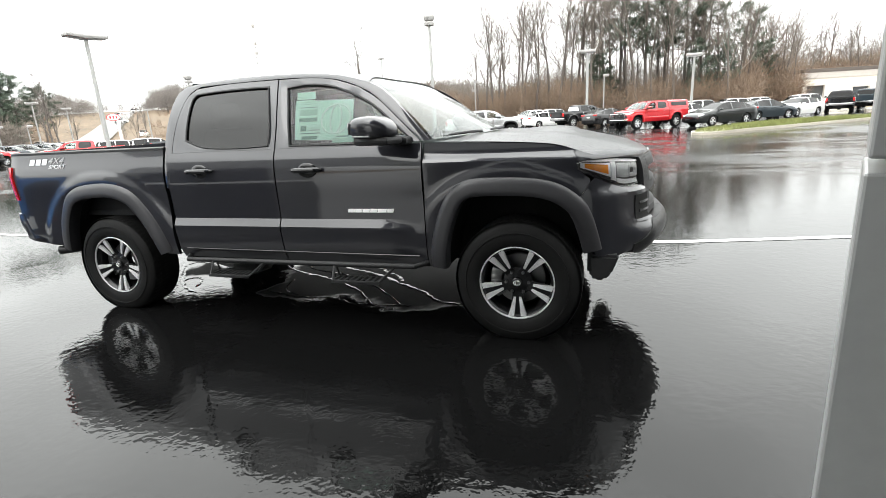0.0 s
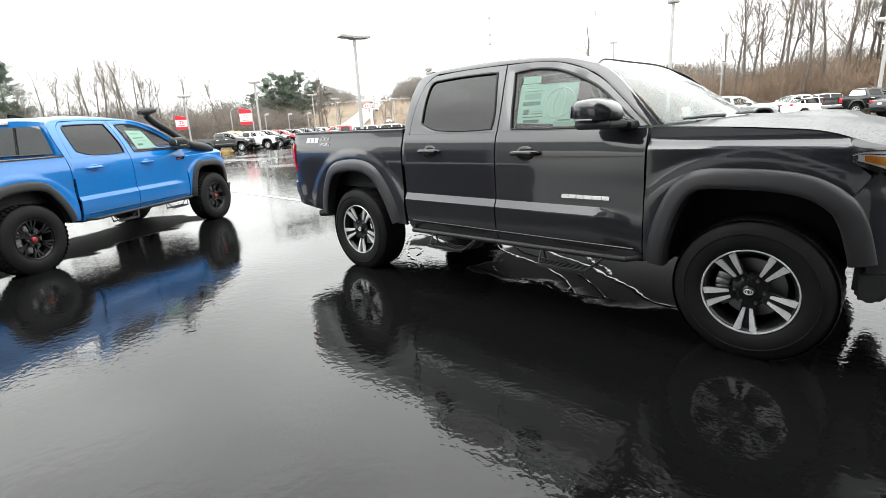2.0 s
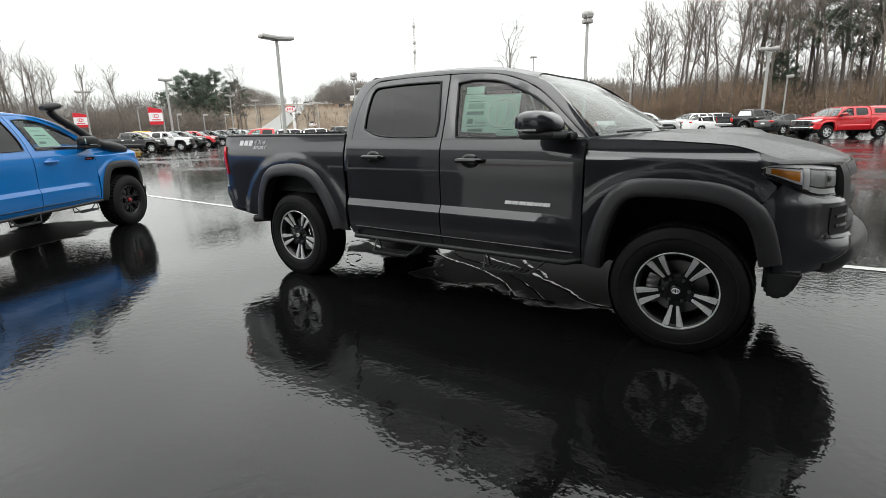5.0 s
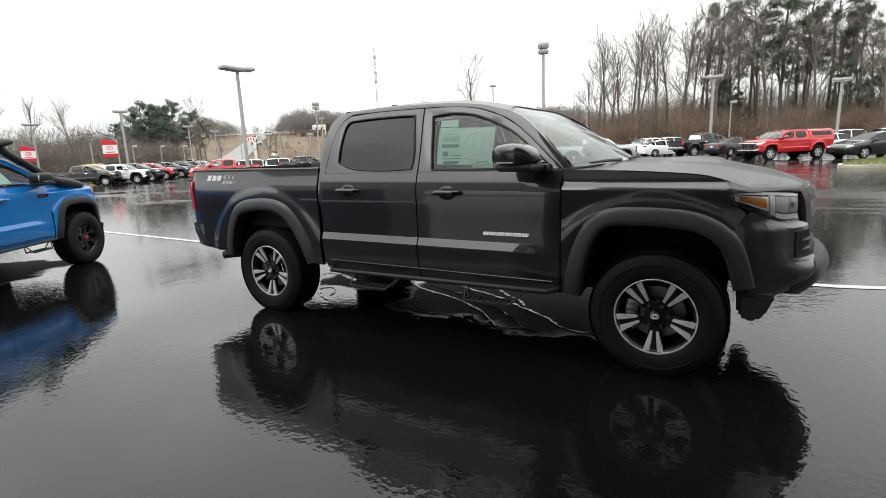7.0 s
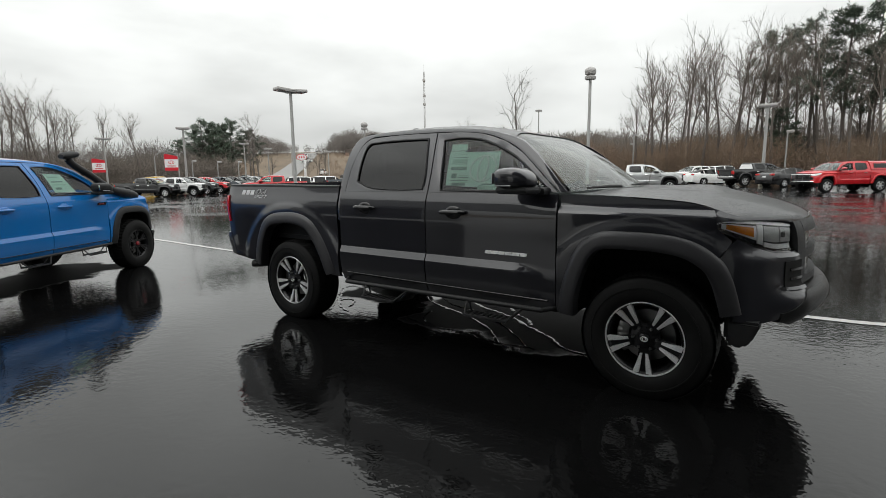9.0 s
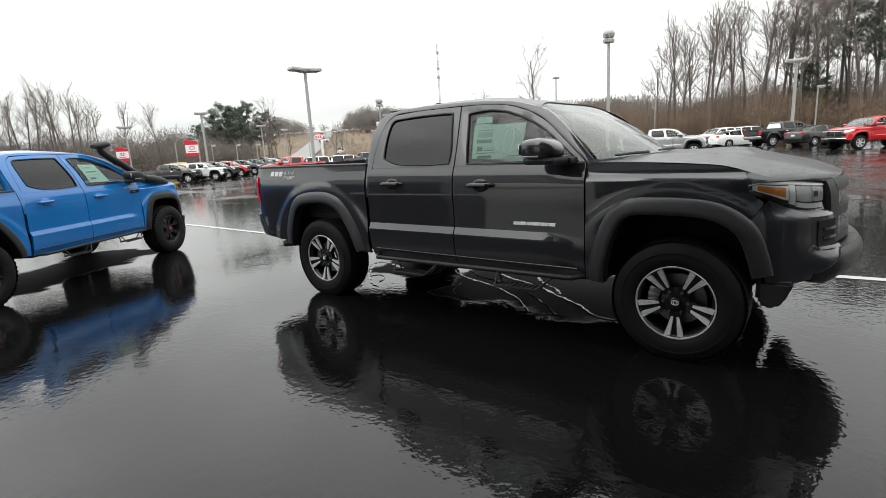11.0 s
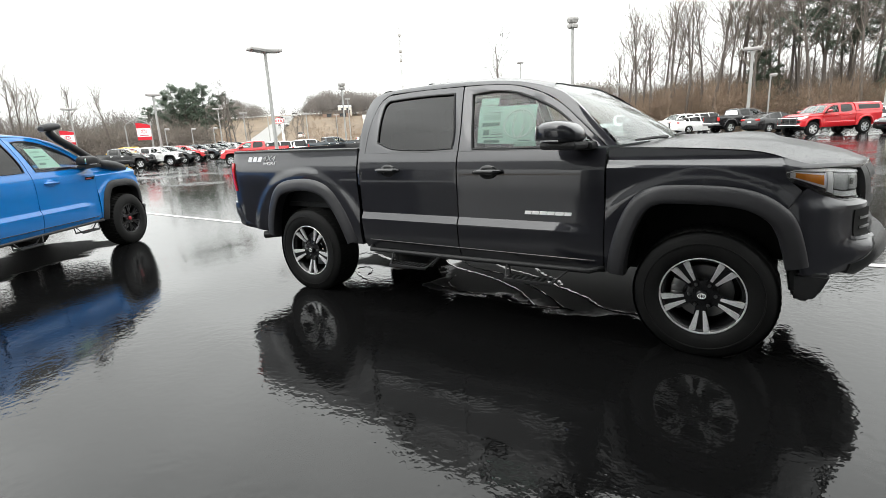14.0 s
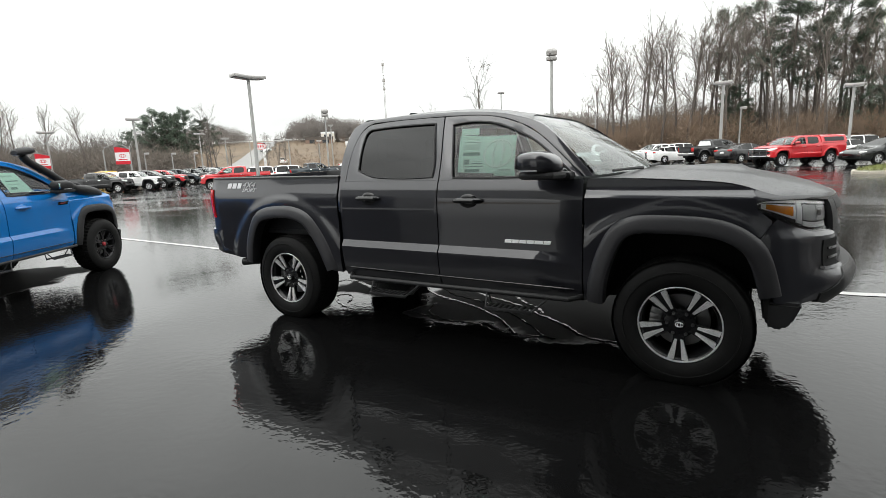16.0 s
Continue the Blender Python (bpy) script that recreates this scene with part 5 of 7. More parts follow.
def bare_tree(seed, H, spread=1.0, bark="bark", top=3, fork=0.35):
    """A leafless broadleaf: tapered trunk, limbs, branches and twigs."""
    rng = np.random.default_rng(seed)
    root = new("bare_tree")
    tr = Tubes()
    pts = [np.array([0.0, 0, -0.3])]
    d = np.array([0, 0, 1.0])
    for i in range(7):
        d = d + rng.normal(0, 0.035, 3)
        d /= np.linalg.norm(d)
        pts.append(pts[-1] + d * (H * 0.80) / 7)
    r0 = H * 0.0105
    rad = np.linspace(r0 * 1.15, r0 * 0.30, 8)
    tr.tube(pts, rad, 7)
    cr = Tubes()
    for k in range(11):
        t = fork + (1 - fork) * (k + rng.uniform(0, 0.8)) / 11
        i = min(int(t * 7), 6)
        q = pts[i] + (pts[i + 1] - pts[i]) * (t * 7 - i)
        az = rng.uniform(0, 2 * math.pi)
        el = radians(rng.uniform(32, 66) + 12 * t) / spread
        nd = np.array([math.cos(az) * math.cos(el), math.sin(az) * math.cos(el), math.sin(el)])
        grow(cr, rng, q, nd, H * rng.uniform(0.20, 0.30) * (1.2 - 0.5 * t), r0 * 0.40 * (1.25 - t * 0.6), 1, top, spread)
    finish("trunk", tr.v, tr.f, M[bark], root)
    finish("crown", cr.v, cr.f, M["twig"] if bark == "bark" else M[bark], root, "leafless branches and twigs", smooth=0)
    return root


def pine_tree(seed, H, start=0.45, dense=1.0):
    """A tall pine: bare lower trunk, ragged crown of needle tufts on drooping boughs."""
    rng = np.random.default_rng(seed)
    root = new("pine_tree")
    tr, cr = Tubes(), Tubes()
    pts = [np.array([rng.normal(0, 0.012) * i, rng.normal(0, 0.012) * i, -0.3 + H * i / 8]) for i in range(9)]
    tr.tube(pts, np.linspace(H * 0.013, H * 0.003, 9), 7)
    nb = int(34 * dense)
    for k in range(nb):
        t = start + (0.99 - start) * (k + rng.uniform(0, 1)) / nb
        i = min(int(t * 8), 7)
        q = pts[i] + (pts[i + 1] - pts[i]) * (t * 8 - i)
        az = rng.uniform(0, 2 * math.pi)
        up = rng.uniform(-0.05, 0.45) + 0.5 * max(0, t - 0.8)
        u = (t - start) / (1 - start)
        L = H * 0.20 * (0.55 + 0.9 * math.sin(math.pi * min(1, 0.25 + 0.72 * u))) * rng.uniform(0.55, 1.0) * (1.0 if u < 0.8 else 0.65)
        d = np.array([math.cos(az), math.sin(az), up])
        d /= np.linalg.norm(d)
        mid = q + d * L * 0.55 + np.array([0, 0, 0.02 * L])
        end = q + d * L + np.array([0, 0, 0.10 * L])
        tr.tube([q, mid, end], [H * 0.0030, H * 0.0020, H * 0.0008], 3)
        for c in range(7):
            ctr = q + (end - q) * rng.uniform(0.42, 1.05) + rng.normal(0, 0.035 * H * 0.35, 3)
            rr = H * rng.uniform(0.020, 0.036)
            for s in range(54):
                v = rng.normal(0, 1, 3)
                v[2] = v[2] * 0.7 + 0.25
                v /= np.linalg.norm(v)
                cr.spike(ctr + v * rr * rng.uniform(0.0, 0.9), v, rr * 0.075, rr * rng.uniform(0.35, 0.75))
    finish("trunk", tr.v, tr.f, M["bark"], root)
    finish("crown", cr.v, cr.f, M["needles"], root, "dark green needle tufts", smooth=0)
    return root


def shrub_band(name, label, spots, seed, height, mat, blades=26):
    """Tangled leafless brush along a line: ONE object."""
    rng = np.random.default_rng(seed)
    tb = Tubes()
    for x, y, k in spots:
        z = ground_z(x, y)
        for b in range(blades):
            p = np.array([x + rng.normal(0, 0.8), y + rng.normal(0, 0.8), z - 0.1])
            L = height * k * rng.uniform(0.45, 1.1)
            d = np.array([rng.normal(0, 0.8), rng.normal(0, 0.8), 1.0])
            d /= np.linalg.norm(d)
            q = p + d * L * 0.5 + rng.normal(0, 0.08, 3)
            e = q + (d + rng.normal(0, 0.4, 3)) * L * 0.5
            tb.spike(p, (e - p) / np.linalg.norm(e - p), 0.035, np.linalg.norm(e - p))
            for t in range(3):
                s = p + (e - p) * rng.uniform(0.3, 0.95)
                v = rng.normal(0, 1, 3)
                v[2] = abs(v[2])
                v /= np.linalg.norm(v)
                tb.spike(s, v, 0.028, L * rng.uniform(0.15, 0.45))
                tb.spike(s, -v * [1, 1, -0.6], 0.05, L * rng.uniform(0.1, 0.25))
    return tagged(finish(name, tb.v, tb.f, mat, smooth=0), label, "brush", kind="stuff")


def thicket(name, label, spots, seed, H, mat):
    """Close-grown leafless saplings and tree tops, too many to count: ONE object."""
    rng = np.random.default_rng(seed)
    tb = Tubes()
    for x, y, k in spots:
        h = H * k
        p = np.array([x, y, ground_z(x, y) - 0.2])
        top = p + np.array([rng.normal(0, 0.02 * h), rng.normal(0, 0.02 * h), h])
        tb.tube([p, p + (top - p) * 0.6, top], [h * 0.0055, h * 0.004, h * 0.0015], 3)
        for b in range(26):
            t = rng.uniform(0.30, 0.98)
            q = p + (top - p) * t
            az, el = rng.uniform(0, 6.28), rng.uniform(0.55, 1.15)
            v = np.array([math.cos(az) * math.cos(el), math.sin(az) * math.cos(el), math.sin(el)])
            L = h * rng.uniform(0.10, 0.24) * (1.25 - 0.7 * t)
            tb.spike(q, v, h * 0.0034, L)
            for c in range(5):
                w = v + rng.normal(0, 0.45, 3)
                w /= np.linalg.norm(w)
                tb.spike(q + v * L * rng.uniform(0.2, 0.9), w, h * 0.0017, L * rng.uniform(0.3, 0.65))
    return tagged(finish(name, tb.v, tb.f, mat, smooth=0), label, "woodland", kind="stuff")


def crowns(name, label, spots, seed, mat, n=240, low=0.30, twig=0.0045):
    """Hazy crowns of leafless trees or brush of given heights, filled with fine twigs, too many to count: ONE object."""
    rng = np.random.default_rng(seed)
    tris = []
    for x, y, h in spots:
        z = ground_z(x, y) - 0.2
        trunk = np.array([[x - 0.012 * h, y, z], [x + 0.012 * h, y, z], [x + rng.normal(0, 0.03 * h), y, z + 0.9 * h]])
        tris.append(trunk[None])
        u = rng.normal(0, 1, (n, 3))
        u /= np.linalg.norm(u, axis=1)[:, None]
        u *= rng.uniform(0.05, 1.0, (n, 1)) ** 0.5
        half = h * (1 - low) / 2 * 0.93
        wide = h * rng.uniform(0.24, 0.36)
        p = np.array([x, y, z + h * low + half]) + u * [wide, wide, half]
        d = u * 0.6 + [0, 0, 0.55] + rng.normal(0, 0.40, (n, 3))
        d /= np.linalg.norm(d, axis=1)[:, None]
        e = np.cross(d, rng.normal(0, 1, (n, 3)))
        e /= np.linalg.norm(e, axis=1)[:, None] + 1e-9
        e *= twig * h * rng.uniform(0.6, 1.3, (n, 1))
        tris.append(np.stack([p - e, p + e, p + d * h * rng.uniform(0.06, 0.17, (n, 1))], 1))
    v = np.concatenate(tris).reshape(-1, 3)
    return tagged(finish(name, v.tolist(), np.arange(len(v)).reshape(-1, 3).tolist(), mat, smooth=0), label, "woodland", kind="stuff")


EYE = (3.7, -3.95, 1.38)


def bearing(az, r):
    """The place on the ground r metres from the clearing's middle, az degrees west of north."""
    return EYE[0] - r * math.sin(radians(az)), EYE[1] + r * math.cos(radians(az))


def rise(az, r, el):
    """How tall a tree stands there whose top is el degrees above eye level."""
    return EYE[2] + r * math.tan(radians(el)) - ground_z(*bearing(az, r))


TREES = [bare_tree(11, 17.0, 0.9, fork=0.46), bare_tree(12, 16.0, 0.75, fork=0.52), bare_tree(13, 18.0, 0.95, fork=0.44), bare_tree(14, 15.0, 0.7, fork=0.55), bare_tree(15, 16.5, 1.1, fork=0.40)]
PINES = [pine_tree(21, 18.5, 0.45), pine_tree(22, 16.5, 0.40, 1.2), pine_tree(23, 14.0, 0.12, 2.4)]
PALE = bare_tree(16, 11.0, 1.0, "pale_bark", fork=0.25)


def plant(kind, x, y, s=1.0, turn=None, group=""):
    """Sets a tree on the ground; the first of a kind is moved, the others are copies."""
    rng = random.Random(int(x * 131 + y * 977))
    m = Matrix.Translation((x, y, ground_z(x, y))) @ Matrix.Rotation(rng.uniform(0, 6.28) if turn is None else turn, 4, "Z")
    names = {"pine_tree": ("tall dark green pine with a ragged crown", "pine tree"), "bare_tree": ("tall leafless winter tree with fine grey-brown twigs", "tree")}
    ob = copy_thing(kind, m)
    ob.scale = (s * rng.uniform(0.9, 1.15), s * rng.uniform(0.9, 1.15), s)
    key = "pine_tree" if kind.name.startswith("pine") else "bare_tree"
    return tagged(ob, names[key][0], names[key][1], group)


rt = random.Random(5)
# woodland behind the east half of the lot; it steps back behind the service building
WOOD_TOP = ((-40, 6.0), (-21, 6.0), (-18, 7.0), (-17, 5.2), (-15.6, 8.4), (-11, 10.6), (-8.5, 11.4), (-6.5, 12.0), (-3, 13.2), (9, 12.9), (12.5, 11.6), (14, 8.6), (15.5, 5.5))
BRUSH_TOP = ((-40, 3.4), (-18, 3.6), (-15, 4.1), (-11, 3.6), (-5, 4.0), (0, 4.0), (4.4, 4.7), (9, 4.0), (13.5, 3.4), (18, 4.6), (24, 4.0))
wood_el = lambda az: float(np.interp(az, *zip(*WOOD_TOP)))
brush_el = lambda az: float(np.interp(az, *zip(*BRUSH_TOP)))
depth_at = lambda az: 0.0 if az > -12.6 else (24.0 if az > -16.4 else 56.0)
for k in range(42):
    az = 14.4 - 30.4 * k / 41 + rt.uniform(-0.25, 0.25)
    r = 73 + rt.choice((0, 2, 4, 7, 11)) + rt.uniform(-1, 1) + depth_at(az)
    kind = rt.randrange(5)
    plant(TREES[kind], *bearing(az, r), rise(az, r, wood_el(az) * rt.uniform(0.80, 1.0)) / (17.0, 16.0, 18.0, 15.0, 16.5)[kind] / 0.97, group="bare trees behind the lot")
for k in range(30):
    az = -15.2 - 20.0 * k / 29 + rt.uniform(-0.3, 0.3)
    r = 134 + rt.uniform(0, 14)
    plant(TREES[(4, 0, 2)[k % 3]], *bearing(az, r), rise(az, r, wood_el(az) * rt.uniform(0.80, 1.1)) / 17.0, group="bare trees behind the lot")
for az, r, el, k in ((-1.0, 79, 13.0, 0), (-3.4, 77, 13.4, 1), (-5.2, 80, 13.2, 0), (1.6, 82, 12.2, 0), (-7.0, 80, 12.2, 0), (-9.0, 84, 10.4, 1), (-12.0, 90, 8.6, 0)):
    plant(PINES[k], *bearing(az, r), rise(az, r, el) / (18.5, 16.5)[k], group="pines in the wood")
for az, r, el in ((1.0, 75, 5.6), (-8.2, 76, 6.2), (-10.4, 77, 5.4), (-13.4, 100, 5.2)):
    plant(PINES[2], *bearing(az, r), rise(az, r, el) / 14.0, group="pines in the wood")


def belt_of(az0, az1, r0, r1, count, el, lo=0.7, hi=1.0, away=None):
    """Places and heights for a belt of crowns whose tops follow a skyline."""
    out = []
    for k in range(count):
        az = rt.uniform(az0, az1)
        r = rt.uniform(r0, r1) + (away(az) if away else 0)
        h = rise(az, r, el(az) * rt.uniform(lo, hi))
        if h > 0.8:
            out.append((*bearing(az, r), h))
    return out


crowns("undergrowth", "tangled russet winter undergrowth at the edge of a wood", belt_of(-34, 25, 71, 82, 430, brush_el, 0.45, 0.95, depth_at), 3, M["brush"], n=560, low=0.02, twig=0.0034)
crowns("undergrowth", "brown brush behind the service building", belt_of(-42, -12, 76, 90, 230, brush_el, 0.7, 1.2, depth_at), 34, M["brush"], n=460, low=0.02, twig=0.0038)
crowns("undergrowth", "low grey-brown brush below the bare trees", belt_of(-34, 25, 78, 96, 260, brush_el, 0.75, 1.1, depth_at), 33, M["wood_grey"], n=480, low=0.02, twig=0.0038)
spots = [(*bearing(az, r), rise(az, r, wood_el(az) * rt.uniform(0.30, 0.60)) / 15.5) for az, r in ((a, 77 + 30 * rt.random() + depth_at(a)) for a in (rt.uniform(-17, 13) for k in range(90)))]
thicket("wood_thicket", "dense bare winter woodland behind the lot", [(x, y, k) for x, y, k in spots if k > 0.15], 41, 15.5, M["twig"])
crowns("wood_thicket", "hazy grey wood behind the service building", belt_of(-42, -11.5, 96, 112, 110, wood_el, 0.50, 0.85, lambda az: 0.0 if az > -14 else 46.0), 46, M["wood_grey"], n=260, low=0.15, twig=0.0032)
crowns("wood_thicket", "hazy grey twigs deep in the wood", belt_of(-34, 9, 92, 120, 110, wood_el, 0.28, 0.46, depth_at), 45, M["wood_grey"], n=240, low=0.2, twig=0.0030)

# unseen wood added east of the lot, dense enough to darken the nose's reflections
spots = [(52 + rt.uniform(0, 16), rt.uniform(-30, 44), rt.uniform(0.6, 1.2)) for k in range(330)]
thicket("wood_thicket", "unseen bare woodland added east of the lot to darken reflections", spots, 44, 15.5, M["twig"])
spots = [(50 + rt.uniform(0, 8), rt.uniform(-30, 44), rt.uniform(0.6, 1.2)) for k in range(170)]
shrub_band("undergrowth", "unseen russet brush along the added eastern wood", spots, 5, 4.6, M["brush"], blades=26)

# west woods, on the low bank: single tall trees over a dense grey mass
WEST_TOP = ((54, 3.5), (60, 3.3), (63, 3.2), (67, 3.1), (72, 3.2), (79, 3.1), (84, 3.6), (95, 4.2), (125, 4.5))
west_el = lambda az: float(np.interp(az, *zip(*WEST_TOP)))
for az, el, kind in ((65.5, 5.7, 3), (68.2, 6.0, 1), (70.4, 5.9, 0), (71.4, 5.9, 2), (72.3, 6.9, 0), (73.0, 7.7, 2), (74.0, 6.4, 4), (74.9, 7.7, 0), (75.6, 6.0, 1), (76.6, 6.0, 4), (77.8, 5.2, 2), (79.4, 6.6, 4), (80.6, 5.2, 0), (78.6, 5.8, 1), (76.0, 6.8, 3), (73.5, 7.0, 1), (71.9, 6.3, 3), (86.0, 6.8, 2), (88.5, 7.2, 0), (91, 6.5, 4), (94, 7.0, 2), (98, 6.6, 0), (103, 7.0, 4)):
    r = 106 + rt.uniform(-3, 9)
    plant(TREES[kind], *bearing(az, r), rise(az, r, el) / (17.0, 16.0, 18.0, 15.0, 16.5)[kind] * 1.06, group="bare trees west of the lot")
for az, r, el, k in ((82.9, 112, 7.4, 2), (84.2, 115, 7.2, 1), (81.9, 113, 6.6, 2), (59.7, 112, 5.6, 1), (58.7, 112, 5.4, 2), (57.9, 113, 5.3, 2), (57.0, 114, 5.7, 1), (60.4, 116, 4.6, 2), (55.3, 112, 4.7, 1), (58.3, 116, 5.0, 2), (62.0, 118, 3.6, 2)):
    plant(PINES[k], *bearing(az, r), rise(az, r, el) / (18.5, 16.5, 14.0)[k], group="pines west of the lot")
crowns("undergrowth", "grey-brown brush on the bank west of the lot", belt_of(57.2, 104, 100, 112, 300, west_el, 0.45, 0.85), 4, M["wood_grey"], n=330, low=0.02, twig=0.0055)
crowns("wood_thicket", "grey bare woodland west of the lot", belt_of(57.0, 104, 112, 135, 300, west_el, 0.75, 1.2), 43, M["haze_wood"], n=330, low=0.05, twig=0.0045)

# far ridge woods beside the hill road, too far to count
FAR_TOP = ((13, 4.2), (17, 4.7), (22, 4.6), (30, 4.8), (38, 4.6), (41, 4.7), (44.5, 5.2), (46.4, 4.7), (47.4, 3.6), (47.8, 2.4), (51.0, 2.4), (51.5, 3.7), (53, 4.3), (56, 4.3), (60, 3.8))
far_el = lambda az: float(np.interp(az, *zip(*FAR_TOP)))
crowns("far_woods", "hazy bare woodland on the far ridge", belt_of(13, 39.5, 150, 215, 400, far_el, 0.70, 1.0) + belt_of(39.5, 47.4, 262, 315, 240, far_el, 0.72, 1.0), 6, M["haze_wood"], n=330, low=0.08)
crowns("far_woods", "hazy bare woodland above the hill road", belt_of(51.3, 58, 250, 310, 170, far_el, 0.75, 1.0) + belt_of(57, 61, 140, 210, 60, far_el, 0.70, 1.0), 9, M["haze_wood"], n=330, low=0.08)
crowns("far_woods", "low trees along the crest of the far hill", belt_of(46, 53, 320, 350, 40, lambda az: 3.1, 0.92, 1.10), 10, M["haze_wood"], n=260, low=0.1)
spots = [(*bearing(az, r), rt.uniform(0.6, 1.0) * rt.choice((1.2, 2.0, 3.0, 4.6))) for az, r in ((rt.choice((rt.uniform(38, 48.4), rt.uniform(54.6, 58))), rt.uniform(110, 262)) for k in range(290))]
crowns("hill_brush", "brown brush on the grassy hillside", spots, 8, M["brush"], n=240, low=0.02, twig=0.006)

# single trees in and near the lot
for kind, x, y, s in ((PALE, -64.5, 43.8, 1.10), (PALE, -65.6, 45.6, 0.92), (PALE, -61.8, 45.2, 0.60), (PALE, -74, 62.5, 0.62), (PALE, -95, 84, 0.9), (PALE, -92, 95, 0.7), (PALE, -108, 98, 0.8), (PALE, -130, 118, 0.9), (PALE, -28, 60.6, 1.5), (PALE, -69, 35.5, 0.6), (PALE, -84, 74, 0.75), (PALE, -31, 64, 0.8), (PALE, -47, 77, 1.15), (PALE, -52, 81, 1.0), (PALE, -43, 79, 0.95)):
    plant(kind, x, y, s, group="small bare trees")
shrub = bare_tree(31, 2.7, 1.9, "pale_bark", top=3, fork=0.05)
for x, y, s in ((-37.2, 36.5, 1.1), (-3.3, 28.3, 0.78)):
    o = plant(shrub, x, y, s)
    tagged(o, "low bare spreading ornamental tree in the lot", "tree")
for o in TREES + PINES + [PALE, shrub]:
    for c in list(o.children):
        bpy.data.objects.remove(c)
    bpy.data.objects.remove(o)

# ---- hillside road, far buildings ----
ribbon("road", [bearing(az, r) for az, r in ((53.4, 100), (53.0, 120), (52.2, 145), (51.0, 180), (49.8, 225), (48.9, 275), (48.4, 328))], 7.0, M["road"], "pale wet road climbing the far hillside", lift=0.25, category="road")


def block_building(name, label, m, L, D, H, wall_mat, band_mat, openings, roof_h=0.35):
    root = empty(name, m, label, "building", kind="structure")
    bm = bmesh.new()
    for a, b, z0, z1 in openings["solid"]:
        add_box(bm, (a + b) / 2, 0.15, (z0 + z1) / 2, b - a, 0.30, z1 - z0)
    add_box(bm, L / 2, D - 0.15, H / 2, L, 0.3, H)
    add_box(bm, 0.15, D / 2, H / 2, 0.3, D - 0.6, H)
    add_box(bm, L - 0.15, D / 2, H / 2, 0.3, D - 0.6, H)
    part("wall", bm, wall_mat, root, smooth=0)
    bm = bmesh.new()
    add_box(bm, L / 2, D / 2, H + roof_h / 2 - 0.1, L + 0.3, D + 0.3, roof_h + 0.2, 0.03)
    part("roof", bm, M["roof_dark"], root, smooth=0)
    bm = bmesh.new()
    add_box(bm, L / 2, -0.04, H - 0.55, L + 0.1, 0.10, 1.1, 0.02)
    part("wall_band", bm, band_mat, root, smooth=0)
    for a, b, z0, z1, mat, nm in openings["holes"]:
        bm = bmesh.new()
        add_box(bm, (a + b) / 2, 0.24, (z0 + z1) / 2, b - a, 0.04, z1 - z0)
        n = 6 if nm == "roller_door" else 1
        for k in range(1, n):
            add_box(bm, (a + b) / 2, 0.215, z0 + (z1 - z0) * k / n, b - a, 0.02, 0.04)
        part(nm, bm, mat, root, smooth=0)
        bm = bmesh.new()
        for xx in (a - 0.06, b + 0.06):
            add_box(bm, xx, -0.01, (z0 + z1) / 2, 0.12, 0.06, z1 - z0 + 0.12)
        add_box(bm, (a + b) / 2, -0.01, z1 + 0.06, b - a + 0.24, 0.06, 0.12)
        part("door_frame" if "door" in nm else "window_frame", bm, band_mat, root, smooth=0)
    return root


block_building("service_building", "cream service building with a dark roller door", pose(32.9, 93.0, 0.05, 0, 0, 19), 30, 14, 5.3, M["wall"], M["wall_band"],
               dict(solid=[(0.0, 0.55, 0, 5.3), (0.55, 3.4, 3.1, 5.3), (3.4, 8, 0, 5.3), (8, 10.6, 2.6, 5.3), (10.6, 30, 0, 5.3)], holes=[(0.55, 3.4, 0, 3.1, M["clad_dark"], "roller_door"), (8, 10.6, 0, 2.6, M["shop_glass"], "window")]))
def on_hill(az, r, sink=0.3):
    """The front corner of a building on the hill that faces the lot."""
    x, y = bearing(az, r)
    return pose(x, y, ground_z(x, y) - sink, 0, 0, az - 1.5)


block_building("hill_building", "low brown brick building on the far hill", on_hill(45.4, 252), 13, 8, 2.9, M["brick"], M["roof_dark"],
               dict(solid=[(0, 2, 0, 2.9), (2, 4.5, 2.2, 2.9), (4.5, 8, 0, 2.9), (8, 11, 2.2, 2.9), (11, 13, 0, 2.9)], holes=[(2, 4.5, 0.3, 2.2, M["shop_glass"], "window"), (8, 11, 0.3, 2.2, M["shop_glass"], "window")]))
block_building("hill_house", "pale house among trees on the far hill", on_hill(43.7, 261), 6.5, 5, 5.6, M["wall"], M["sign_white"],
               dict(solid=[(0, 1.5, 0, 5.6), (1.5, 2.7, 4.1, 5.6), (1.5, 2.7, 0, 2.8), (2.7, 4, 0, 5.6), (4, 5.2, 4.1, 5.6), (4, 5.2, 0, 2.8), (5.2, 6.5, 0, 5.6)], holes=[(1.5, 2.7, 2.8, 4.1, M["shop_glass"], "window"), (4, 5.2, 2.8, 4.1, M["shop_glass"], "window")]))
block_building("white_building", "white flat-roofed building beyond the lot", pose(-71.2, 81.6, ground_z(-71, 82) - 0.3, 0, 0, 35), 16, 10, 6.6, M["wall"], M["sign_white"],
               dict(solid=[(0, 3, 0, 6.6), (3, 6, 3, 6.6), (6, 16, 0, 6.6)], holes=[(3, 6, 0, 3.0, M["shop_glass"], "window")]))

# ---- lot lighting, signs, mast ----


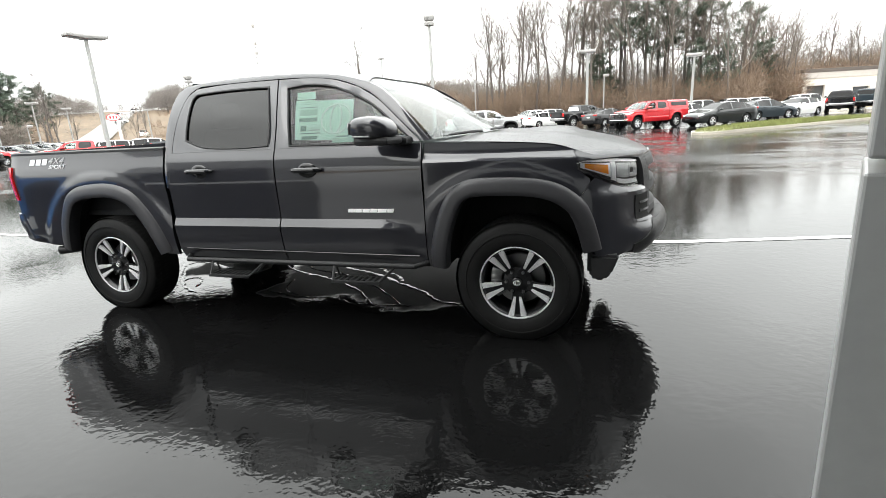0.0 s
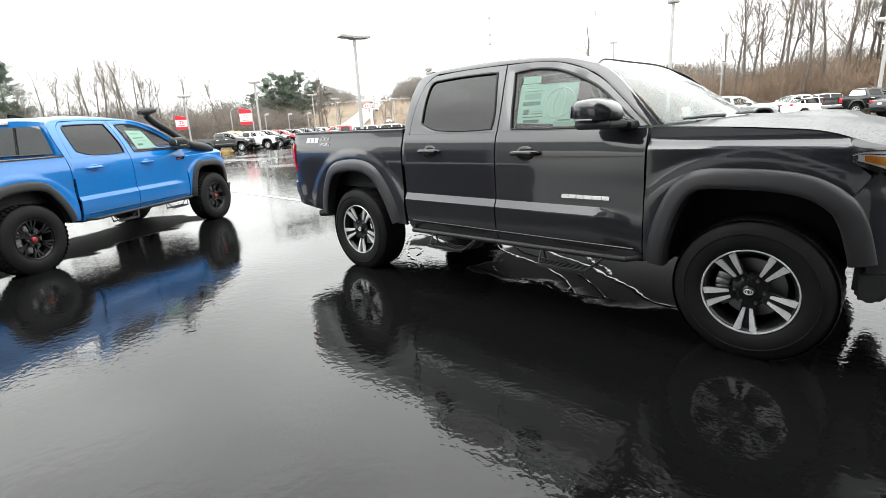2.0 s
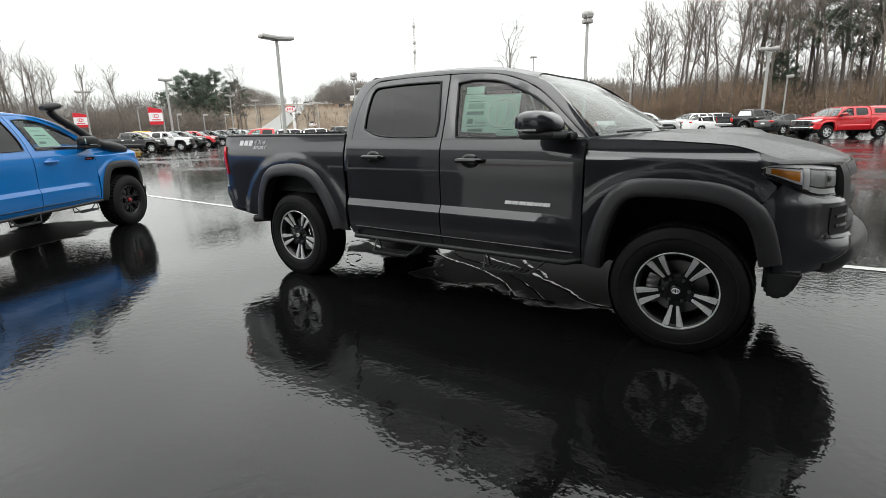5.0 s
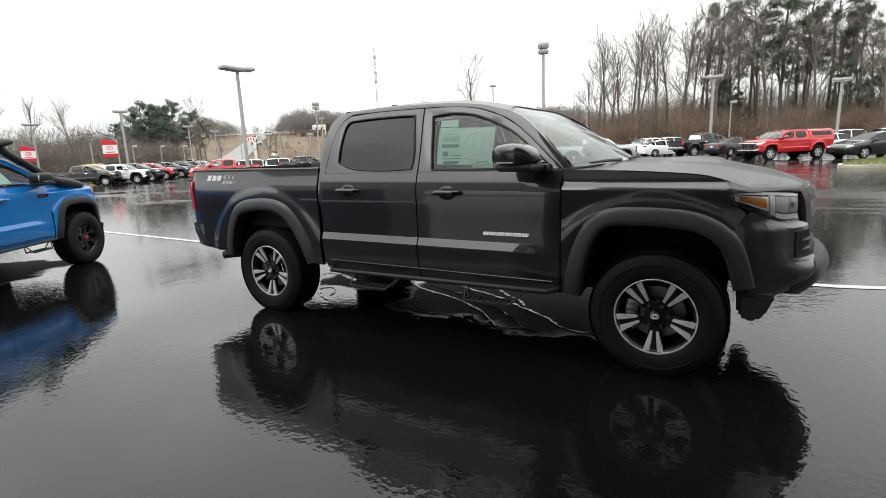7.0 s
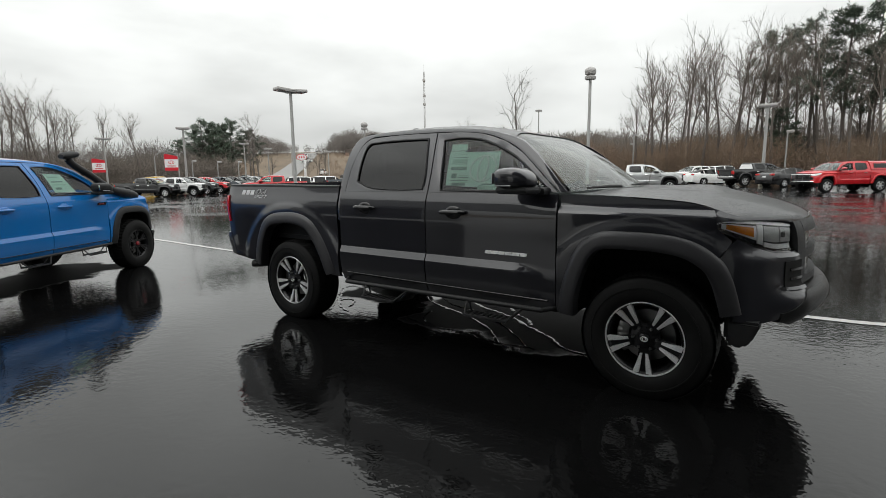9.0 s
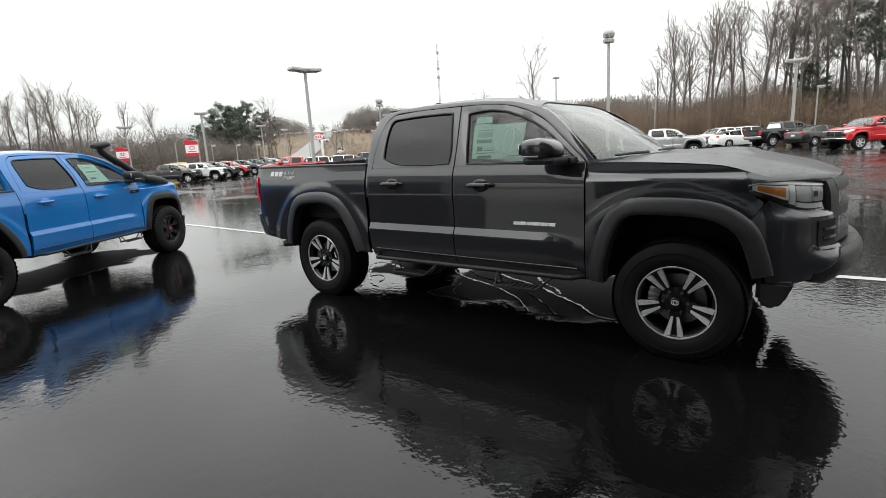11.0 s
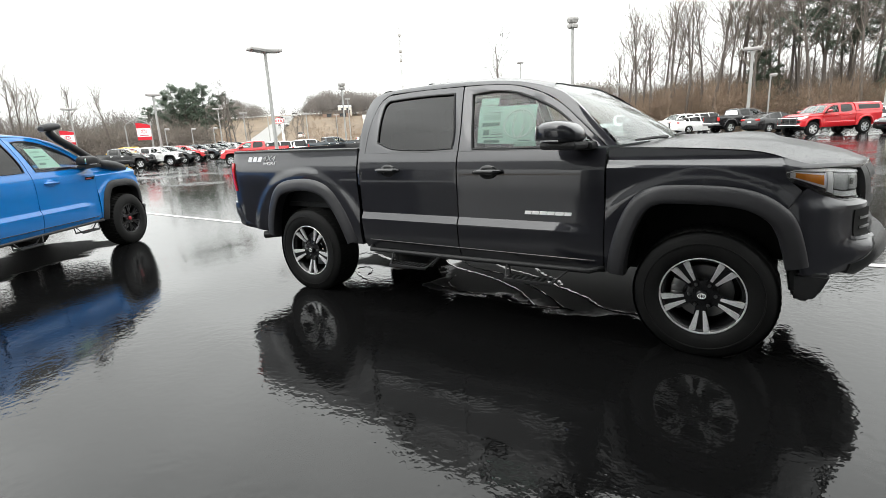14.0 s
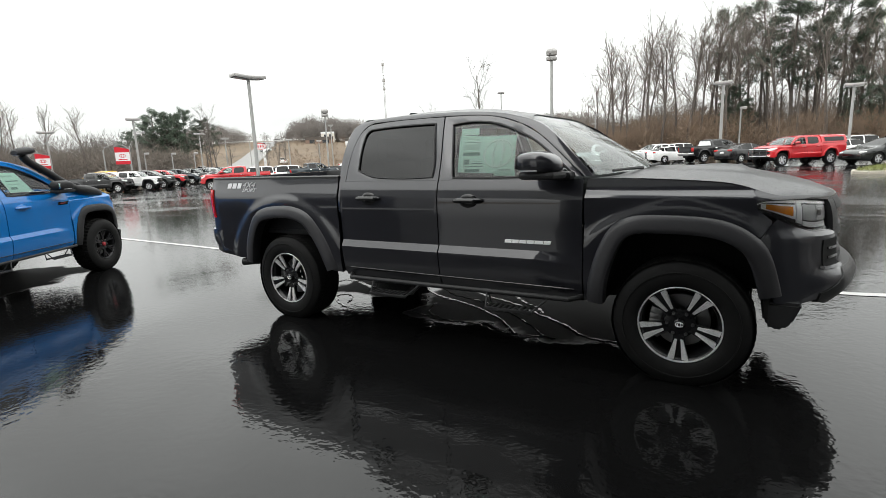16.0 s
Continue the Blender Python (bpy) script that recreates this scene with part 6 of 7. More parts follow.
def light_pole(x, y, ztop, heads, label, turn=0.0, r=0.075, head=0.55, z0=None):
    """A square-shouldered lot lamp: tapered pole, concrete foot, box heads on short arms."""
    zg = ground_z(x, y) if z0 is None else z0
    H = ztop - zg
    root = empty("lot_lamp", pose(x, y, zg, 0, 0, turn), label, "lamp post", "lot lamps")
    bm = bmesh.new()
    add_tube(bm, [(0, 0, 0.55), (0, 0, H * 0.5), (0, 0, H)], [r * 1.25, r * 1.1, r], 10)
    part("pole", bm, M["pole"], root)
    bm = bmesh.new()
    add_tube(bm, [(0, 0, -0.1), (0, 0, 0.5), (0, 0, 0.58)], [0.26, 0.26, 0.22], 14)
    part("foot", bm, M["kerb"], root)
    if heads == "cluster":
        for k in range(4):
            a = radians(45 + 90 * k)
            for dz in (0.0, 0.55):
                bm = bmesh.new()
                add_box(bm, 0, 0, 0, 0.44, 0.56, 0.42, 0.07, m=pose(0.36 * math.cos(a), 0.36 * math.sin(a), H + 0.12 - dz, 0, 8, 45 + 90 * k))
                part("lamp_head", bm, M["lamp_head"], root)
        bm = bmesh.new()
        bmesh.ops.create_uvsphere(bm, u_segments=16, v_segments=8, radius=1.0, matrix=Matrix.Translation((0, 0, H + 0.28)) @ Matrix.Diagonal((0.66, 0.66, 0.50, 1)))
        part("lamp_cap", bm, M["lamp_head"], root)
        return root
    for s in heads:
        bm = bmesh.new()
        add_tube(bm, [(0, 0, H - 0.12), (s * 0.32, 0, H - 0.04)], 0.035, 6)
        part("arm", bm, M["pole"], root)
        bm = bmesh.new()
        add_box(bm, s * (0.25 + head * 0.75), 0, H, head * 1.5, head * 0.85, 0.26, 0.09, m=Matrix.Rotation(radians(-4 * s), 4, "Y"))
        hd = part("lamp_head", bm, M["lamp_head"], root)
        bm = bmesh.new()
        add_box(bm, s * (0.25 + head * 0.75), 0, H - 0.135, head * 1.2, head * 0.55, 0.03, 0.01, m=Matrix.Rotation(radians(-4 * s), 4, "Y"))
        part("lamp_lens", bm, M["lamp_glass"], hd)
    return root


TWO, ONE = (-1, 1), (1,)
TALL = "grey steel lot lamp post with twin box heads"
light_pole(-27.08, 21.2, 7.45, TWO, TALL, turn=78, head=1.0, r=0.11)
light_pole(-16.1, 55.0, 12.4, "cluster", "tall lot mast with a ring of floodlights", r=0.16)
light_pole(1.76, 46.7, 6.55, TWO, TALL, turn=8, head=0.6, r=0.11)
light_pole(11.05, 49.9, 5.75, TWO, TALL, turn=0, head=0.55, r=0.10)
light_pole(3.05, 66.4, 5.55, ONE, "grey lot lamp post with a single head", turn=5, head=0.5)
light_pole(-53.2, 27.1, 6.65, TWO, TALL, turn=60, head=0.65, r=0.11)
light_pole(-69.6, 25.5, 6.2, TWO, TALL, turn=60, head=0.75, r=0.10)
for x, y, z in ((-73.0, 38.9, 3.6), (-72.5, 42.8, 3.5), (-71.4, 45.8, 3.5)):
    light_pole(x, y, z, ONE, "short grey lamp post with a single head", turn=48, head=0.45, r=0.07)
light_pole(-75.1, 49.6, 6.75, TWO, TALL, turn=50, head=0.7, r=0.10)
light_pole(-71.4, 51.7, 5.8, TWO, TALL, turn=48, head=0.55, r=0.09)
light_pole(-97.8, 78.0, 7.0, TWO, TALL, turn=48, head=0.6, r=0.09)
light_pole(-70.1, 64.4, 5.6, TWO, TALL, turn=45, head=0.55, r=0.09)
light_pole(-60.3, 64.2, 9.8, "cluster", "tall lot mast with a ring of floodlights", r=0.12)
light_pole(-63.1, 68.5, 7.9, TWO, TALL, turn=40, head=0.55, r=0.09)
light_pole(-76.2, 78.7, 5.8, TWO, TALL, turn=40, head=0.5, r=0.08)
light_pole(-60.8, 74.0, 6.4, TWO, TALL, turn=40, head=0.55, r=0.09)
light_pole(-15.6, 73.7, 5.2, ONE, "grey lot lamp post with a single head", turn=185, head=0.45)
light_pole(-13.8, 66.2, 6.0, ONE, "grey lot lamp post with a single head", turn=0, head=0.4)
light_pole(-30.0, 72.0, 10.9, TWO, TALL, turn=20, head=0.6, r=0.09)
for x, y, s in ((-72.8, 33.2, 1), (-69.7, 35.0, -1)):
    root = empty("street_lamp", pose(x, y, ground_z(x, y), 0, 0, 32), "grey street lamp with a curved arm", "street lamp", "street lamps")
    bm = bmesh.new()
    add_tube(bm, [(0, 0, 0), (0, 0, 4.8), (s * 0.3, 0, 5.15), (s * 1.6, 0, 5.7)], [0.10, 0.08, 0.06, 0.045], 8)
    part("pole", bm, M["pole"], root)
    bm = bmesh.new()
    add_box(bm, s * 1.75, 0, 5.74, 0.5, 0.2, 0.1, 0.03)
    part("lamp_head", bm, M["lamp_head"], root)


def banner(x, y, zc, w, h, turn):
    root = empty("banner_sign", pose(x, y, zc, 0, 0, turn), "red and white dealer banner hung from a pole", "sign", "banner signs")
    bm = bmesh.new()
    add_prism(bm, [(-w / 2, -h / 2), (w / 2, -h / 2), (w / 2, h / 2 - 0.14 * h), (-w / 2 + 0.3 * w, h / 2), (-w / 2, h / 2)], "y", -0.02, 0.02)
    part("panel", bm, M["sign_red"], root, smooth=0)
    bm = bmesh.new()
    add_box(bm, 0, -0.026, -0.06 * h, w * 0.98, 0.012, h * 0.50)
    field = part("field", bm, M["sign_white"], root, "white field", smooth=0)
    bm = bmesh.new()
    for rx, rz in ((0.21 * w, 0.10 * h), (0.09 * w, 0.10 * h)):
        add_tube(bm, [(rx * math.cos(t), -0.04, 0.0 * h + rz * math.sin(t)) for t in np.linspace(0, 6.2832, 15)], 0.022, 4, cap=False)
    add_box(bm, 0, -0.04, -0.22 * h, w * 0.6, 0.01, h * 0.05)
    part("emblem", bm, M["sign_red"], field, "plain red rings and bar")
    bm = bmesh.new()
    zg = ground_z(x, y)
    add_tube(bm, [(w / 2 + 0.05, 0.03, zg - zc), (w / 2 + 0.05, 0.03, h / 2 + 0.1)], 0.05, 6)
    add_tube(bm, [(-w / 2, 0.03, h / 2 - 0.03), (w / 2 + 0.05, 0.03, h / 2 - 0.12)], 0.02, 5)
    part("pole", bm, M["pole"], root)


banner(-51.9, 24.8, 2.85, 1.30, 1.75, 64)
banner(-50.5, 17.2, 2.45, 1.05, 1.30, 70)

root = empty("oval_sign", pose(-79.1, 65.4, 4.85, 0, 0, 50), "white oval roadside sign with a red rim on a post", "sign")
for nm, rx, rz, y0, mat in (("rim", 1.06, 0.62, 0.0, M["sign_red"]), ("face", 0.96, 0.52, -0.06, M["sign_white"])):
    bm = bmesh.new()
    add_prism(bm, [(rx * math.cos(t), rz * math.sin(t)) for t in np.linspace(0, 2 * math.pi, 28, endpoint=False)], "y", y0 - 0.05, y0 + 0.12)
    face_ob = part(nm, bm, mat, root)
bm = bmesh.new()
for x0 in (-0.47, 0.0, 0.47):
    add_box(bm, x0, -0.125, 0, 0.22, 0.03, 0.46)
part("emblem_bar", bm, M["sign_red"], face_ob, "three plain red bars")
bm = bmesh.new()
add_box(bm, 0.6, 0.05, -2.3, 0.5, 0.3, 3.2, 0.03)
part("post", bm, M["sign_white"], root)

root = empty("radio_mast", pose(-179, 242.4, ground_z(-179, 242.4)), "thin lattice radio mast on the far ridge", "mast")
MH = 60 - ground_z(-179, 242.4)
bm = bmesh.new()
legs = [(0.45 * math.cos(a), 0.45 * math.sin(a)) for a in (0.5, 2.6, 4.7)]
for lx, ly in legs:
    add_tube(bm, [(lx, ly, 0), (lx, ly, MH)], 0.13, 4)
part("leg", bm, M["pole"], root)
bm = bmesh.new()
for k in range(int(MH / 1.6)):
    for i in range(3):
        a, b = legs[i], legs[(i + 1) % 3]
        add_tube(bm, [(*a, 1.6 * k), (*b, 1.6 * k + 1.6)], 0.05, 3, cap=False)
part("bracing", bm, M["pole"], root)
for z in (MH * 0.62, MH * 0.72, MH * 0.90):
    bm = bmesh.new()
    add_box(bm, 0, 0, z, 1.3, 1.3, 1.6, 0.2)
    part("antenna_drum", bm, M["lamp_head"], root)
bm = bmesh.new()
add_tube(bm, [(0, 0, MH), (0, 0, MH + 4)], 0.06, 4)
part("whip_antenna", bm, M["lamp_head"], root)

# ---- planted island ----
ISL = resample([(7.4, 22.2), (7.6, 23.6), (8.8, 25.6), (10.6, 28.0), (13.2, 30.4), (16.4, 32.4), (19.2, 33.9), (19.9, 33.0), (17.1, 30.2), (14.9, 28.3), (12.4, 25.9), (9.6, 23.3), (8.1, 21.7), (7.4, 22.2)], 60)
ctr = ISL.mean(0)
root = empty("planted_island", pose(0, 0, 0), "grass island with a concrete kerb in the lot", "traffic island", kind="structure")
bm = bmesh.new()
rows = []
for p in ISL:
    d = (p - ctr) / np.linalg.norm(p - ctr)
    q = p - d * 0.16
    rows.append([(p[0], p[1], 0.0), (p[0], p[1], 0.12), (p[0] - d[0] * 0.02, p[1] - d[1] * 0.02, 0.145), (q[0], q[1], 0.15), (q[0], q[1], 0.08)])
add_grid(bm, rows)
part("kerb", bm, M["kerb"], root)
bm = bmesh.new()
rows = [[tuple(ctr + (p - ctr) * f) + (0.15 + 0.10 * (1 - f),) for p in ISL] for f in (0.97, 0.7, 0.4, 0.02)]
add_grid(bm, rows)
part("soil", bm, M["soil"], root)
tb = Tubes()
rg = np.random.default_rng(9)
for k in range(9000):
    i = rg.integers(0, 59)
    f = math.sqrt(rg.uniform(0, 0.93))
    p = ctr + (ISL[i] + (ISL[i + 1] - ISL[i]) * rg.uniform() - ctr) * f
    v = np.array([rg.normal(0, 0.4), rg.normal(0, 0.4), 1.0])
    tb.spike(np.array([p[0], p[1], 0.12 + 0.10 * (1 - f)]), v / np.linalg.norm(v), 0.015, rg.uniform(0.08, 0.24))
tagged(finish("island_grass", tb.v, tb.f, M["grass"], smooth=0), "rough yellow-green winter grass on the island", "grass", kind="stuff")

# ---- the unseen showroom behind the camera, its canopy sized for shade, and a clad column ----
root = empty("showroom", pose(4.292, -2.45, 0, 0, 0, -21), "unseen pale showroom front with dark glazing, its canopy and added wing shading the truck", "building", kind="structure")
bm = bmesh.new()
add_box(bm, 18.1, -13.2, 2.9, 39.8, 0.4, 5.8)
add_box(bm, -8.8, -13.2, 2.9, 6.4, 0.4, 5.8)
add_box(bm, -3.7, -13.2, 4.4, 3.8, 0.4, 2.8)
part("wall", bm, M["clad"], root, smooth=0)
for k in range(10):
    bm = bmesh.new()
    add_box(bm, (-9 if k == 0 else -4 + k * 4.6), -12.97, 1.75, 4.0, 0.06, 3.3)
    part("glazing", bm, M["shop_glass"], root, smooth=0)
# out of view; its reach sets how dark the truck's near side gets
bm = bmesh.new()
add_box(bm, 4.9, -4.2, 4.65, 14.2, 8.4, 0.8, 0.02)
part("canopy", bm, M["sign_white"], root, smooth=0)
bm = bmesh.new()
add_box(bm, 4.9, 0.06, 4.65, 14.4, 0.12, 0.9, 0.01)
part("fascia", bm, M["clad"], root, smooth=0)
# unseen end wing, added so the truck's nose mirrors something dark
bm = bmesh.new()
add_box(bm, 12.4, -3.4, 3.0, 0.4, 19.0, 6.0)
part("wing_wall", bm, M["clad"], root, smooth=0)
for k in range(4):
    bm = bmesh.new()
    add_box(bm, 12.17, -10.0 + k * 4.6, 1.75, 0.06, 4.0, 3.3)
    part("glazing", bm, M["shop_glass"], root, smooth=0)
for x in (11.3,):
    bm = bmesh.new()
    add_box(bm, x, -0.4, 2.12, 0.6, 0.6, 4.25, 0.02)
    part("canopy_column", bm, M["clad"], root, smooth=0)

root = empty("clad_column", pose(4.292, -2.45, 0, 0, 0, -21), "grey aluminium-clad column with a horizontal joint", "column", kind="structure")
bm = bmesh.new()
add_box(bm, 0.31, 0.20, 0.605, 0.62, 0.40, 1.210, 0.008)
part("cladding_panel", bm, M["clad"], root, smooth=0)
bm = bmesh.new()
add_box(bm, 0.312, 0.202, 2.73, 0.618, 0.398, 2.98, 0.008)
part("cladding_panel", bm, M["clad"], root, smooth=0)
bm = bmesh.new()
add_box(bm, 0.33, 0.21, 1.225, 0.57, 0.35, 0.04)
part("joint", bm, M["kerb"], root, smooth=0)

# ---- other cars on the lot ----
SEDAN = dict(wb=2.70, front=0.93, rear=1.02, half=0.885, r=0.325,
             belt=[(-1.02, 0.86), (-0.95, 1.00), (-0.5, 1.04), (0.6, 0.99), (2.0, 0.93), (2.75, 0.90), (3.3, 0.80), (3.55, 0.68), (3.63, 0.58)],
             roof=[(-1.02, 0.87), (-0.95, 1.02), (-0.72, 1.07), (-0.25, 1.22), (0.25, 1.375), (0.80, 1.455), (1.25, 1.455), (1.62, 1.40), (2.10, 1.21), (2.60, 0.99), (2.82, 0.93), (3.3, 0.83), (3.55, 0.71), (3.63, 0.60)],
             rear_glass=(-0.62, 0.22), screen=(1.64, 2.52), side=(-0.30, 2.32), posts=(0.05, 1.13))
SUV = dict(wb=2.75, front=0.92, rear=0.98, half=0.93, r=0.36,
           belt=[(-0.98, 0.90), (-0.9, 1.08), (0.6, 1.08), (2.0, 1.06), (2.75, 1.06), (3.3, 1.0), (3.55, 0.86), (3.67, 0.66)],
           roof=[(-0.98, 0.93), (-0.9, 1.15), (-0.80, 1.55), (-0.55, 1.72), (0.2, 1.76), (1.2, 1.74), (1.65, 1.66), (2.35, 1.16), (2.65, 1.08), (3.3, 1.02), (3.55, 0.89), (3.67, 0.70)],
           rear_glass=(-0.88, -0.60), screen=(1.68, 2.30), side=(-0.70, 2.10))


def build_car(kind, m, label, paint, sp, group=""):
    """A saloon or estate-bodied car from one lofted shell with real wheel openings."""
    root = empty(kind, m, label, "car", group)
    B, R = curve(sp["belt"]), curve(sp["roof"])
    x0, x1, wb, r = -sp["rear"], sp["wb"] + sp["front"], sp["wb"], sp["r"]
    xs = np.unique(np.r_[np.linspace(x0, x1, 60), [h + (r + 0.06) * math.cos(a) for h in (0, wb) for a in np.linspace(0, math.pi, 15)], sp["rear_glass"], sp["screen"], sp["side"]])
    body, screen_g, rear_g = bmesh.new(), bmesh.new(), bmesh.new()
    side_g = {-1: bmesh.new(), 1: bmesh.new()}
    table = []
    for x in xs:
        e0, e1 = (x - x0) / (x1 - x0), (x1 - x) / (x1 - x0)
        w = sp["half"] * (1 - 0.20 * max(0, 1 - e1 / 0.14) ** 2 - 0.14 * max(0, 1 - e0 / 0.12) ** 2)
        zb, zr = B(x), R(x)
        cab = min(1.0, max(0.0, (zr - zb) / 0.40))
        ground_gap = 0.20 + 0.12 * max(0, 1 - min(e0, e1) / 0.1)
        arch = 0.0
        for h in (0, wb):
            d = abs(x - h)
            if d < r + 0.06:
                arch = r + math.sqrt((r + 0.06) ** 2 - d * d)
        pts = [(0.93, ground_gap), (0.97, 0.32), (0.995, 0.48), (1.0, 0.62), (0.985, 0.5 * (0.62 + zb)), (0.955, zb - 0.04), (0.93, zb)]
        col = [(w * a, max(z, min(arch, zb - 0.06))) for a, z in pts]
        yt = w * (0.90 - 0.22 * cab)
        zt = zb + (zr - zb) * 0.90
        col += [(yt, zt), (yt * 0.80, zb + (zr - zb) * 0.975), (yt * 0.45, zr), (0.0, zr + 0.01)]
        table.append(col)
    for s in (-1, 1):
        for i in range(len(xs) - 1):
            xm = 0.5 * (xs[i] + xs[i + 1])
            for j in range(len(table[0]) - 1):
                q = [(xs[i], s * table[i][j][0], table[i][j][1]), (xs[i], s * table[i][j + 1][0], table[i][j + 1][1]), (xs[i + 1], s * table[i + 1][j + 1][0], table[i + 1][j + 1][1]), (xs[i + 1], s * table[i + 1][j][0], table[i + 1][j][1])]
                tgt = body
                post = any(abs(xm - p) < 0.045 for p in sp.get("posts", (0.49, 1.55)))
                if j == 6 and sp["side"][0] < xm < sp["side"][1] and not post and R(xm) - B(xm) > 0.14:
                    tgt = side_g[s]
                elif j >= 7 and sp["screen"][0] < xm < sp["screen"][1]:
                    tgt = screen_g
                elif j >= 7 and sp["rear_glass"][0] < xm < sp["rear_glass"][1]:
                    tgt = rear_g
                uniq = []
                for p in q:
                    if all((Vector(p) - Vector(u)).length > 1e-4 for u in uniq):
                        uniq.append(p)
                if len(uniq) >= 3:
                    tgt.faces.new([tgt.verts.new(p) for p in uniq])
    for k in (0, -1):
        ring = [(xs[k], y, z) for y, z in table[k]] + [(xs[k], -y, z) for y, z in table[k][::-1][1:]]
        body.faces.new([body.verts.new(p) for p in ring])
    part("body", body, paint, root, smooth=50)
    for s in (-1, 1):
        part("side_window", side_g[s], M["tint"], root, "dark side glass", smooth=50)
    part("windscreen", screen_g, M["tint"], root, smooth=50)
    part("rear_window", rear_g, M["tint"], root, smooth=50)
    bm = bmesh.new()
    add_box(bm, wb / 2, 0, 0.40, wb + 1.1, sp["half"] * 1.72, 0.36, 0.05)
    part("underbody", bm, M["under"], root)
    for x in (0, wb):
        for s in (-1, 1):
            wr = new("wheel")
            wr.parent = root
            wr.matrix_local = pose(x, s * (sp["half"] - 0.12), r, 0, 0, 0 if s < 0 else 180)
            bm = bmesh.new()
            add_lathe(bm, [(r * 0.66, -0.09), (r * 0.72, -0.108), (r * 0.92, -0.105), (r, -0.08), (r, 0.09), (r * 0.66, 0.10)], 28)
            part("tyre", bm, M["rubber"], wr)
            bm = bmesh.new()
            add_lathe(bm, [(r * 0.66, -0.095), (r * 0.60, -0.10), (r * 0.57, -0.07), (r * 0.55, 0.02), (0.02, 0.02)], 24)
            part("rim", bm, M["black_alloy"], wr)
            bm = bmesh.new()
            for k in range(5):
                add_box(bm, r * 0.33, -0.088, 0, r * 0.62, 0.02, 0.055, 0.006, m=Matrix.Rotation(radians(72 * k + 18), 4, "Y"))
            add_lathe(bm, [(r * 0.66, -0.098), (r * 0.64, -0.104), (r * 0.60, -0.099)], 24)
            part("spokes", bm, M["alloy"], wr)
    for s in (-1, 1):
        bm = bmesh.new()
        add_box(bm, 0, 0, 0, 0.34, 0.26, 0.12, 0.04, m=pose(x1 - 0.19, s * sp["half"] * 0.70, B(x1 - 0.2) - 0.07, 0, 8, s * -28))
        part("headlight", bm, M["lamp_silver"], root)
        bm = bmesh.new()
        add_box(bm, 0, 0, 0, 0.20, 0.34, 0.14, 0.04, m=pose(x0 + 0.085, s * sp["half"] * 0.70, B(x0 + 0.1) - 0.05, 0, 0, s * 14))
        part("tail_light", bm, M["red_lens"], root)
        bm = bmesh.new()
        add_box(bm, sp["screen"][1] - 0.35, s * (sp["half"] + 0.06), B(2.0) + 0.06, 0.14, 0.20, 0.13, 0.04)
        part("door_mirror", bm, paint, root)
        for xh in (0.55, 1.45):
            bm = bmesh.new()
            add_box(bm, xh, s * (sp["half"] * 0.985), B(xh) - 0.10, 0.20, 0.035, 0.03, 0.01)
            part("door_handle", bm, paint, root)
    bm = bmesh.new()
    add_box(bm, x1 - 0.02, 0, 0.50, 0.06, sp["half"] * 1.05, 0.22, 0.03)
    part("grille", bm, M["gloss_black"], root)
    bm = bmesh.new()
    add_box(bm, x0 - 0.005, 0, 0.80, 0.02, 0.34, 0.12, 0.005)
    part("plate", bm, M["sign_white"], root, "white plate without lettering")
    return root


FIRST = {}


def pickup(x, y, heading, colour, label, scale=1.0, cap=False, z=None):
    """A far pickup: the first of a colour is built, the next ones are copies."""
    m = pose(x, y, ground_z(x, y) if z is None else z, 0, 0, heading)
    if colour in FIRST:
        ob = copy_thing(FIRST[colour], m)
        tagged(ob, label, group="pickup trucks on the lot")
    else:
        ob = build_pickup(m, label, M[colour], dict(hi=False, wheel="far", steps=False, flare=M["plastic"] if colour in ("white", "silver") else M[colour], bumper=M["chrome"], handle=M["chrome"]), "pickup trucks on the lot")[0]
        FIRST[colour] = ob
    ob.scale = (scale, scale, scale)
    return ob


def far_wheel():
    root = new("wheel")
    bm = bmesh.new()
    add_lathe(bm, [(0.24, -0.11), (0.26, -0.13), (0.34, -0.13), (0.38, -0.10), (0.386, 0.0), (0.38, 0.10), (0.24, 0.12)], 28)
    part("tyre", bm, M["rubber"], root)
    bm = bmesh.new()
    add_lathe(bm, [(0.245, -0.118), (0.225, -0.122), (0.21, -0.09), (0.20, 0.04), (0.03, 0.04)], 24)
    part("rim", bm, M["black_alloy"], root)
    bm = bmesh.new()
    for k in range(6):
        add_box(bm, 0.12, -0.098, 0, 0.22, 0.03, 0.06, 0.008, m=Matrix.Rotation(radians(60 * k), 4, "Y"))
    add_lathe(bm, [(0.245, -0.12), (0.236, -0.127), (0.222, -0.121)], 28)
    part("spokes", bm, M["alloy"], root)
    return root


WHEELS["far"] = far_wheel()

# west row of new pickups, noses to the aisle
NEW = "new pickup truck parked nose-out in a row"
H0 = 40
for k, (x, y, c, sc) in enumerate(((-44.6, 21.2, "black", 1.06), (-44.4, 23.9, "white", 1.06), (-46.6, 26.6, "charcoal", 1.06), (-48.9, 29.6, "red", 1.04), (-52.0, 33.4, "slate", 1.04), (-54.8, 36.9, "charcoal", 1.04), (-57.2, 40.0, "slate", 1.04), (-59.6, 43.2, "silver", 1.04), (-62.0, 46.4, "black", 1.04))):
    pickup(x - 3.95, y - 2.13, H0, c, {"black": "black ", "white": "white ", "charcoal": "charcoal grey ", "red": "red ", "slate": "dark slate grey ", "silver": "silver "}[c] + NEW, sc)
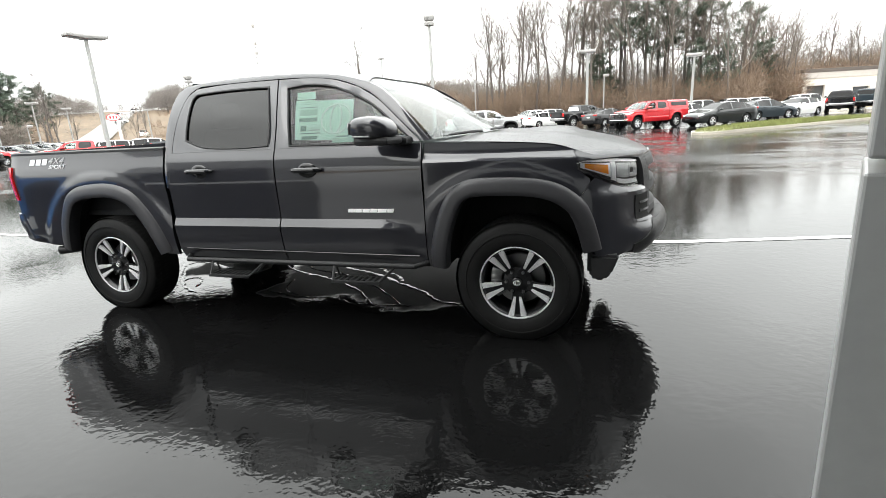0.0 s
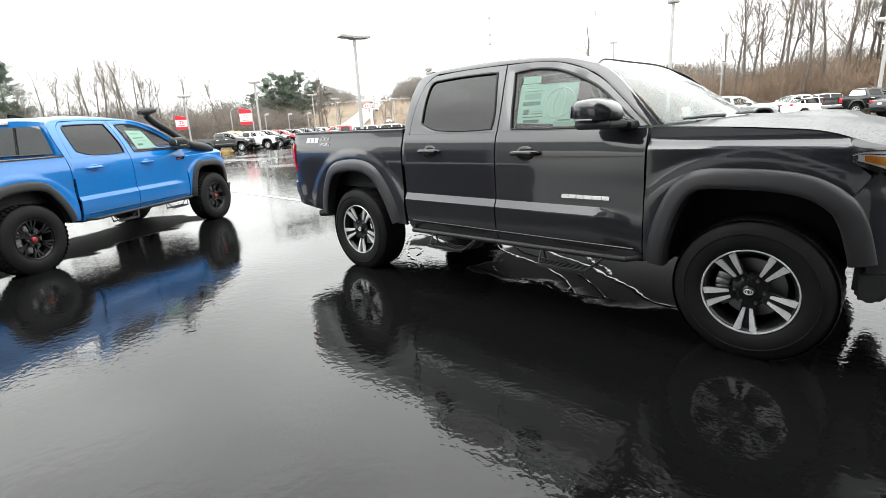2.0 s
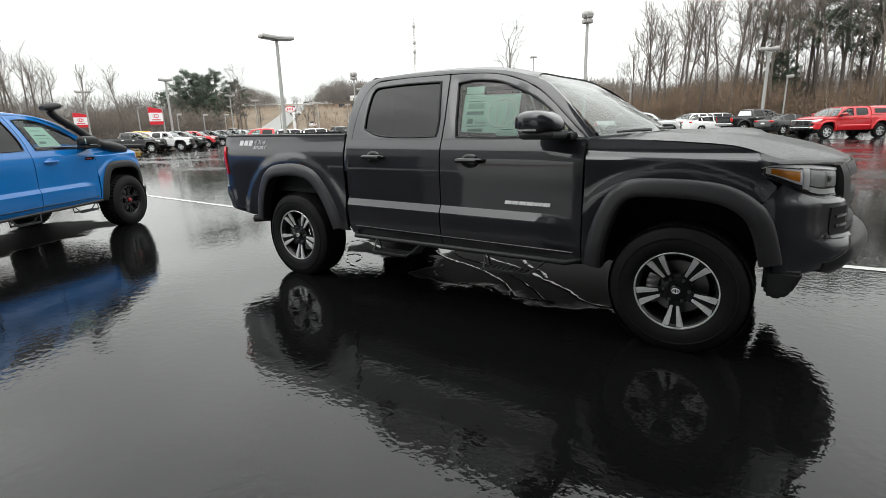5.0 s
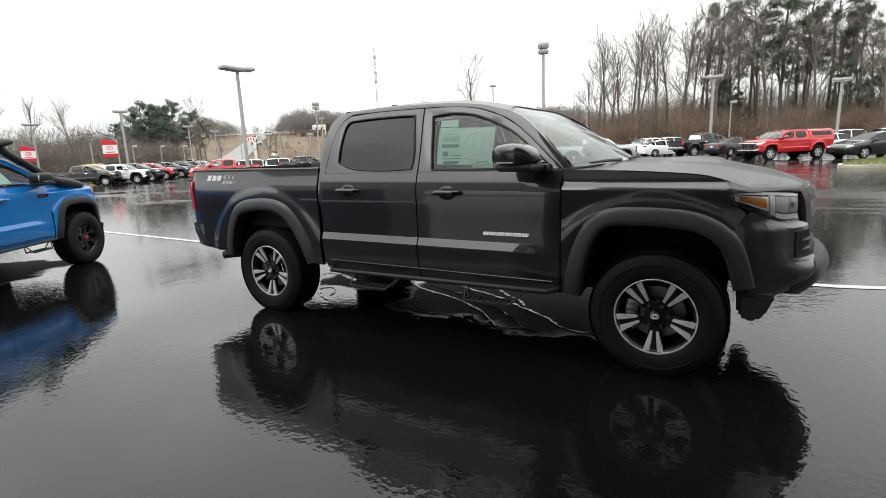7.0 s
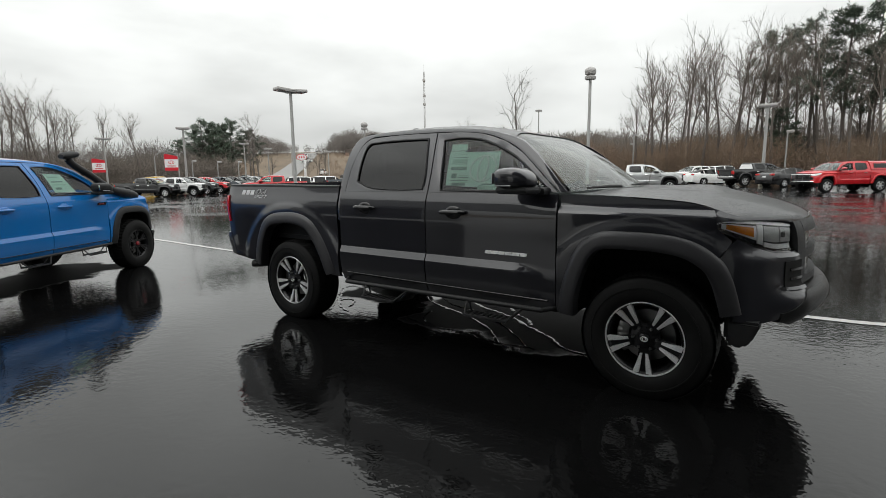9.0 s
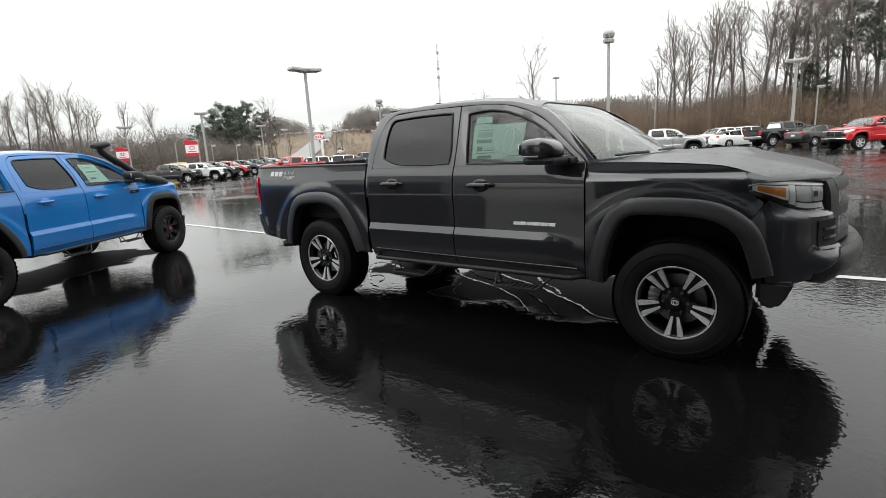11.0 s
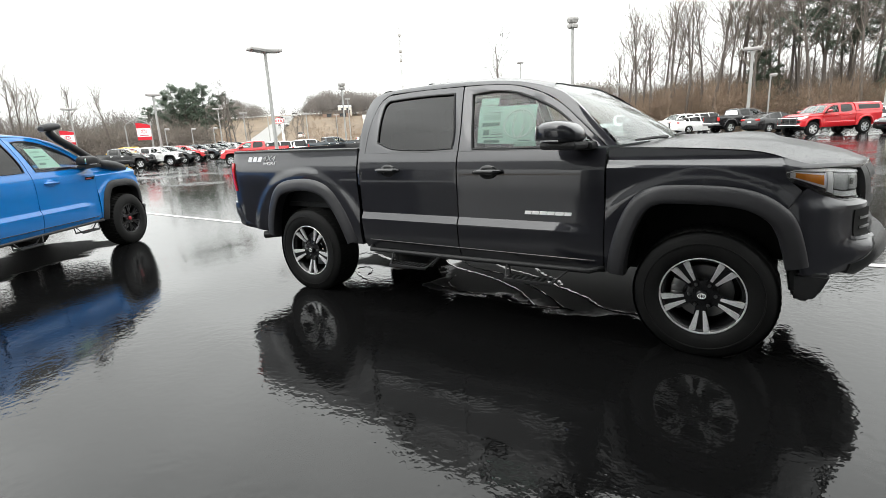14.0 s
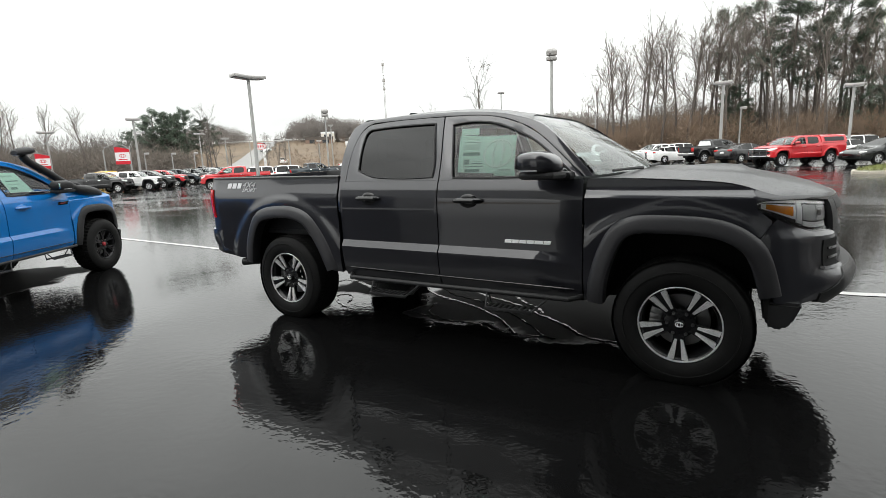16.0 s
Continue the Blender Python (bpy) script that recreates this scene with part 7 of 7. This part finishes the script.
pickup(-60.6, 28.5, 200, "yellow", "yellow pickup truck parked on the far side of the lot", 1.12)
# red pickup by the lamp, and the vehicles behind it
pickup(-28.95, 22.5, -128, "red", "red crew-cab pickup truck parked beside a lot lamp", 0.98)
pickup(-36.5, 34.2, 60, "slate", "dark pickup truck parked tail-out", 1.05)
pickup(-34.6, 38.2, 60, "black", "black pickup truck parked tail-out", 1.05)
build_car("suv", pose(-40.0, 31.6, ground_z(-40, 31.6), 0, 0, 60), "white sport utility vehicle parked in the lot", M["white"], SUV, "cars on the lot")
suv_w = build_car("suv", pose(-38.3, 33.6, ground_z(-38.3, 33.6), 0, 0, 60), "white sport utility vehicle parked in the lot", M["white"], SUV, "cars on the lot")
sedan_w = build_car("sedan", pose(-38.6, 44.5, 0, 0, 0, 60), "white saloon car parked in the lot", M["white"], SEDAN, "cars on the lot")
sedan_s = build_car("sedan", pose(-37.4, 47.2, 0, 0, 0, 60), "silver saloon car parked in the lot", M["silver"], SEDAN, "cars on the lot")
for k in range(5):
    copy_thing(sedan_s if k % 2 else sedan_w, pose(-36.2 + 1.35 * k, 49.8 + 2.3 * k, 0, 0, 0, 60))
# east side, west to east
pickup(-6.45, 32.65, 13, "silver", "silver pickup truck parked across the lot", 1.075)
pickup(-2.74, 51.6, -135, "white", "white crew-cab pickup truck parked at an angle", 1.02)
copy_thing(sedan_w, pose(-3.1, 46.6, 0, 0, 0, 40))
copy_thing(suv_w, pose(-2.2, 57.5, 0, 0, 0, -135))
pickup(0.2, 43.5, 40, "black", "black crew-cab pickup truck seen from its tailgate side", 1.05)
sedan_b = build_car("sedan", pose(2.8, 41.6, 0, 0, 0, 48), "black saloon car parked beside a red pickup", M["black"], SEDAN, "cars on the lot")
red = build_pickup(pose(7.45, 34.5, 0, 0, 0, -140.7), "red pickup truck with a matching bed cap and chrome bull bar", M["red"], dict(hi=False, wheel="far", steps=False, flare=M["red"], bumper=M["chrome"], handle=M["chrome"]), "pickup trucks on the lot")[0]
bm = bmesh.new()
rows = []
for t in np.linspace(0, 1, 12):
    x = -1.06 + 1.70 * t
    rows.append([(x, s * w, z) for s, w, z in ((-1, 0.885, 1.29), (-1, 0.80, 1.52), (-1, 0.70, 1.70), (-1, 0.55, 1.755), (-1, 0.0, 1.785), (1, 0.55, 1.755), (1, 0.70, 1.70), (1, 0.80, 1.52), (1, 0.885, 1.29))])
vs = add_grid(bm, rows)
for ring in (vs[0], vs[-1]):
    bm.faces.new(ring)
cap = part("bed_cap", bm, M["red"], red, "red bed cap with dark side glass")
for s in (-1, 1):
    bm = bmesh.new()
    vs = add_grid(bm, [[(x, s * (w + 0.012), z) for w, z in ((0.858, 1.375), (0.825, 1.46), (0.79, 1.56), (0.755, 1.62))] for x in (-0.88, -0.3, 0.45)])
    part("cap_window", bm, M["tint"], cap)
bm = bmesh.new()
for z in (0.64, 1.03):
    add_tube(bm, resample([(4.00, -0.82, z), (4.16, -0.60, z), (4.24, 0, z), (4.16, 0.60, z), (4.00, 0.82, z)], 14), 0.020, 6)
for y in (-0.70, -0.28, 0.28, 0.70):
    add_tube(bm, [(4.23 - 0.15 * abs(y), y, 0.55), (4.23 - 0.15 * abs(y), y, 1.06)], 0.018, 6)
part("bull_bar", bm, M["chrome"], red, "chrome tube bull bar")
red_suv = build_car("suv", pose(7.5, 52.5, 0, 0, 0, -120), "red sport utility vehicle behind the front row", M["red"], SUV, "cars on the lot")
sedan_d = build_car("sedan", pose(11.6, 34.3, 0, 0, 0, -144), "green-black saloon car parked by the grass island", M["ink"], SEDAN, "cars on the lot")
sedan_g = build_car("sedan", pose(13.4, 39.0, 0, 0, 0, 32), "slate blue saloon car parked by the grass island", M["slate"], SEDAN, "cars on the lot")
sedan_c = copy_thing(sedan_w, pose(19.1, 45.6, 0, 0, 0, -137))
for x, y, a in ((9.2, 50.5, 210), (12.6, 53.5, 205), (15.6, 57.0, 25), (19.2, 60.5, 205), (22.8, 57.5, 205)):
    copy_thing(suv_w, pose(x, y, 0, 0, 0, a))
copy_thing(sedan_s, pose(18.6, 54.0, 0, 0, 0, 205))
copy_thing(sedan_w, pose(11.0, 46.2, 0, 0, 0, 215))
pickup(21.7, 46.8, 70, "black", "black pickup truck seen from its tailgate", 1.02)
pickup(25.2, 51.6, 60, "slate", "slate grey pickup truck parked in the back row", 1.05)
copy_thing(sedan_g, pose(24.6, 45.6, 0, 0, 0, 60))
copy_thing(sedan_d, pose(27.5, 44.4, 0, 0, 0, -120))
copy_thing(sedan_s, pose(31.5, 50.0, 0, 0, 0, -120))

for az, r, a in ((49.9, 208, 38), (49.6, 236, 218), (48.4, 262, 40), (55.9, 114, 130), (47.9, 150, 130)):
    x, y = bearing(az, r)
    copy_thing(suv_w, pose(x, y, ground_z(x, y) + 0.25, 0, 0, a))

for w in WHEELS.values():
    for c in list(w.children):
        bpy.data.objects.remove(c)
    bpy.data.objects.remove(w)

# ---- small parts of the near trucks ----


def text_mesh(txt, size, shear=0.0):
    """Built-in-font lettering as a mesh in the xz plane, facing -y."""
    cu = bpy.data.curves.new("lettering", "FONT")
    cu.body, cu.size, cu.shear, cu.extrude, cu.resolution_u = txt, size, shear, 0.0015, 3
    o = bpy.data.objects.new("lettering", cu)
    scene.collection.objects.link(o)
    me = bpy.data.meshes.new_from_object(o.evaluated_get(bpy.context.evaluated_depsgraph_get()))
    bpy.data.objects.remove(o)
    me.transform(Matrix.Rotation(radians(90), 4, "X"))
    return me


def slant_bar(bm, x, z, w, h, y, slant=0.25, d=0.004):
    add_prism(bm, [(x, z), (x + w, z), (x + w + slant * h, z + h), (x + slant * h, z + h)], "y", y, y + d)


# raised badge on the front door: six plain bright blocks
yb = -SECTION(0.83) - 0.001
for k, (x, w) in enumerate(((2.139, 0.046), (2.190, 0.048), (2.244, 0.048), (2.297, 0.048), (2.350, 0.058), (2.413, 0.046))):
    bm = bmesh.new()
    slant_bar(bm, x, 0.823, w, 0.022, yb - 0.008, 0.25, 0.010)
    part("badge_block", bm, M["badge"], hero_fd[0], "bright plain badge block", smooth=0)

# bed-side decal
for x in (-0.745, -0.675, -0.605):
    bm = bmesh.new()
    slant_bar(bm, 0, 0, 0.054, 0.048, -0.002, 0.3, 0.002)
    o = part("decal_bar", bm, M["decal"], hero_bed[0], "pale grey plain decal bar", smooth=0)
    o.matrix_local = pose(x, -PLAIN(1.196) - 0.001, 1.196, -14, 0, 0)
for txt, x, z, size, mat in (("4X4", -0.535, 1.203, 0.072, "decal_dim"), ("SPORT", -0.522, 1.166, 0.044, "decal")):
    me = text_mesh(txt, size, 0.3)
    me.materials.append(M[mat])
    o = new("decal_lettering", me)
    o.parent = hero_bed[0]
    o.matrix_local = pose(x, -PLAIN(z) - 0.002, z, -14, 0, 0) @ Matrix.Diagonal((1.42 if txt == "4X4" else 1.35, 1, 1, 1))
    tagged(o, "grey decal lettering")


def on_glass(x, z, off):
    return (x, -(glass_half(z) - off), z)


def sheet(name, mat, corners, off, parent, label=""):
    """A paper sheet laid to the inside of the door glass."""
    (xa, za), (xb, zb), (xc, zc_), (xd, zd) = corners
    bm = bmesh.new()
    rows = []
    for t in np.linspace(0, 1, 6):
        p, q = (xa + (xd - xa) * t, za + (zd - za) * t), (xb + (xc - xb) * t, zb + (zc_ - zb) * t)
        rows.append([on_glass(p[0] + (q[0] - p[0]) * u, p[1] + (q[1] - p[1]) * u, off) for u in np.linspace(0, 1, 4)])
    add_grid(bm, rows)
    return part(name, bm, mat, parent, label)


door = hero_fd[0]
big = sheet("window_sticker", M["paper"], [(1.850, 1.545), (2.160, 1.540), (2.180, 1.280), (1.915, 1.290)], 0.030, door, "pale green window sticker with a plain emblem")
strip = sheet("window_sticker", M["paper"], [(1.718, 1.553), (1.860, 1.552), (1.930, 1.288), (1.748, 1.298)], 0.026, door, "pale green price sheet with unreadable print")
sheet("window_sticker", M["paper"], [(1.716, 1.607), (1.859, 1.604), (1.868, 1.556), (1.726, 1.556)], 0.028, door)
bm = bmesh.new()
for rx, rz, c in ((0.108, 0.092, 1.418), (0.040, 0.092, 1.418)):
    pts = [on_glass(2.045 + rx * math.cos(t), c + rz * math.sin(t), 0.026) for t in np.linspace(0, 2 * math.pi, 28)]
    add_tube(bm, pts, 0.0055, 5, cap=False)
part("emblem", bm, M["paper_light"], big, "plain pale rings")
for z0, z1, x0, x1, mat in ((1.500, 1.505, 1.765, 1.90, "paper_line"), (1.450, 1.490, 1.77, 1.90, "paper_mid"), (1.410, 1.435, 1.768, 1.905, "paper_line"), (1.350, 1.385, 1.785, 1.83, "paper_line"), (1.352, 1.358, 1.85, 1.935, "paper_line"), (1.366, 1.371, 1.85, 1.935, "paper_mid"), (1.332, 1.338, 1.785, 1.94, "paper_line"), (1.296, 1.318, 1.80, 1.92, "paper_line"), (1.522, 1.526, 1.765, 1.89, "paper_mid"), (1.535, 1.539, 1.765, 1.88, "paper_mid")):
    sheet("print_bar", M[mat], [(x0, z1), (x1, z1), (x1, z0), (x0, z0)], 0.0235, strip)
sheet("print_bar", M["paper_line"], [(2.06, 1.312), (2.15, 1.311), (2.15, 1.303), (2.06, 1.304)], 0.0265, big)
sheet("window_sticker", M["paper_mid"], [(2.03, 1.300), (2.19, 1.297), (2.19, 1.268), (2.035, 1.270)], 0.024, door)

# price sheet in the blue truck's door glass
blue_sheet = sheet("window_sticker", M["paper"], [(1.80, 1.560), (2.08, 1.550), (2.20, 1.300), (1.84, 1.300)], 0.030, blue_fd[0], "pale green price sheet inside the glass")
for z0, z1, x0, x1, mat in ((1.50, 1.52, 1.84, 2.0, "paper_mid"), (1.44, 1.455, 1.86, 2.05, "paper_line"), (1.40, 1.41, 1.86, 2.08, "paper_mid"), (1.34, 1.37, 1.88, 1.98, "paper_line")):
    sheet("print_bar", M[mat], [(x0, z1), (x1, z1), (x1, z0), (x0, z0)], 0.0245, blue_sheet)

# aerial fins
for par, mat in ((hero, M["gloss_black"]), (blue, M["gloss_black"])):
    bm = bmesh.new()
    add_prism(bm, [(0.80, 1.742), (1.00, 1.770), (0.97, 1.790), (0.86, 1.822), (0.80, 1.822)], "y", -0.022, 0.022)
    bmesh.ops.bevel(bm, geom=list(bm.edges), offset=0.008, segments=2, affect="EDGES")
    part("aerial_fin", bm, mat, par)

# snorkel of the blue truck
bm = bmesh.new()
spine = resample([(3.42, -0.845, 1.185), (3.25, -0.865, 1.225), (3.02, -0.900, 1.265), (2.86, -0.900, 1.300), (2.68, -0.880, 1.400), (2.50, -0.840, 1.535), (2.34, -0.800, 1.640), (2.24, -0.780, 1.715), (2.20, -0.775, 1.770)], 30)
rad = [0.050 + 0.026 * math.exp(-((k - 5) / 6) ** 2) for k in range(30)]
add_tube(bm, spine, rad, 12)
snorkel = part("snorkel", bm, M["plastic"], blue, "matt black raised air intake")
bm = bmesh.new()
hd = []
for t, w, h, z in ((-0.12, 0.045, 0.030, 1.800), (-0.09, 0.066, 0.050, 1.806), (-0.02, 0.074, 0.058, 1.814), (0.06, 0.078, 0.056, 1.826), (0.13, 0.080, 0.044, 1.836), (0.142, 0.072, 0.038, 1.836)):
    hd.append([(2.20 + t, -0.775 + w * math.cos(a), z + h * max(-0.75, math.sin(a))) for a in np.linspace(0, 2 * math.pi, 16, endpoint=False)])
vs = add_grid(bm, hd, closed=True)
for ring in (vs[0], vs[-1]):
    bm.faces.new(ring)
part("intake_head", bm, M["plastic"], snorkel)
bm = bmesh.new()
for x in (2.60, 2.42):
    add_box(bm, x, -0.815, 1.235 + (2.78 - x) * 0.86, 0.05, 0.06, 0.03, 0.006)
part("bracket", bm, M["plastic"], snorkel)
bm = bmesh.new()
slant_bar(bm, 2.46, 1.085, 0.17, 0.040, -SECTION(1.1) - 0.012, 0.4, 0.012)
plate = part("door_emblem", bm, M["gloss_black"], blue_fd[0], "small black and red emblem plate", smooth=0)
bm = bmesh.new()
slant_bar(bm, 2.48, 1.096, 0.10, 0.014, -SECTION(1.1) - 0.016, 0.4, 0.005)
part("emblem_bar", bm, M["red_accent"], plate, "red bar", smooth=0)
